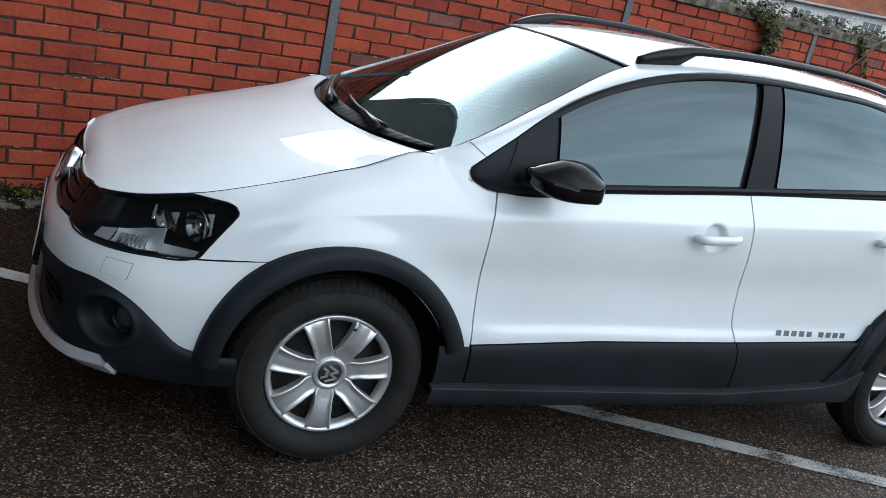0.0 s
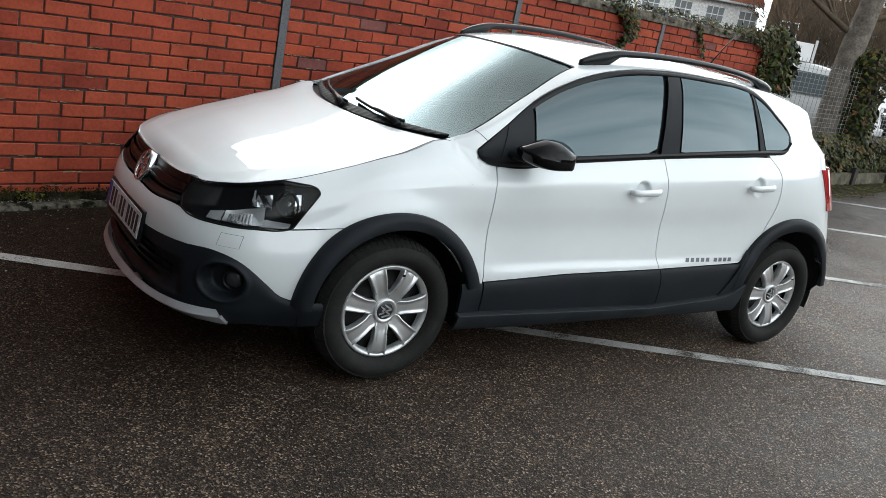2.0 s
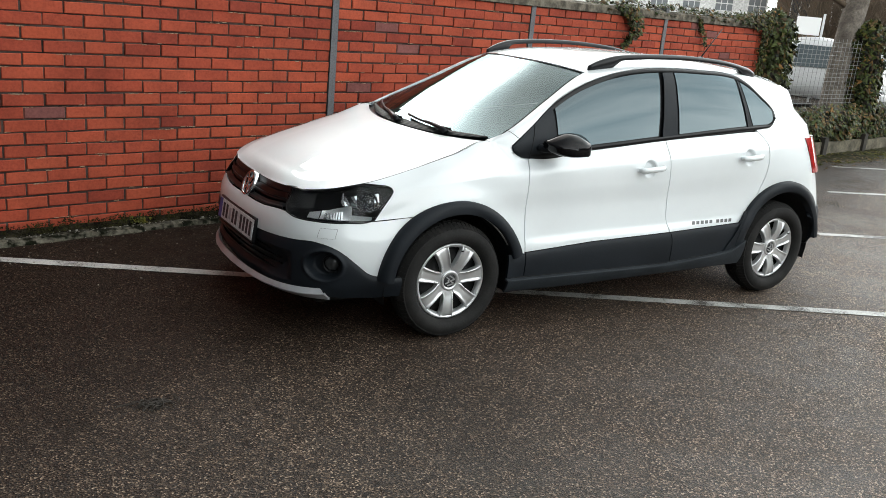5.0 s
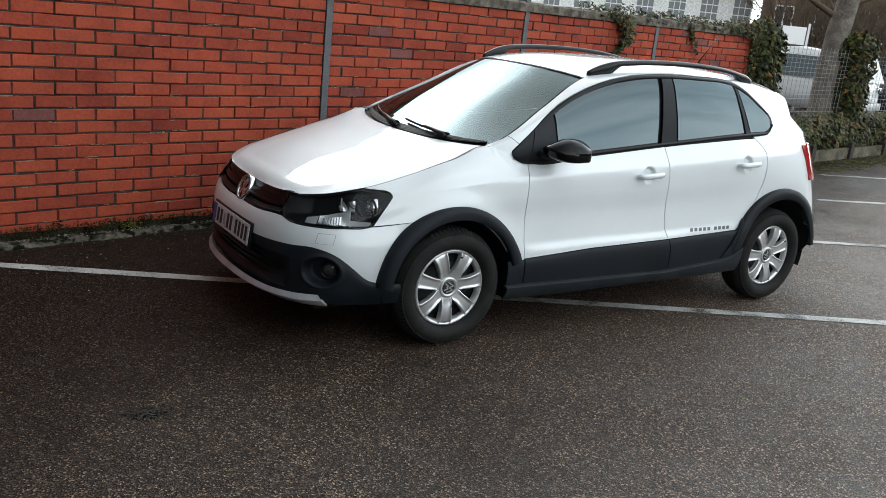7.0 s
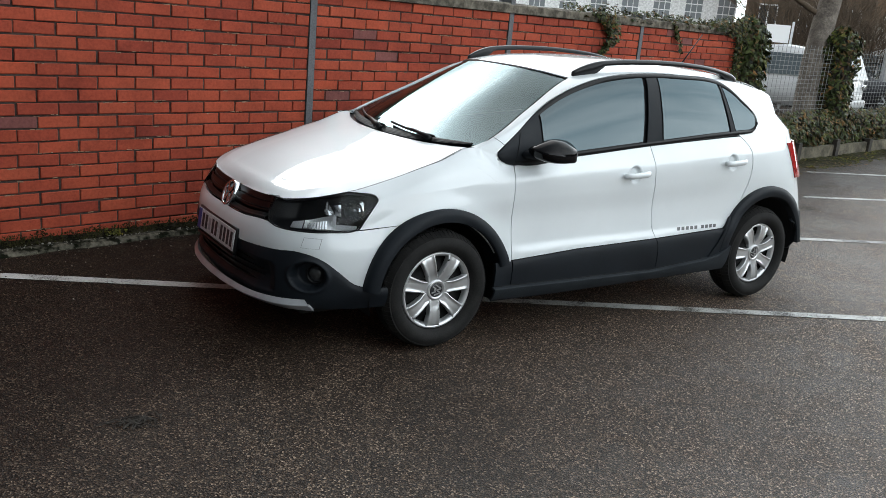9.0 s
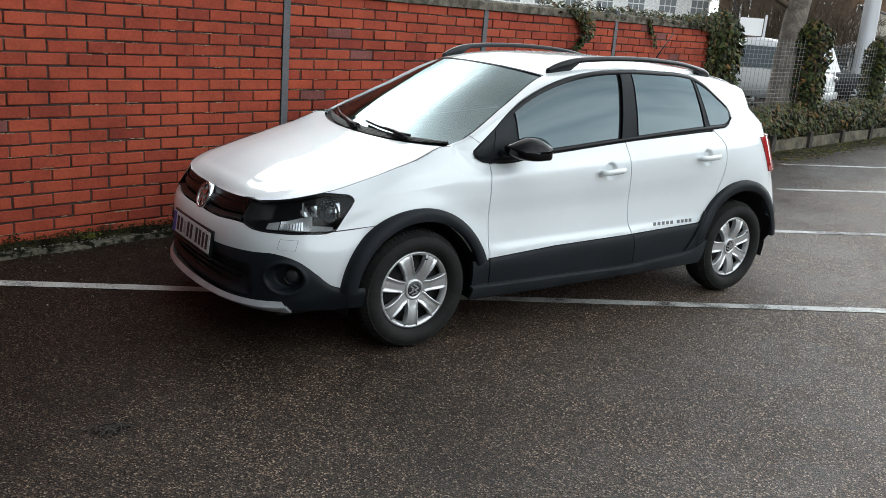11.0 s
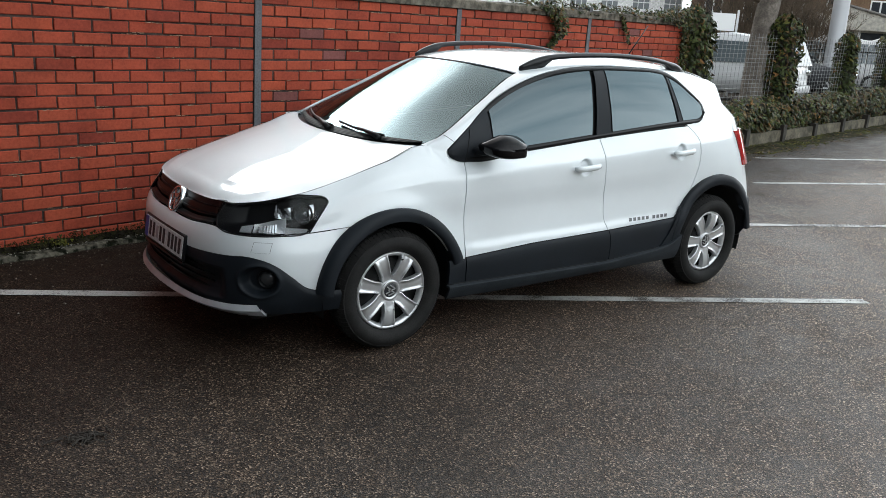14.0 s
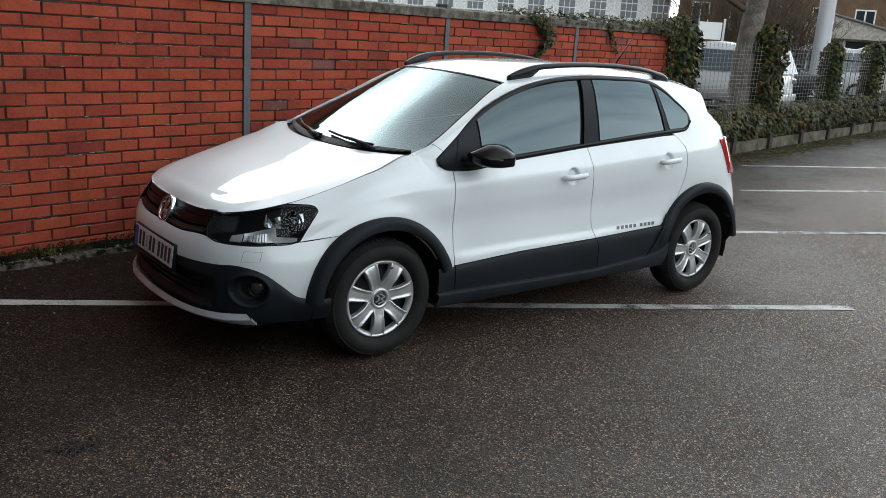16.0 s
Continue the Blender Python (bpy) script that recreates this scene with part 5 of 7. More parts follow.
# headlight washer cover
groove = lambda u, v: side_z(s_at(-0.6662) + (s_at(-0.5988) - s_at(-0.6662)) * (u + 0.12 * v), 0.5233 + 0.0474 * v, 0.0012)
both("washer_groove", panel_bm(groove, steps(0, 1, 6), steps(0, 1, 4), (-1, -1, 0), 0.0), TRIM_BLACK, "dark gap round the washer cover")
wf = lambda u, v: side_z(s_at(-0.665) + (s_at(-0.60) - s_at(-0.665)) * (u + 0.12 * v), 0.5241 + 0.0458 * v, 0.002)
both("washer_cover", panel_bm(wf, steps(0, 1, 6), steps(0, 1, 4), (-1, -1, 0), 0.004), PAINT, "white headlight washer cover")

# ---------------- bonnet, windscreen, roof
hood_mid = spline([0, 0.06, 0.2, 0.42, 0.7, 0.9, 1.0], [(-0.722, 0.697), (-0.702, 0.727), (-0.62, 0.766), (-0.44, 0.834), (-0.19, 0.900), (-0.02, 0.943), (0.065, 0.965)])
S_HOOD0, S_HOOD1 = S_GR + 0.03, s_at(0.235)


def hood(u, t):
    e = side_at(S_HOOD0 + (S_HOOD1 - S_HOOD0) * t, 1.0)
    xm, zm = hood_mid(t)
    a = abs(u)
    front = max(0.0, 1 - t / 0.30) ** 2
    # the leading edge follows the nose
    n = side_at(S_HOOD0 * a, 1.0)
    x = xm + (e.x - xm) * a ** 2.4
    z = zm + (e.z - zm) * a ** 3.0
    x = x + (n.x - x) * front * (1 if t < 1e-6 else max(0, 1 - t / 0.12))
    z = z + (n.z - z) * front * (1 if t < 1e-6 else max(0, 1 - t / 0.12))
    c = 0.80 + 0.14 * t                              # pressed crease towards each edge
    z += 0.0065 * (1 - 0.8 * t) * min(1, t * 5) * max(0.0, 1 - (c - a) / 0.30 if a < c else (1 - a) / (1 - c))
    g = 0.0025 / max(0.3, -e.y)
    y = e.y * a * (1 - g)
    return Vector((x, y if u >= 0 else -y, z))


ts = [0, 0.008, 0.02, 0.035, 0.055, 0.08, 0.11] + steps(0.14, 1, 32)
part("bonnet", panel_bm(hood, steps(-1, 1, 130), ts, (0, 0, 1), 0.007), PAINT, car, "white painted bonnet")

b = bmesh.new()
tube(b, [side_at(q, 1.0) + Vector((0, 0, -0.0006 + 0.0022 * min(1.0, max(0.0, (q - S_HOOD1 + 0.16) / 0.08)))) for q in steps(S_HOOD0 + 0.24, S_HOOD1 - 0.004, 80)], 0.0013, 5)
both("bonnet_seam", b, DARK, "dark shut line of the bonnet")

screen_mid = spline([0, 0.2, 0.5, 1.0], [(0.085, 0.962), (0.225, 1.042), (0.440, 1.166), (0.805, 1.364)])


def screen(u, t, inset=0.016):
    x = 0.262 + (0.935 - 0.262) * t
    y1, z1 = roof_edge(x)
    xm, zm = screen_mid(t)
    a = abs(u)
    p = Vector((xm + (x - xm) * a ** 2.3, -(y1 - inset) * a, zm + (z1 - 0.004 - zm) * a ** 2.6))
    if u < 0:
        p.y = -p.y
    return p


ws = part("windscreen", panel_bm(screen, steps(-1, 1, 36), steps(0, 1, 24), (-1, 0, 1), 0.004), GLASS_SCREEN, car, "curved windscreen reflecting bright sky")
# black frit round the glass, just inside
for t0, t1 in ((0.0, 0.055), (0.97, 1.0)):
    part("screen_band", panel_bm(lambda u, t: screen(u, t) + Vector((0.004, 0, -0.006)), steps(-1, 1, 30), steps(t0, t1, 2), (-1, 0, 1), 0.0), TRIM_BLACK, ws, "black ceramic edge")
for u0, u1 in ((-1, -0.96), (0.96, 1)):
    part("screen_band", panel_bm(lambda u, t: screen(u, t) + Vector((0.004, 0, -0.006)), steps(u0, u1, 2), steps(0, 1, 20), (-1, 0, 1), 0.0), TRIM_BLACK, ws, "black ceramic edge")


def cowl(u, t):
    a, b = hood(u, 1.0), screen(u, 0.03)
    a = a + Vector((-0.03, 0, -0.016))
    b = b + Vector((0.01, 0, -0.006))
    return a.lerp(b, t) + Vector((0, 0, -0.012 * math.sin(t * math.pi)))


part("cowl", panel_bm(cowl, steps(-1, 1, 36), steps(0, 1, 5), (0, 0, 1), 0.01), TRIM_BLACK, car, "black cowl panel below the windscreen")

roof_mid = spline([0.805, 1.0, 1.5, 2.1, 2.5, 2.68], [1.371, 1.402, 1.436, 1.426, 1.388, 1.36])


def roof(u, t):
    xe = 0.94 + (2.58 - 0.94) * t
    xm = 0.808 + (2.68 - 0.808) * t
    y1, z1 = roof_edge(xe)
    a = abs(u)
    p = Vector((xm + (xe - xm) * a ** 2.3, -y1 * a, roof_mid(xm) + (z1 - roof_mid(xm)) * a ** 2.8))
    if u < 0:
        p.y = -p.y
    return p


part("roof_panel", panel_bm(roof, steps(-1, 1, 40), steps(0, 1, 40), (0, 0, 1), 0.006), PAINT, car, "white painted roof")


def frame_panel(u, v):
    x = 0.25 + (2.60 - 0.25) * u
    low = side_at(s_at(x), 1).z
    if 0.345 < x < 2.378:
        low = max(low, dlo(x))
    y1, z1 = roof_edge(x)
    z = low + (z1 - low) * v
    return cabin_z(x, z) if v < 1 else Vector((x, -y1, z1))


us = sorted(set([(x - 0.25) / 2.35 for x in [0.25, 0.28, 0.31, 0.335, 0.344, 0.347, 0.355, 0.37, 0.39] + steps(0.42, 2.28, 56) + [2.30, 2.32, 2.34, 2.35, 2.36, 2.366, 2.371, 2.374, 2.377, 2.379, 2.40] + steps(2.43, 2.60, 6)]))
both("pillar_frame", panel_bm(frame_panel, us, [0, 0.08, 0.2, 0.35, 0.5, 0.65, 0.8, 0.9, 1], (0, -1, 0.3), 0.012), PAINT, "white painted pillars and roof side")


def tailgate(u, v):
    a = frame_panel(1.0, 0.0)
    s = s_at(2.60) + (PLAN_L - s_at(2.60)) * u
    lo = side_at(s, 1.0)
    t = roof(1 - u, 1.0)
    p = lo.lerp(t, v)
    return p + Vector((0.05 * math.sin(v * math.pi) * u, 0, 0.0))


tg = panel_bm(tailgate, steps(0, 1, 16), steps(0, 1, 8), (1, 0, 0), 0.0)
both("tailgate", tg, PAINT, "white tailgate")
sp = panel_bm(lambda u, v: roof(-1 + 2 * u, 1.0) + Vector((0.06 * v - 0.01, 0, -0.022 * v + 0.004)), steps(0, 1, 24), steps(0, 1, 4), (0, 0, 1), 0.02)
part("spoiler", sp, PAINT, car, "white roof spoiler")


# ---------------- side windows and their black surround
def cabin_patch(x0, x1, low, high, nx, nz, off, e0=None, e1=None, rim=0.006):
    def fn(u, v):
        x = x0 + (x1 - x0) * u
        z0, z1 = low(x), high(x)
        z = z0 + (z1 - z0) * v
        xx = x + (e0(z) if e0 else 0) * (1 - u) + (e1(z) if e1 else 0) * u
        z = min(max(z, low(xx)), max(high(xx), low(xx) + 0.001))
        return cabin_z(xx, z, off)
    return panel_bm(fn, steps(0, 1, nx), steps(0, 1, nz), (0, -1, 0.2), rim)


def skin_belt(x):
    return max(belt(x), side_at(s_at(x), 1).z)


g_top = lambda x: dlo(x) - 0.024
g_low = lambda x: skin_belt(x) + 0.026
surround = both("window_surround", cabin_patch(0.347, 2.376, skin_belt, lambda x: max(dlo(x) - 0.002, skin_belt(x) + 0.001), 80, 8, -0.009, rim=0.0), TRIM_BLACK, "black window surround")
GL = 0.001
glass_parts = (
    (0.645, 1.372, lambda z: 0.012 * (1.06 - z) / 0.08 * 0.0, lambda z: 0.045 * (z - 1.02) / 0.35 - 0.012),
    (1.525, 2.055, lambda z: 0.004 * (z - 1.02) / 0.35, lambda z: -0.012 + 0.055 * (1.35 - z) / 0.30),
    (2.110, 2.352, lambda z: -0.030 + 0.085 * (1.35 - z) / 0.30, None),
)
for x0, x1, e0, e1 in glass_parts:
    b = cabin_patch(x0, x1, g_low, lambda x: max(g_top(x), g_low(x) + 0.002), 24, 14, GL, e0, e1)
    for q, name in ((b, "side_window"), (mirrored(b), "side_window")):
        part(name, q, GLASS_FRONT if x0 < 1 else GLASS_DARK, car, "tinted side window")


def strip(name, x0, x1, zf, w, off, mat_, label, n=60):
    f = lambda u, v: cabin_z(x0 + (x1 - x0) * u, zf(x0 + (x1 - x0) * u) + w * (v - 0.5) * 2 * min(1, (1 - u) * (x1 - x0) / 0.05 + 0.1), off - 0.004 * (2 * v - 1) ** 2)
    both(name, panel_bm(f, steps(0, 1, n), steps(0, 1, 4), (0, -1, 0.2), 0.012), mat_, label)


strip("belt_trim", 0.45, 2.370, lambda x: skin_belt(x) + 0.010, 0.009, 0.010, TRIM_BLACK, "black rubber belt trim")
strip("window_top_trim", 0.42, 2.335, lambda x: dlo(x) - 0.014, 0.011, 0.006, TRIM_BLACK, "black window top trim")
pillar = cabin_patch(1.400, 1.508, lambda x: skin_belt(x) + 0.018, lambda x: dlo(x) - 0.026, 8, 14, 0.006, lambda z: 0.045 * (z - 1.02) / 0.35 - 0.012, lambda z: 0.004 * (z - 1.02) / 0.35)
both("pillar_cover", pillar, PLASTIC, "dark pillar cover between the doors")
rear_cover = cabin_patch(2.068, 2.098, lambda x: skin_belt(x) + 0.018, lambda x: dlo(x) - 0.026, 4, 14, 0.004, lambda z: -0.012 + 0.055 * (1.35 - z) / 0.30, lambda z: -0.030 + 0.085 * (1.35 - z) / 0.30)
both("pillar_cover", rear_cover, PLASTIC, "dark pillar cover in the rear door")


def pillar_base(u, v):
    a, b = side_at(s_at(0.20 + 0.11 * u), 1.0), cabin_z(0.20 + 0.11 * u, 5.0)
    c = screen(1, 0.0) + Vector((-0.03, 0, -0.004))
    top = c.lerp(Vector((0.31, -roof_edge(0.31)[0], roof_edge(0.31)[1])), u)
    return a.lerp(top, v) + Vector((0, -0.0008, 0.0008))


def skin_z(x, z, off=0.0):
    """The car's side at any height: body below the belt, cabin above it."""
    return side_x(x, z, off) if z < top_of(x) else cabin_z(x, z, off)


def pillar_foot(u, v):
    """Wing and windscreen pillar run into one another in one smooth hollow-free sweep."""
    x = 0.15 + 0.271 * u
    zt = top_of(x)
    za = zt - 0.060
    zb = min(max(zt + 0.004, 0.55 * roof_edge(max(x, 0.235))[1] + 0.45 * zt), belt(max(x, 0.345)) + 0.006 if x > 0.345 else 9.0)
    zb = max(zb, zt + 0.002)
    z = za + (zb - za) * v
    p = skin_z(x, z)
    p0, p1 = side_x(x, za), cabin_z(x, zb)
    d = (p1 - p0).length
    t0, t1 = (p0 - side_x(x, za - 0.02)).normalized() * d, (cabin_z(x, zb + 0.01) - p1)
    t1 = t1.normalized() * d if t1.length > 1e-4 else p1 - p0
    h = p0 * (2 * v ** 3 - 3 * v * v + 1) + t0 * (v ** 3 - 2 * v * v + v) + p1 * (3 * v * v - 2 * v ** 3) + t1 * (v ** 3 - v * v)
    k = min(1.0, max(0.0, u / 0.45, 0.0)) * min(1.0, (1 - u) / 0.25)
    k = k * k * (3 - 2 * k)
    e = -0.0006 + 0.0011 * min(1.0, 2.5 * v, 5 * u, 8 * (1 - u))
    out = min(1.0, max(0.0, ((h - p).z - (h - p).y) / 0.006))      # only where it fills, never where it would cut
    return p.lerp(h, k * out * out * (3 - 2 * out)) + Vector((0, -e, e))


both("pillar_foot", panel_bm(pillar_foot, steps(0, 1, 36), steps(0, 1, 16), (0, -1, 0.5), 0.0), PAINT, "white foot of the windscreen pillar")


def seam(points, name="seam", label="dark shut line", r=0.0022):
    b = bmesh.new()
    tube(b, points, r, 5)
    both(name, b, DARK, label)


seam([skin_z(0.445 + 0.05 * k, 0.905 + (dlo(0.495) - 0.905) * k, 0.0065 + 0.0068 * min(1.0, 4 * k, 4 * (1 - k))) for k in steps(0, 0.96, 16)], r=0.0018)
seam([cabin_z(0.392 - 0.048 * k, dlo(0.392) + (roof_edge(0.344)[1] - dlo(0.392)) * k, -0.0003) for k in steps(0, 0.97, 12)], r=0.0014)
both("pillar_base", panel_bm(pillar_base, steps(0, 1, 8), steps(0, 1, 4), (0, -0.5, 1), 0.0), PAINT, "white foot of the windscreen pillar")


tri_low = spline([0.344, 0.349, 0.362, 0.39, 0.44, 0.53, 0.625], [0.956, 0.940, 0.926, 0.914, 0.907, 0.910, 0.922])
tri_top = lambda x: max(dlo(max(x, 0.345)) - 0.005, tri_low(x) + 0.006)


def triangle(u, v):
    x = 0.344 + 0.281 * u ** 1.5
    z = tri_low(x) + (tri_top(x) - tri_low(x)) * v
    return skin_z(x, z, 0.0065 + 0.006 * min(1.0, 4 * v, 4 * (1 - v)) * min(1.0, u * 6))


both("mirror_triangle", panel_bm(triangle, steps(0, 1, 30), steps(0, 1, 14), (0, -1, 0.2), 0.012), PLASTIC, "dark mirror base triangle")


both("quarter_corner", cabin_patch(2.24, 2.379, lambda x: top_of(x) - 0.002, lambda x: max(skin_belt(x) + 0.003, top_of(x)), 24, 4, 0.0006, rim=0.0), PAINT, "white corner below the quarter window")


# ---------------- door handles, mirrors, rails, lights
for x0, z0, door in ((1.172, 0.843, door_front), (1.992, 0.899, door_rear)):
    b = bmesh.new()
    n = 14
    pts, rad = [], []
    for i in range(n + 1):
        u = i / n
        x, z = x0 + 0.188 * u, z0 + 0.010 * u
        lift = 0.010 + 0.030 * min(1, 5 * u, 5 * (1 - u)) ** 0.6
        pts.append(side_x(x, z, lift))
        rad.append(0.0142 if 0 < i < n else 0.009)
    tube(b, pts, rad, 10)
    for v in b.verts:
        v.co.z = z0 + (v.co.z - z0) * 1.15
    hs = both("door_handle", b, PAINT, "white door handle", door)
    if door is door_front:
        k = bmesh.new()
        lathe(k, [(0.0005, 0.002), (0.006, 0.002), (0.007, -0.004)], 12, Matrix.Translation(side_x(x0 + 0.176, z0 + 0.010, 0.036)) @ Vector((0, -1, 0)).to_track_quat("Z", "Y").to_matrix().to_4x4())
        part("key_hole", k, TRIM_BLACK, hs[0], "black lock cap")


m_top = spline([0, 0.18, 0.42, 0.65, 0.85, 1.0], [0.992, 1.026, 1.050, 1.046, 1.026, 1.000])
m_low = spline([0, 0.3, 0.7, 1.0], [0.958, 0.948, 0.940, 0.939])
m_ridge = spline([0, 0.15, 0.3, 0.6, 1.0], [0.974, 0.988, 0.997, 0.990, 0.980])
m_nose = spline([0, 0.12, 0.3, 0.6, 0.85, 1.0], [0.540, 0.516, 0.500, 0.504, 0.530, 0.575])


def mirror_shell():
    """Housing lofted outwards from its foot: a domed upper shell over a dark lower one, with an edge between."""
    b = bmesh.new()
    rows = []
    for k in [0.0, 0.03] + steps(0.08, 0.92, 14) + [0.965, 0.99, 1.0]:
        y = -0.762 - 0.184 * k
        end = min(1.0, (k + 0.03) / 0.11) ** 0.45 * min(1.0, (1.004 - k) / 0.07) ** 0.45
        zt, zl, zr, xn = m_top(k), m_low(k), m_ridge(k), m_nose(k)
        mid, xm, bk = (zt + zl) / 2, 0.62 + 0.03 * k, 0.055 * k
        ring = [(0.672 + bk, zt - 0.014), (0.662 + bk, zt - 0.004), (0.63 + bk * 0.7, zt), (0.59 + bk * 0.4, zt - 0.003), (xn + 0.040, zt - 0.012 + 0.3 * (zr - zt)), (xn + 0.014, zr + 0.012), (xn + 0.004, zr + 0.003), (xn + 0.008, zr - 0.004),
                (xn + 0.012, (zr + zl) / 2), (xn + 0.028, zl + 0.010), (xn + 0.05, zl + 0.002), (0.62 + bk * 0.5, zl), (0.662 + bk, zl + 0.003), (0.672 + bk, zl + 0.012)]
        rows.append([b.verts.new((xm + (x - xm) * (0.35 + 0.65 * end), y, mid + (z - mid) * (0.55 + 0.45 * end))) for x, z in ring])
    n = len(rows[0])
    for r0, r1 in zip(rows, rows[1:]):
        for j in range(n):
            b.faces.new((r0[j], r0[(j + 1) % n], r1[(j + 1) % n], r1[j]))
    b.faces.new(rows[0][::-1])
    b.faces.new(rows[-1])
    bmesh.ops.recalc_face_normals(b, faces=b.faces[:])
    for v in b.verts:
        v.co += MIRROR_AT
    return b


MIRROR_AT = Vector((-0.024, 0.014, 0.003))
mirror_l, mirror_r = both("door_mirror", mirror_shell(), GLOSS_BLACK, "gloss black door mirror")
for mir, sgn in ((mirror_l, 1), (mirror_r, -1)):
    b = bmesh.new()
    tube(b, [(0.520, -0.70 * sgn, 0.955), (0.535, -0.75 * sgn, 0.957), (0.550, -0.805 * sgn, 0.965)], [0.045, 0.036, 0.038], 12)
    for v in b.verts:
        v.co.z = 0.96 + (v.co.z - 0.96) * 0.55
    part("mirror_foot", b, PLASTIC, mir, "dark mirror foot")
    b = box_bm((0.645, min(-0.80 * sgn, -0.88 * sgn), 0.965), (0.6495, max(-0.80 * sgn, -0.88 * sgn), 1.012))
    part("mirror_glass", b, CHROME, mir, "mirror glass", False)

rail_z = spline([0.968, 1.02, 1.12, 1.28, 1.48, 1.86, 2.05, 2.16, 2.27, 2.315], [1.372, 1.397, 1.430, 1.450, 1.460, 1.458, 1.444, 1.428, 1.405, 1.386])
rail_y = spline([0.968, 1.2, 1.8, 2.315], [0.500, 0.522, 0.535, 0.528])


def rail_bm():
    b = bmesh.new()
    rows = []
    for x in steps(0.968, 2.315, 54):
        k = min(1, (x - 0.966) / 0.14, (2.318 - x) / 0.14) ** 0.5
        w, h = 0.018 * k + 0.003, 0.024 * k + 0.003
        y, z = -rail_y(x), rail_z(x)
        base = roof_edge(x)[1] + 0.003
        low = z - h
        if x < 1.17 or x > 2.15:                   # solid feet at both ends
            foot = min(1, max(0, (1.17 - x) / 0.06, (x - 2.15) / 0.06))
            low = low + (min(base - 0.012, low) - low) * foot
        rows.append([b.verts.new(p) for p in ((x, y + w, low), (x, y + w, z - 0.008), (x, y + w * 0.55, z), (x, y - w * 0.55, z), (x, y - w, z - 0.010), (x, y - w * 1.15, low))])
    for r0, r1 in zip(rows, rows[1:]):
        for j in range(6):
            b.faces.new((r0[j], r0[(j + 1) % 6], r1[(j + 1) % 6], r1[j]))
    b.faces.new(rows[0][::-1])
    b.faces.new(rows[-1])
    bmesh.ops.recalc_face_normals(b, faces=b.faces[:])
    return b


both("roof_rail", rail_bm(), material("black_roof_rail", (0.012, 0.0125, 0.014), 0.32, 0, 0.05, spec=0.25), "black roof rail")
b = bmesh.new()
lathe(b, [(0.0005, 0.022), (0.018, 0.018), (0.03, 0.0)], 16, Matrix.Translation((2.40, 0, 1.42)))
ant = part("aerial", b, TRIM_BLACK, car, "black roof aerial")
b = bmesh.new()
tube(b, [(2.40, 0, 1.435), (2.47, 0, 1.52), (2.565, 0, 1.635)], [0.005, 0.004, 0.0035], 8)
part("aerial_rod", b, TRIM_BLACK, ant)

tl = lambda u, v: side_z(s_at(2.68 + 0.10 * (1 - v)) + (s_at(2.985) - s_at(2.68 + 0.10 * (1 - v))) * u, 0.785 + 0.225 * v, 0.022 * math.sin(math.pi * min(1, max(0.05, u))) ** 0.5)
both("tail_light", panel_bm(tl, steps(0, 1, 12), steps(0, 1, 14), (1, -1, 0), 0.012), RED_LENS, "red tail light")


def rear_bumper(u, v):
    s = s_at(2.70) + (PLAN_L - s_at(2.70)) * u
    z = 0.29 + (0.50 + 0.05 * min(1, u * 6) - 0.29) * v
    p = side_z(s, z, 0.018 - 0.012 * v ** 4)
    d = math.hypot(p.x - BASE, z - 0.30)
    if d < 0.37:
        p = side_x(BASE + math.sqrt(max(0.0, 0.37 ** 2 - (z - 0.30) ** 2)), z, 0.018)
    return p


both("rear_bumper", panel_bm(rear_bumper, steps(0, 1, 30), steps(0, 1, 10), (1, -0.5, 0), 0.02), PLASTIC, "dark plastic rear bumper")

# plain marks where the maker's lettering stands on the rear door
for i, x in enumerate([1.648 + k * 0.0365 for k in range(5)] + [1.852 + k * 0.0355 for k in range(4)]):
    z = 0.508 + 0.004 * i / 9
    b = panel_bm(lambda u, v, x=x, z=z: side_x(x + 0.025 * u + 0.004 * v, z + 0.001 + 0.019 * v, 0.0012), (0, 0.5, 1), (0, 0.5, 1), (0, -1, 0), 0.0)
    part("decal_bar", b, DECAL, door_rear, "grey decal mark", False)

# added dark cover where the foot of the windscreen mirrors no bright sky
def screen_foot_cover(u, v):
    t = (0.060 - 0.028 * u * u - 0.020 * u ** 8) * v
    return screen(u, t) + Vector((-0.45, 0, 0.89)) * (0.005 + 0.0018 * (math.sin(u * 90) > 0) * (0.1 < v < 0.9))


part("screen_foot_cover", panel_bm(screen_foot_cover, steps(-0.95, 0.95, 150), [0, 0.06, 0.12, 0.5, 0.88, 0.94, 1], (-0.45, 0, 0.89), 0.004), material("screen_foot_plastic", (0.007, 0.0095, 0.010), 0.55, spec=0.2), car, "ribbed dark cover for the unreflecting foot of the windscreen")

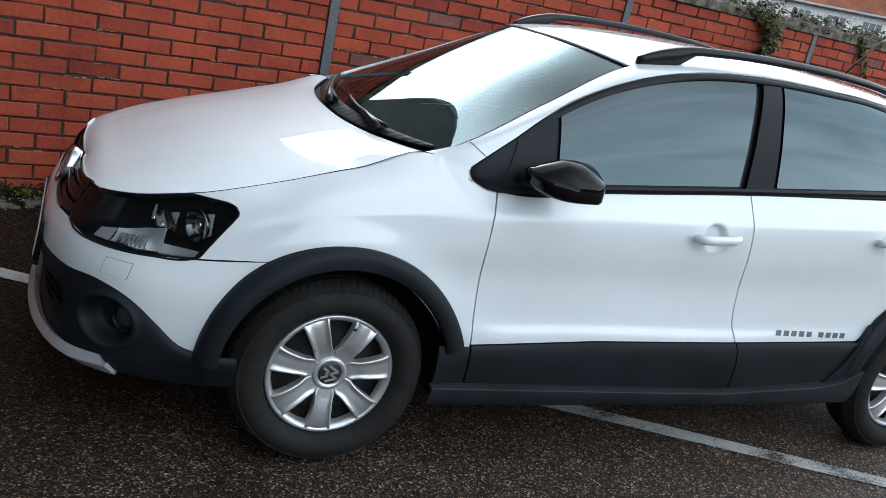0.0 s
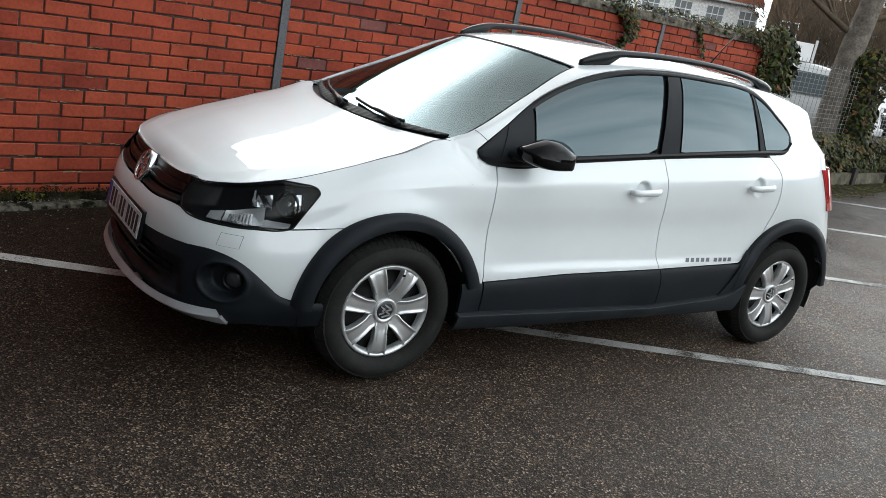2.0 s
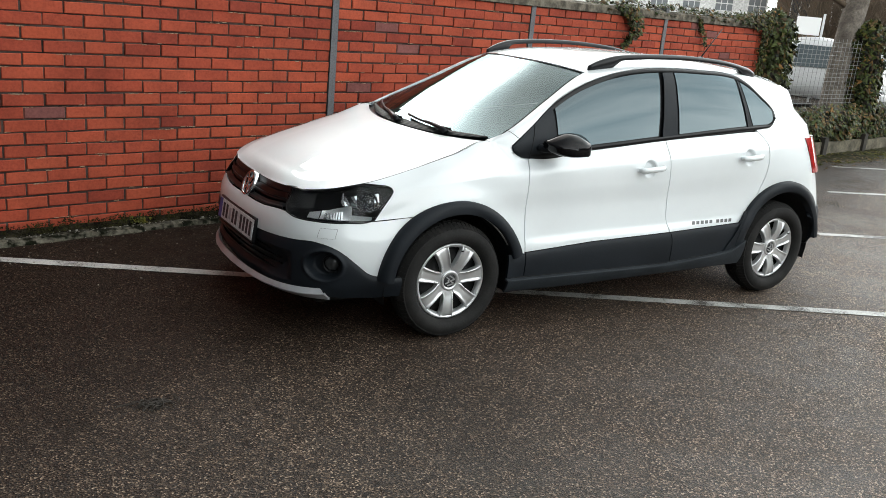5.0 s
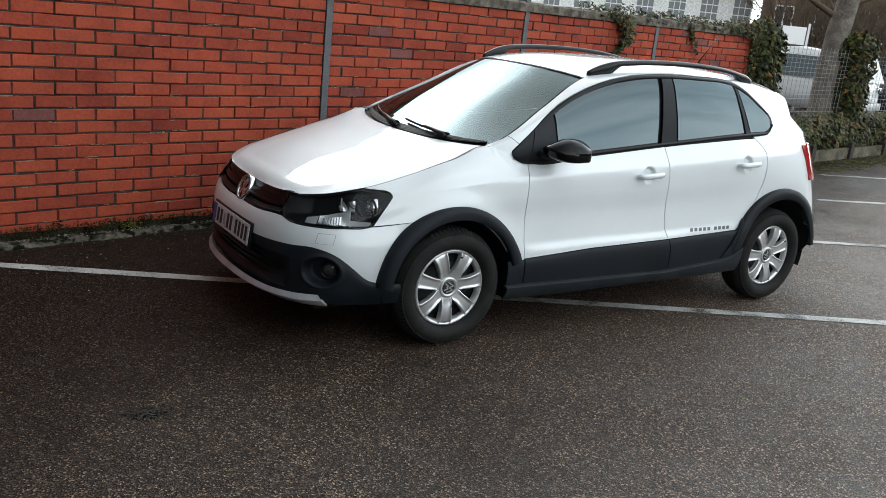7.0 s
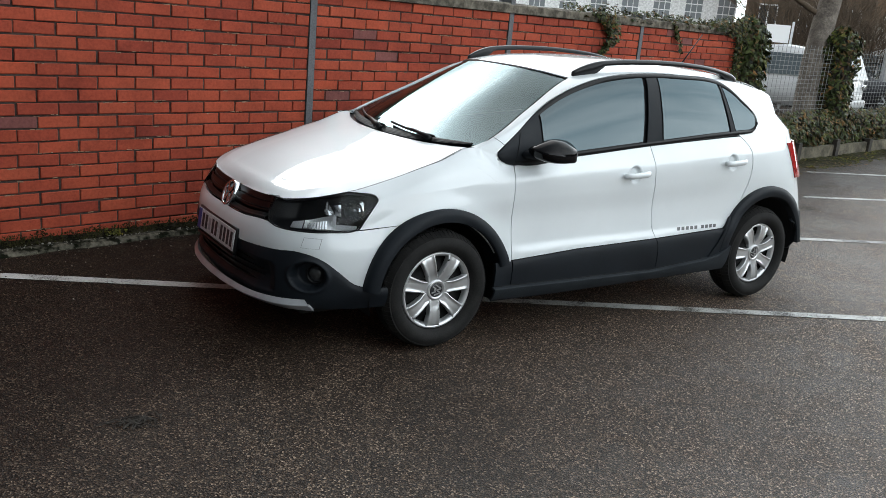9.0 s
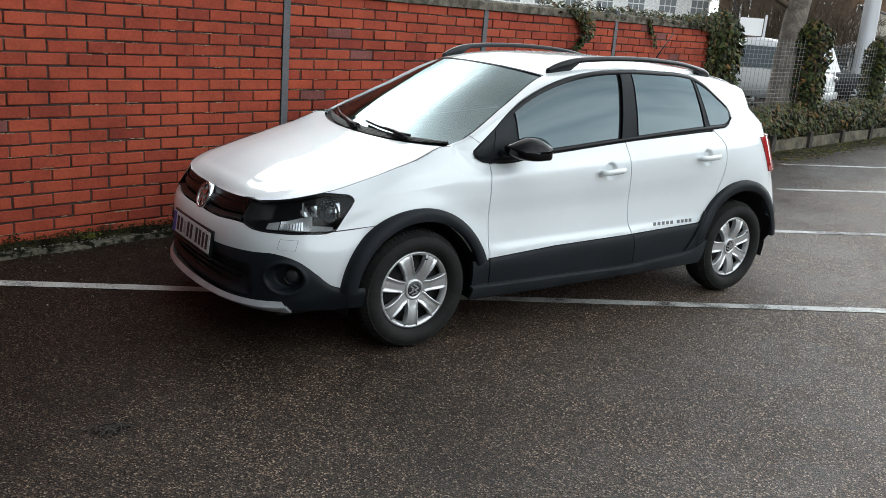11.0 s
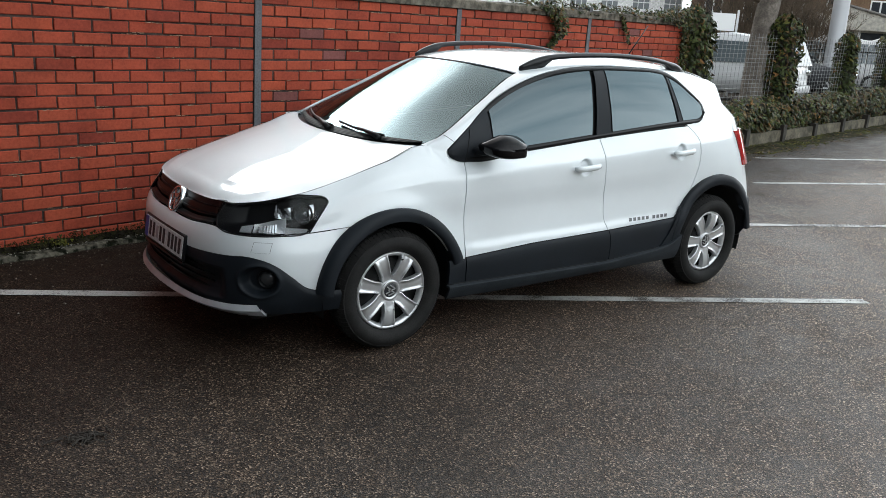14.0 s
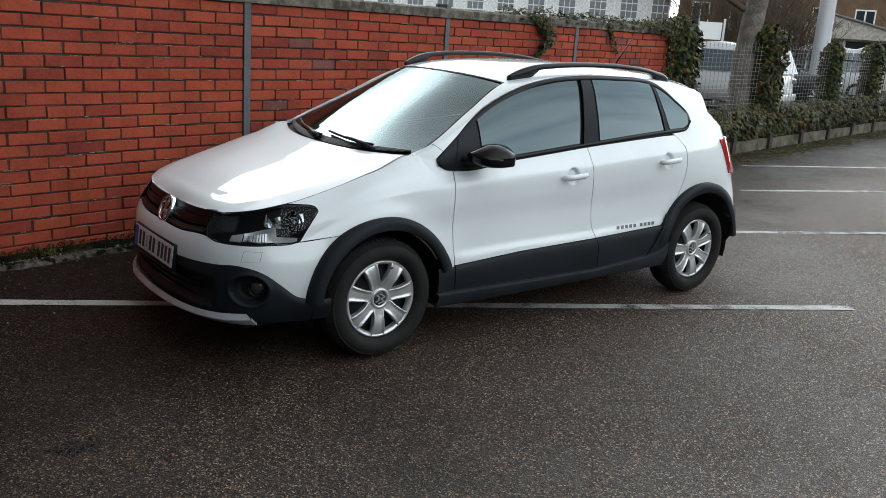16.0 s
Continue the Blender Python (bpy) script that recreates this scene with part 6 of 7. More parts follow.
# wipers
for u0, u1, t0, t1, piv in ((-0.80, -0.04, 0.045, 0.085, -0.02), (-0.02, 0.62, 0.040, 0.100, 0.30)):
    b = bmesh.new()
    up = Vector((-0.45, 0, 0.89))
    tube(b, [screen(u0 + (u1 - u0) * k, t0 + (t1 - t0) * (1 - k)) + up * 0.016 for k in steps(0, 1, 12)], 0.0075, 6)
    w = part("wiper", b, TRIM_BLACK, car, "black windscreen wiper")
    b = bmesh.new()
    p0, p1 = screen(u1, t0) + up * 0.010 + Vector((-0.03, 0, -0.008)), screen((u0 + u1) / 2, (t0 + t1) / 2) + up * 0.022
    tube(b, [p0, p0.lerp(p1, 0.25) + up * 0.008, p0.lerp(p1, 0.7) + up * 0.006, p1], [0.016, 0.013, 0.009, 0.006], 8)
    part("wiper_arm", b, TRIM_BLACK, w)


# ---------------- wheels
def tyre_bm():
    b = bmesh.new()
    prof = [(0.198, 0.050), (0.203, 0.066), (0.212, 0.080), (0.226, 0.0885), (0.242, 0.0915), (0.258, 0.0885), (0.272, 0.0805), (0.283, 0.069), (0.290, 0.055), (0.2945, 0.036), (0.2955, 0.015), (0.2955, -0.02), (0.2945, -0.05), (0.286, -0.074), (0.27, -0.088), (0.24, -0.092), (0.20, -0.06)]
    lathe(b, prof, 96)
    return b


def tread_bm():
    b = bmesh.new()
    lugs = 74
    for k in range(lugs):                      # tread blocks over the shoulder
        m = Matrix.Rotation(2 * math.pi * k / lugs, 4, "Z")
        for h0, h1, r0, sk in ((0.040, 0.078, 0.286, 0.0), (0.006, 0.034, 0.2945, 0.004), (-0.030, 0.000, 0.2945, -0.004), (-0.078, -0.038, 0.286, 0.0)):
            w = 0.0100
            ra, rb = (0.2985, 0.2800) if h1 > 0.07 else ((0.2800, 0.2985) if h0 < -0.07 else (0.3000, 0.3000))
            v = [b.verts.new(m @ Vector(q)) for q in ((r0, -w + sk, h0), (r0, w + sk, h0), (r0 - (0.014 if h1 > 0.07 else 0), w - sk, h1), (r0 - (0.014 if h1 > 0.07 else 0), -w - sk, h1), (ra, -w + sk, h0), (ra, w + sk, h0), (rb, w - sk, h1), (rb, -w - sk, h1))]
            for q in ((4, 5, 6, 7), (0, 1, 5, 4), (1, 2, 6, 5), (2, 3, 7, 6), (3, 0, 4, 7)):
                b.faces.new([v[i] for i in q])
    bmesh.ops.recalc_face_normals(b, faces=b.faces[:])
    return b


cover_half = linear([0.0, 0.062, 0.074, 0.083, 0.098, 0.13, 0.165, 0.182, 0.19], [0.449, 0.449, 0.43, 0.36, 0.292, 0.245, 0.222, 0.222, 0.235])


cover_top = spline([0.03, 0.055, 0.075, 0.11, 0.15, 0.175, 0.19], [0.046, 0.048, 0.054, 0.064, 0.067, 0.064, 0.058])


def spoke_bm():
    """One broad spoke that spreads into the hub, with a raised edge along both sides."""
    b = bmesh.new()
    across = [(-1, -0.030), (-1, -0.004), (-0.97, 0.0), (-0.84, 0.0015), (-0.78, 0.0005), (-0.72, -0.0035), (-0.3, -0.003), (0, -0.0025), (0.3, -0.003), (0.72, -0.0035), (0.78, 0.0005), (0.84, 0.0015), (0.97, 0.0), (1, -0.004), (1, -0.030)]
    rows = []
    for r in (0.034, 0.05, 0.062, 0.068, 0.074, 0.079, 0.084, 0.091, 0.10, 0.115, 0.13, 0.15, 0.165, 0.176, 0.184, 0.190):
        k = (r - 0.034) / 0.156
        half = cover_half(r)
        top = cover_top(r)
        ease = min(1.0, max(0.0, (r - 0.062) / 0.02))
        rows.append([b.verts.new((r * math.cos(a * half), r * math.sin(a * half), top + h * (ease if abs(a) < 1 else max(ease, 0.3)))) for a, h in across])
    for r0, r1 in zip(rows, rows[1:]):
        for j in range(len(across) - 1):
            b.faces.new((r0[j], r0[j + 1], r1[j + 1], r1[j]))
    bmesh.ops.recalc_face_normals(b, faces=b.faces[:])
    return b


def wheel(x, y, spin, steer=0.0):
    w = part("wheel", tyre_bm(), RUBBER, car, "steel wheel with silver seven-spoke cover and black tyre", True)
    w.matrix_local = Matrix.Translation((x, y, 0.30)) @ pose(0, 0, 0, 90 if y < 0 else -90, 0, 0) @ pose(0, 0, 0, 0, 0, spin)
    for p in w.data.polygons:
        p.use_smooth = True
    part("tread", tread_bm(), RUBBER, w, "worn tread blocks", False)["kind"] = "stuff"
    b = bmesh.new()
    lathe(b, [(0.0005, 0.020), (0.07, 0.020), (0.09, 0.034), (0.12, 0.030), (0.15, 0.004), (0.19, 0.010), (0.205, 0.050)], 48)
    part("wheel_disc", b, DARK, w, "black steel disc behind the cover")
    b = bmesh.new()
    lathe(b, [(0.172, 0.030), (0.175, 0.047), (0.180, 0.055), (0.188, 0.061), (0.194, 0.061), (0.1975, 0.055), (0.1975, 0.03)], 64)
    part("cover_rim", b, SILVER, w, "silver rim of the wheel cover")
    first = None
    for k in range(7):
        if first is None:
            ob = part("spoke", spoke_bm(), SILVER, w)
            first = ob
        else:
            ob = new("spoke", first.data)
            ob.parent = w
        ob.matrix_local = Matrix.Rotation(2 * math.pi * k / 7, 4, "Z")
    b = bmesh.new()
    lathe(b, [(0.053, 0.040), (0.052, 0.053), (0.048, 0.056), (0.040, 0.056), (0.036, 0.050)], 40)
    part("cover_hub", b, SILVER, w, "silver hub of the wheel cover")
    b = bmesh.new()
    lathe(b, [(0.0005, 0.054), (0.030, 0.053), (0.036, 0.049)], 32)
    part("hub_cap", b, material("grey_hub_cap", (0.028, 0.03, 0.034), 0.35, 0.2) if "grey_hub_cap" not in bpy.data.materials else bpy.data.materials["grey_hub_cap"], w, "grey hub cap")
    part("hub_badge", badge_bars(Matrix.Translation((0, 0, 0.052)) @ pose(0, 0, 0, 0, 0, 20), 0.031, 0.004), SILVER, w, "chrome bars on the hub cap", False)
    b = bmesh.new()
    tube(b, [(0.150, 0.03, 0.05), (0.162, 0.034, 0.075)], 0.004, 8)
    part("valve", b, DARK, w, "black valve")
    return w


for x, spin in ((0, 61), (BASE, 22)):
    wheel(x, -0.735, spin)
    wheel(x, 0.735, spin)

# ---------------- cabin seen through the windscreen
part("dashboard", box_bm((0.30, -0.62, 0.70), (0.74, 0.62, 0.945), 0.05, 4), INTERIOR, car, "dark grey dashboard")
part("instrument_hood", box_bm((0.48, -0.52, 0.90), (0.72, -0.20, 1.000), 0.035, 3), INTERIOR, car, "dark instrument hood")
b = bmesh.new()
sm = Matrix.Translation((0.83, -0.36, 0.93)) @ pose(0, 0, 0, 0, -65, 0)
ring = []
for k in range(32):
    a = 2 * math.pi * k / 32
    ring.append([b.verts.new(sm @ Vector(((0.185 + 0.016 * math.cos(2 * math.pi * j / 8)) * math.cos(a), (0.185 + 0.016 * math.cos(2 * math.pi * j / 8)) * math.sin(a), 0.016 * math.sin(2 * math.pi * j / 8)))) for j in range(8)])
for k in range(32):
    for j in range(8):
        b.faces.new((ring[k][j], ring[(k + 1) % 32][j], ring[(k + 1) % 32][(j + 1) % 8], ring[k][(j + 1) % 8]))
part("steering_wheel", b, INTERIOR, car, "black steering wheel")
for y in (-0.36, 0.36):
    seat = part("seat", box_bm((1.10, y - 0.25, 0.42), (1.62, y + 0.25, 0.60), 0.06, 3), INTERIOR, car, "dark fabric seat")
    b = box_bm((-0.07, -0.24, 0), (0.07, 0.24, 0.62), 0.055, 3)
    back = part("backrest", b, INTERIOR, seat, "")
    back.matrix_local = pose(1.62, y, 0.52, 0, 14, 0)
    b = box_bm((-0.05, -0.13, 0.64), (0.05, 0.13, 0.82), 0.045, 3)
    h = part("headrest", b, INTERIOR, seat, "")
    h.matrix_local = pose(1.62, y, 0.52, 0, 14, 0)
part("rear_bench", box_bm((2.25, -0.6, 0.5), (2.42, 0.6, 1.08), 0.06, 3), INTERIOR, car, "dark rear bench")
part("headlining", panel_bm(lambda u, t: roof(u, t) + Vector((0, 0, -0.03)), steps(-0.97, 0.97, 12), steps(0.02, 0.98, 10), (0, 0, -1), 0.0), mottled("grey_headlining", (0.25, 0.25, 0.24), (0.3, 0.3, 0.29), 3, 0.9, 60), car, "pale grey headlining")
b = box_bm((0.86, -0.12, 1.265), (0.89, 0.12, 1.325), 0.012, 2)
part("inner_mirror", b, TRIM_BLACK, car, "black inner mirror")


# ---------------------------------------------------------------- beyond the fence
def far_car(x, y, turn, mat_, label, length=4.0, height=1.5, tall=0.0, rear=None):
    """A parked car: front towards its local -x."""
    ob = empty("car", label, "car", (x, y, 0), turn, "cars behind the fence")
    L, w = length / 2, 0.84
    top = spline([-L, -L + 0.12, -L + 0.9, -L + 1.15, -L + 1.95, L - 1.0, L - 0.35, L - 0.06, L], [0.62, 0.74, 0.90, 0.96, height - 0.03, height, height - 0.12 + tall, 0.95, 0.62])
    b = bmesh.new()
    rows = []
    for px in steps(-L, L, 40):
        z = top(px)
        belt_z = min(z, 0.92)
        end = min(1, (px + L) / 0.45 + 0.55, (L - px) / 0.35 + 0.6)
        ww = w * end
        cab = max(0, z - belt_z)
        prof = [(0, z), (ww * (0.72 if cab > 0.2 else 0.8), z - 0.02), (ww * (0.97 - 0.22 * cab), belt_z + cab * 0.55), (ww * 0.98, belt_z - 0.04), (ww, 0.6), (ww * 0.97, 0.26), (0, 0.22)]
        rows.append([b.verts.new((px, -a, c)) for a, c in prof] + [b.verts.new((px, a, c)) for a, c in prof[-2:0:-1]])
    for r0, r1 in zip(rows, rows[1:]):
        for j in range(len(r0)):
            b.faces.new((r0[j], r0[(j + 1) % len(r0)], r1[(j + 1) % len(r0)], r1[j]))
    b.faces.new(rows[0][::-1])
    b.faces.new(rows[-1])
    bmesh.ops.recalc_face_normals(b, faces=b.faces[:])
    part("body", b, mat_, ob)
    for sg in (-1, 1):
        for x0, x1 in ((-L + 1.45, -L + 2.15), (-L + 2.22, L - 1.0), (L - 0.95, L - 0.55)):
            g = bmesh.new()
            a0 = 0.35 if x0 < -L + 1.5 else 0.0
            q = [(x0, 0.96), (x1, 0.98), (x1 - (0.0 if x1 < L - 0.6 else 0.15), height - 0.13), (x0 + a0, height - 0.13)]
            g.faces.new([g.verts.new((px, sg * (w * (0.985 - 0.22 * (pz - 0.92)) + 0.012), pz)) for px, pz in q])
            part("side_window", g, CAR_PANE, ob, "dark glass", False)
        for px in (-L + 0.78, L - 0.72):
            t = bmesh.new()
            lathe(t, [(0.20, -0.09), (0.30, -0.08), (0.315, -0.04), (0.315, 0.05), (0.30, 0.09), (0.21, 0.092)], 24, Matrix.Translation((px, sg * 0.76, 0.315)) @ pose(0, 0, 0, -90 * sg, 0, 0))
            wl_ = part("wheel", t, RUBBER, ob, "black tyre with silver rim")
            r = bmesh.new()
            for k in range(7):
                add_box(r, (0.03, -0.022, 0.075), (0.21, 0.022, 0.10), Matrix.Translation((px, sg * 0.76, 0.315)) @ pose(0, 0, 0, -90 * sg, 0, 0) @ Matrix.Rotation(k * 2 * math.pi / 7, 4, "Z"))
            part("rim", r, SILVER, wl_, "silver spoked rim", False)
        for px, col, z in ((-L + 0.10, DIM_CHROME, 0.68), (L - 0.10, rear or RED_LENS, 0.82)):
            l = box_bm((px - 0.10, sg * 0.56 - 0.14, z - 0.07), (px + 0.10, sg * 0.56 + 0.14, z + 0.07), 0.02)
            part("lamp", l, col, ob, "car lamp")
        m = box_bm((-L + 1.40, sg * 0.92 - 0.09, 0.96), (-L + 1.55, sg * 0.92 + 0.09, 1.09), 0.03)
        part("door_mirror", m, mat_, ob)
    s = bmesh.new()
    s.faces.new([s.verts.new(p) for p in ((-L + 1.10, -0.62, 0.985), (-L + 1.10, 0.62, 0.985), (-L + 1.86, 0.52, height - 0.06), (-L + 1.86, -0.52, height - 0.06))])
    for v in s.verts:
        v.co += Vector((-0.03, 0, 0.03))
    part("windscreen", s, CAR_PANE, ob, "dark windscreen", False)
    r = bmesh.new()
    r.faces.new([r.verts.new(p) for p in ((L + 0.03, -0.60, 1.0), (L + 0.03, 0.60, 1.0), (L - 0.22, 0.54, height - 0.10 + tall), (L - 0.22, -0.54, height - 0.10 + tall))])
    part("rear_window", r, PANE_DARK, ob, "dark rear window", False)
    part("bumper", box_bm((L - 0.10, -0.66, 0.34), (L + 0.05, 0.66, 0.52), 0.03), mat_, ob)
    part("plate_face", box_bm((L + 0.03, -0.26, 0.54), (L + 0.06, 0.26, 0.65), 0.005), SIGN_WHITE, ob, "white plate face")
    part("bumper", box_bm((-L - 0.03, -0.66, 0.30), (-L + 0.12, 0.66, 0.46), 0.03), TRIM_BLACK, ob)
    return ob


far_car(16.9, 9.8, -76, FAR_SILVER, "silver estate car parked behind the wire fence", 4.2, 1.60, 0.05, DIM_CHROME)
far_car(21.1, 10.8, 143, FAR_BLACK, "black hatchback parked behind the wire fence", 4.1, 1.50)
far_car(26.6, 12.6, -62, FAR_WHITE, "white estate car parked behind the wire fence", 4.6, 1.72, 0.05)

# lamp post
b = bmesh.new()
tube(b, [(0, 0, 0), (0, 0, 0.9), (0, 0, 1.0), (0.02, 0.05, 4), (0.06, 0.1, 9)], [0.27, 0.27, 0.245, 0.235, 0.18], 20)
lp = empty("lamp_post", "pale grey steel lamp post behind the fence", "lamp post", (23.9, 10.75, 0))
part("pole", b, material("pale_grey_steel", (0.50, 0.51, 0.53), 0.45, 0.2), lp)

# white sign board on a post
sg_ = empty("sign_board", "blank white sign board on a grey post", "sign", (17.95, 10.6, 0), -54)
part("board", box_bm((-0.30, -0.02, 1.70), (0.29, 0.02, 2.15), 0.004), SIGN_WHITE, sg_, "white board", False)
part("post", box_bm((0.315, -0.03, 0), (0.375, 0.03, 2.25), 0.005), FAR_SILVER, sg_, "grey post", False)


def long_house():
    """White house with rows of paned windows and a tiled roof."""
    ob = empty("house", "long white rendered house with a red tiled roof", "house", (36.5, 43.0, 0), -43.8)
    part("wall", box_bm((-16, 0, 0), (12.4, 9, 4.9)), WHITE_WALL, ob, "white rendered wall", False)
    r = bmesh.new()
    v = [r.verts.new(p) for p in ((-16.4, -0.5, 4.75), (12.8, -0.5, 4.75), (12.8, 4.5, 9.2), (-16.4, 4.5, 9.2), (-16.4, 9.5, 4.75), (12.8, 9.5, 4.75), (-16.4, -0.5, 4.62), (12.8, -0.5, 4.62))]
    for q in ((0, 1, 2, 3), (3, 2, 5, 4), (6, 7, 1, 0), (1, 5, 2), (4, 0, 3)):
        r.faces.new([v[i] for i in q])
    roof_ = part("roof", r, ROOF_TILE, ob, "red tiled roof", False)
    for x in (-9, -4.5, -2.9, 1.5, 5.5, 7.1):
        sk = box_bm((x, -0.06, -0.05), (x + 0.75, 1.1, 0.07), 0.02)
        o = part("skylight", sk, PANE_DARK, roof_, "skylight", False)
        o.matrix_local = pose(0, 1.2, 6.30, 41.7, 0, 0)
    x = -15.2
    while x < 11.5:
        win = part("window", box_bm((x, -0.06, 2.70), (x + 1.25, 0.02, 4.35)), WHITE_WALL, ob, "white framed window", False)
        for i in range(3):
            for j in range(3):
                p = box_bm((x + 0.09 + i * 0.37, -0.075, 2.80 + j * 0.50), (x + 0.09 + i * 0.37 + 0.32, -0.058, 2.80 + j * 0.50 + 0.44))
                part("pane", p, PANE_PALE, win, "", False)
        part("sill", box_bm((x - 0.06, -0.16, 2.62), (x + 1.31, 0.0, 2.69)), ROOF_GREY, win, "", False)
        x += 2.05
    part("gutter", box_bm((-16.4, -0.62, 4.62), (12.8, -0.50, 4.74)), SKID, ob, "grey gutter", False)


long_house()


def garage_row():
    ob = empty("garage", "low cream building with white framed windows", "building", (37.2, 17.4, 0), -61)
    part("wall", box_bm((-1.6, 0, 0), (2.6, 6, 2.2)), CREAM, ob, "cream wall", False)
    part("wall", box_bm((2.6, 0.3, 0), (14, 6, 2.2)), CREAM, ob, "cream wall", False)
    r = bmesh.new()
    v = [r.verts.new(p) for p in ((-2.2, -0.4, 2.5), (2.4, -0.4, 2.5), (-0.9, -0.4, 3.3), (-2.2, 6, 2.5), (2.4, 6, 2.5), (-0.9, 6, 3.3), (-6, -0.4, 2.5), (-6, 6, 2.5))]
    for q in ((0, 1, 2), (2, 1, 4, 5), (0, 2, 5, 3)):
        r.faces.new([v[i] for i in q])
    part("roof", r, CREAM, ob, "cream gable and roof", False)
    vg = bmesh.new()
    tube(vg, [(-0.9, -0.44, 3.33), (2.45, -0.44, 2.52)], 0.06, 6)
    tube(vg, [(-0.9, -0.44, 3.33), (-2.25, -0.44, 2.52)], 0.06, 6)
    part("verge", vg, ROOF_GREY, ob, "dark verge", False)
    part("fascia", box_bm((-2.2, -0.46, 2.18), (14, -0.30, 2.5)), CREAM, ob, "cream fascia", False)
    for x in (-1.3, 0.2, 1.6, 3.2, 5.0, 6.8):
        win = part("window", box_bm((x, -0.05, 0.9), (x + 1.2, 0.03, 2.08)), PANE_DARK, ob, "dark window", False)
        part("window_frame", box_bm((x - 0.14, -0.12, 0.8), (x - 0.02, 0.05, 2.16)), SIGN_WHITE, win, "white post", False)


garage_row()

# brown brick house and lean-to behind the far car park
ob = empty("house", "tall brown brick house with a dark roof", "house", (46, 26, 0), -62)
part("wall", box_bm((-6.2, 0, 0), (16, 9, 9.5)), mottled("brown_brick", (0.14, 0.085, 0.05), (0.22, 0.14, 0.085), 1.5, 0.9, 14, 0.01, 0.6), ob, "brown brick wall", False)
for i in range(9):
    for z in (2.4, 5.6):
        x = -5.4 + i * 2.3
        w = part("window", box_bm((x, -0.05, z), (x + 1.1, 0.04, z + 1.6)), SIGN_WHITE, ob, "white framed window", False)
        for k in (0.08, 0.6):
            part("pane", box_bm((x + k, -0.07, z + 0.08), (x + k + 0.42, -0.04, z + 1.52)), PANE_DARK, w, "", False)
part("roof", box_bm((-6.7, -0.5, 9.5), (16.5, 9.5, 10.0), 0.1), ROOF_GREY, ob, "dark roof", False)

# low white shed behind the wall
ob = empty("shed", "low white flat-roofed shed behind the brick wall", "shed", (24.4, 18.5, 0), -49.7)
part("wall", box_bm((-1.2, 0, 0), (1.3, 2.5, 2.2), 0.01), WHITE_WALL, ob, "white wall", False)
part("roof", box_bm((-1.35, -0.15, 2.2), (1.45, 2.6, 2.32), 0.01), WHITE_WALL, ob, "white roof edge", False)

# iron railings behind the sign
rail = empty("railing", "dark iron railing with spikes", "railing", (22.6, 13.3, 0), -54)
for z in (0.3, 1.35):
    part("bar", box_bm((-3, -0.02, z - 0.02), (7, 0.02, z + 0.02)), DARK, rail, "", False)
first = None
for i in range(72):
    if first is None:
        o = part("upright", box_bm((-0.009, -0.009, 0), (0.009, 0.009, 1.55)), DARK, rail, "", False)
        first = o
    else:
        o = new("upright", first.data)
        o.parent = rail
    o.matrix_local = pose(-3 + i * 0.14, 0, 0)

# plain masses that close the yard, never in view but mirrored in paint and glass
b = bmesh.new()
v = [b.verts.new(p) for p in ((-14, 6.2, 0), (0.28, 6.2, 0), (0.28, 6.2, 7.6), (-14, 6.2, 7.6), (-14, 10.5, 11.2), (0.28, 10.5, 11.2), (-14, 14.8, 7.6), (0.28, 14.8, 7.6), (-14, 14.8, 0), (0.28, 14.8, 0))]
for q in ((0, 1, 2, 3), (3, 2, 5, 4), (4, 5, 7, 6), (6, 7, 9, 8), (1, 9, 7, 5, 2), (0, 3, 4, 6, 8)):
    b.faces.new([v[i] for i in q])
tagged(part("wall_tall_house", b, ROOF_GREY, None, "plain tall grey house behind the brick wall", False), category="house", kind="structure")
# added block out of view, keeps sky light off the left side
tagged(part("wall_shade_block", box_bm((-10.0, -10.0, 0), (-4.0, 0.85, 9.0)), mottled("dark_grey_render", (0.050, 0.052, 0.055), (0.085, 0.088, 0.092), 1.5, 0.9, 14, 0.01, 0.6), None, "plain dark grey block, added unseen to shade the left of the yard", False), category="wall", kind="structure")

# low trees on the far side of the car park, behind the camera, mirrored in the windows
b = bmesh.new()
rows = []
for i in range(141):
    a = radians(178 + i * 1.3)
    r = 62
    h = 14.65 + 0.10 * noise.noise((i * 0.22, 0, 0)) + 0.22 * noise.noise((i * 0.9, 4, 0))
    rows.append([b.verts.new((r * math.cos(a), r * math.sin(a), -0.2)), b.verts.new(((r + 1) * math.cos(a), (r + 1) * math.sin(a), h * 0.7)), b.verts.new(((r + 4) * math.cos(a), (r + 4) * math.sin(a), h)), b.verts.new(((r + 8) * math.cos(a), (r + 8) * math.sin(a), -0.2))])
for r0, r1 in zip(rows, rows[1:]):
    for j in range(3):
        b.faces.new((r0[j], r0[j + 1], r1[j + 1], r1[j]))
tagged(part("backdrop", b, GREEN_FAR, None, "far dark trees across the car park", False), category="trees", kind="structure")


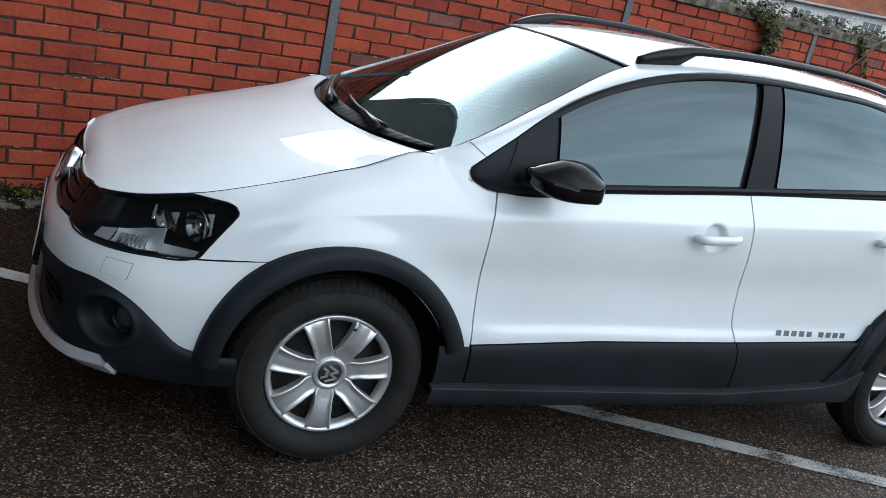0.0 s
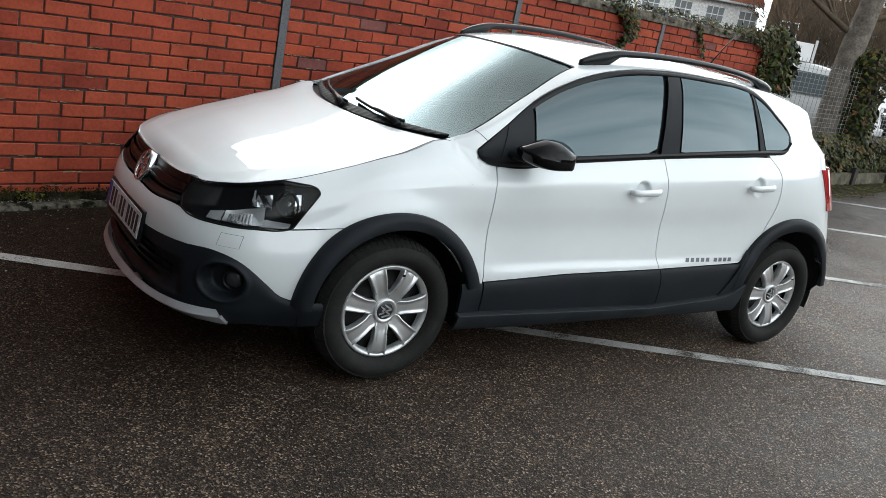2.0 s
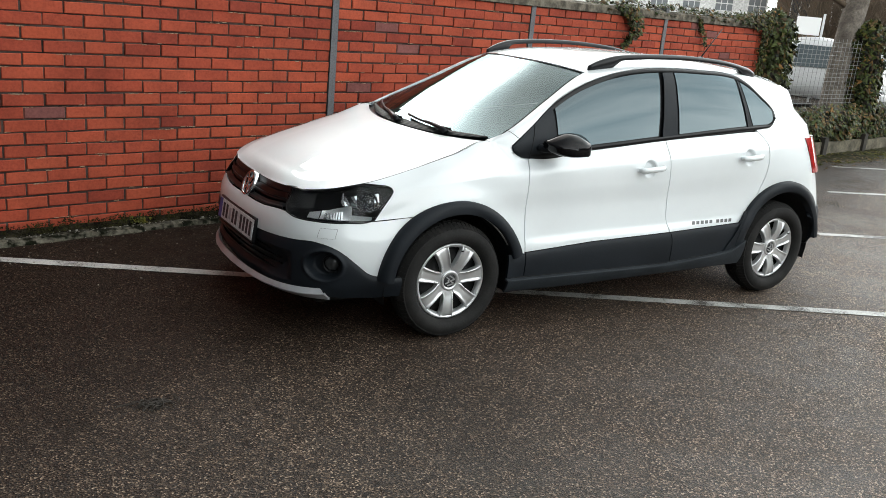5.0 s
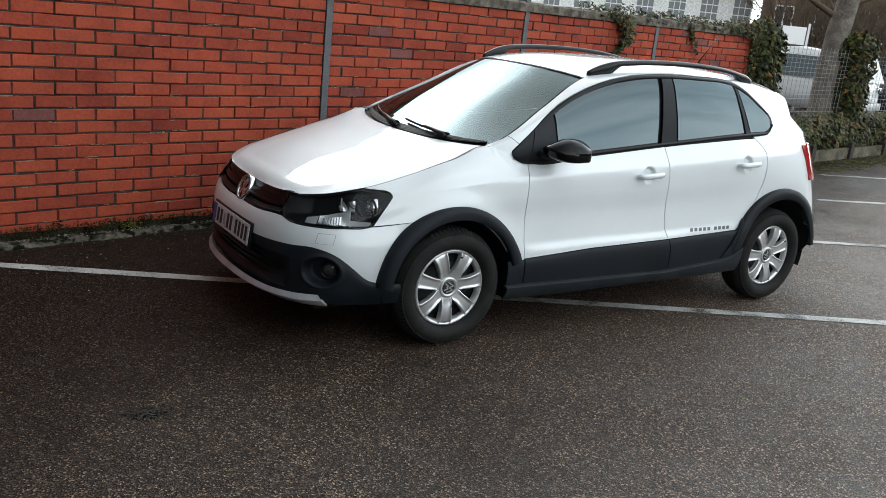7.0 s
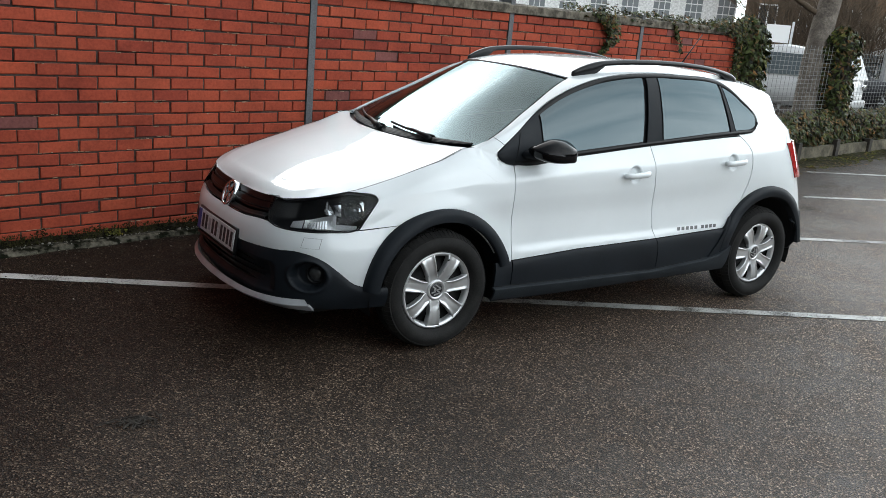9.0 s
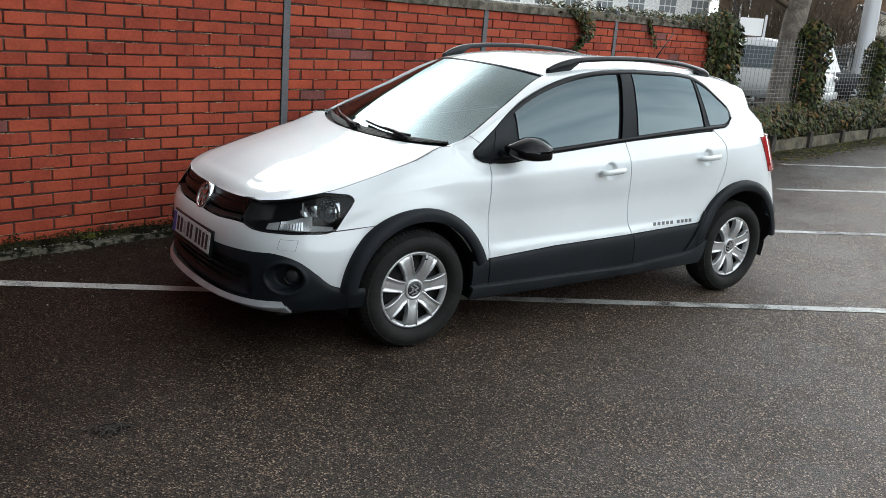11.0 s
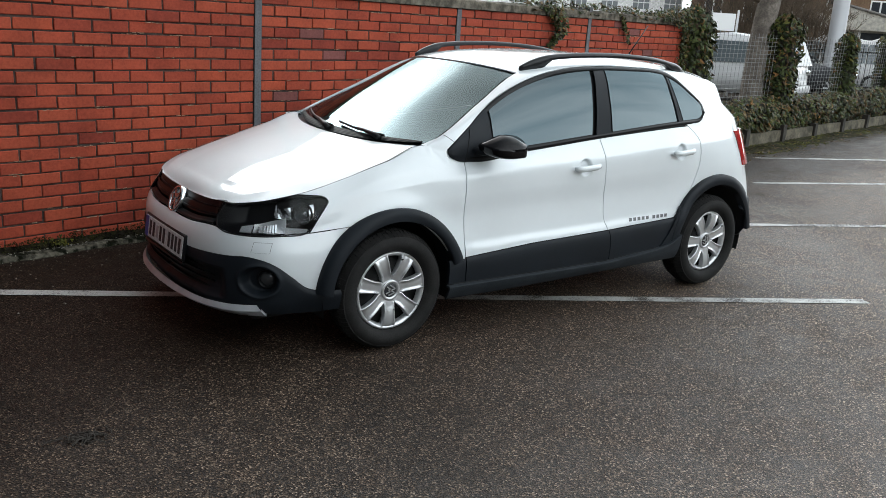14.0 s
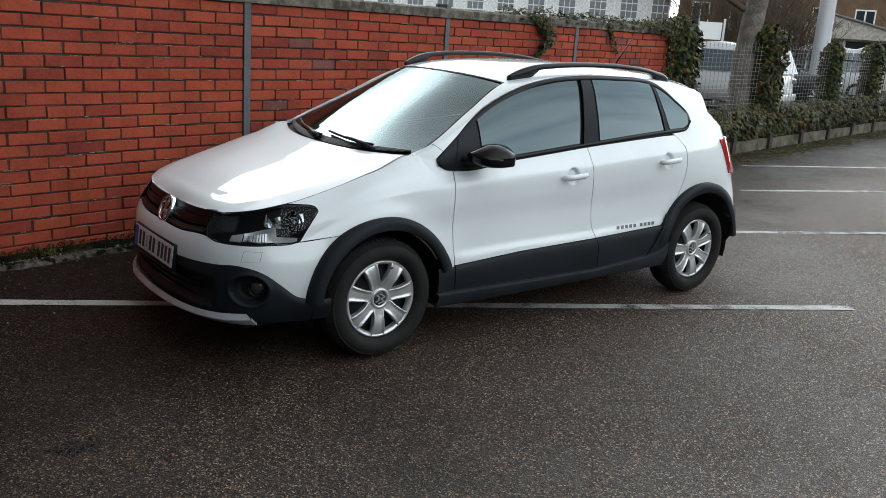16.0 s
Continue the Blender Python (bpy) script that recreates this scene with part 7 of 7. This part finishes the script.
# ---------------------------------------------------------------- bricks
def brick_mesh(w, seed):
    """A brick with worn, uneven front edges."""
    rnd = random.Random(seed)
    h, d, c = COURSE - JOINT, 0.05, 0.0035
    b = bmesh.new()
    j = lambda a: rnd.uniform(-a, a)
    front = [b.verts.new((sx * (w / 2 - c) + j(0.0015), -0.0, sz * (h / 2 - c) + j(0.0012))) for sx, sz in ((-1, -1), (1, -1), (1, 1), (-1, 1))]
    side = [b.verts.new((sx * w / 2 + j(0.001), c, sz * h / 2 + j(0.001))) for sx, sz in ((-1, -1), (1, -1), (1, 1), (-1, 1))]
    back = [b.verts.new((sx * w / 2, d, sz * h / 2)) for sx, sz in ((-1, -1), (1, -1), (1, 1), (-1, 1))]
    b.faces.new(front)
    for k in range(4):
        n = (k + 1) % 4
        b.faces.new((front[n], front[k], side[k], side[n]))
        b.faces.new((side[n], side[k], back[k], back[n]))
    bmesh.ops.recalc_face_normals(b, faces=b.faces[:])
    me = bpy.data.meshes.new("brick")
    b.to_mesh(me)
    b.free()
    me.materials.append(BRICK)
    return me


def lay_bricks():
    rnd = random.Random(77)
    unit = (POSTS[4] - POSTS[3] - 0.058) / 9
    full = [brick_mesh(unit - JOINT, i) for i in range(6)]
    half = [brick_mesh(unit / 2 - JOINT, 20 + i) for i in range(4)]
    verts, faces = [], []
    edges = [-6.58] + list(POSTS[1:]) + [WALL_END + 0.03]
    for a, b in zip(edges, edges[1:]):
        a, b = a + 0.029, b - 0.029
        u = unit if a > POSTS[3] else LEFT_UNIT
        n = math.ceil((b - a) / u)
        for c in range(COURSES):
            z = WALL_Z0 + (c + 0.5) * COURSE
            # laid from the post leftwards, the last brick cut to fit
            off = 0 if (c % 2 == 1) != (a > POSTS[3]) else 0.5
            cells = []
            for i in range(-1, n + 1):
                r = b - u * (i + off)
                lo, hi = max(a, r - u), min(b, r)
                if hi - lo > 0.03:
                    cells.append((lo, (hi - lo) / u))
            for s0, size in cells:
                me = rnd.choice(full if size > 0.75 else half)
                fit = u * size - JOINT
                s = s0 + u * size / 2
                m = pose(s + rnd.uniform(-0.0025, 0.0025), -0.003 + rnd.uniform(-0.004, 0.004), z + rnd.uniform(-0.0025, 0.0025) + 0.006 * noise.noise((s * 0.9, c * 0.25, 3)), rnd.uniform(-0.9, 0.9), rnd.uniform(-0.7, 0.7), rnd.uniform(-0.9, 0.9)) @ Matrix.Diagonal((fit / ((unit if size > 0.75 else unit / 2) - JOINT), 1, 1, 1))
                if -1.75 < s < 1.35 and z > 0.3 or -1.75 < s < 0.2:
                    ob = new("brick", me)
                    ob.parent = WALL
                    ob.matrix_local = m
                else:
                    k = len(verts)
                    verts.extend(tuple(m @ v.co) for v in me.vertices)
                    faces.extend(tuple(k + i for i in p.vertices) for p in me.polygons)
    rest = bpy.data.meshes.new("brickwork")
    rest.from_pydata(verts, [], faces)
    rest.materials.append(BRICK)
    ob = new("brickwork", rest)
    ob.parent = WALL
    tagged(ob, kind="stuff")


lay_bricks()


def lime_chips():
    """Buff mortar squeezed out along some of the joints."""
    rnd = random.Random(88)
    b = bmesh.new()
    for _ in range(360):
        s = rnd.uniform(-3.6, 5.5)
        z = WALL_Z0 + rnd.randint(1, COURSES - 1) * COURSE + rnd.choice((-1, 1)) * 0.0055
        for _ in range(rnd.randint(1, 4)):
            w, h = rnd.uniform(0.003, 0.018), rnd.uniform(0.0008, 0.0024)
            zz = z + rnd.uniform(-0.0015, 0.0015) + 0.006 * noise.noise((s * 0.9, round((z - WALL_Z0) / COURSE) * 0.25, 3))
            add_box(b, (-w, -0.002, -h), (w, 0.004, h), pose(s, -0.004 + rnd.uniform(-0.003, 0.003), zz, rnd.uniform(-30, 30), rnd.uniform(-6, 6), 0))
            s += w * 2 + rnd.uniform(0, 0.01)
    tagged(part("lime_chips", b, LIME, WALL, "", False), kind="stuff")


lime_chips()
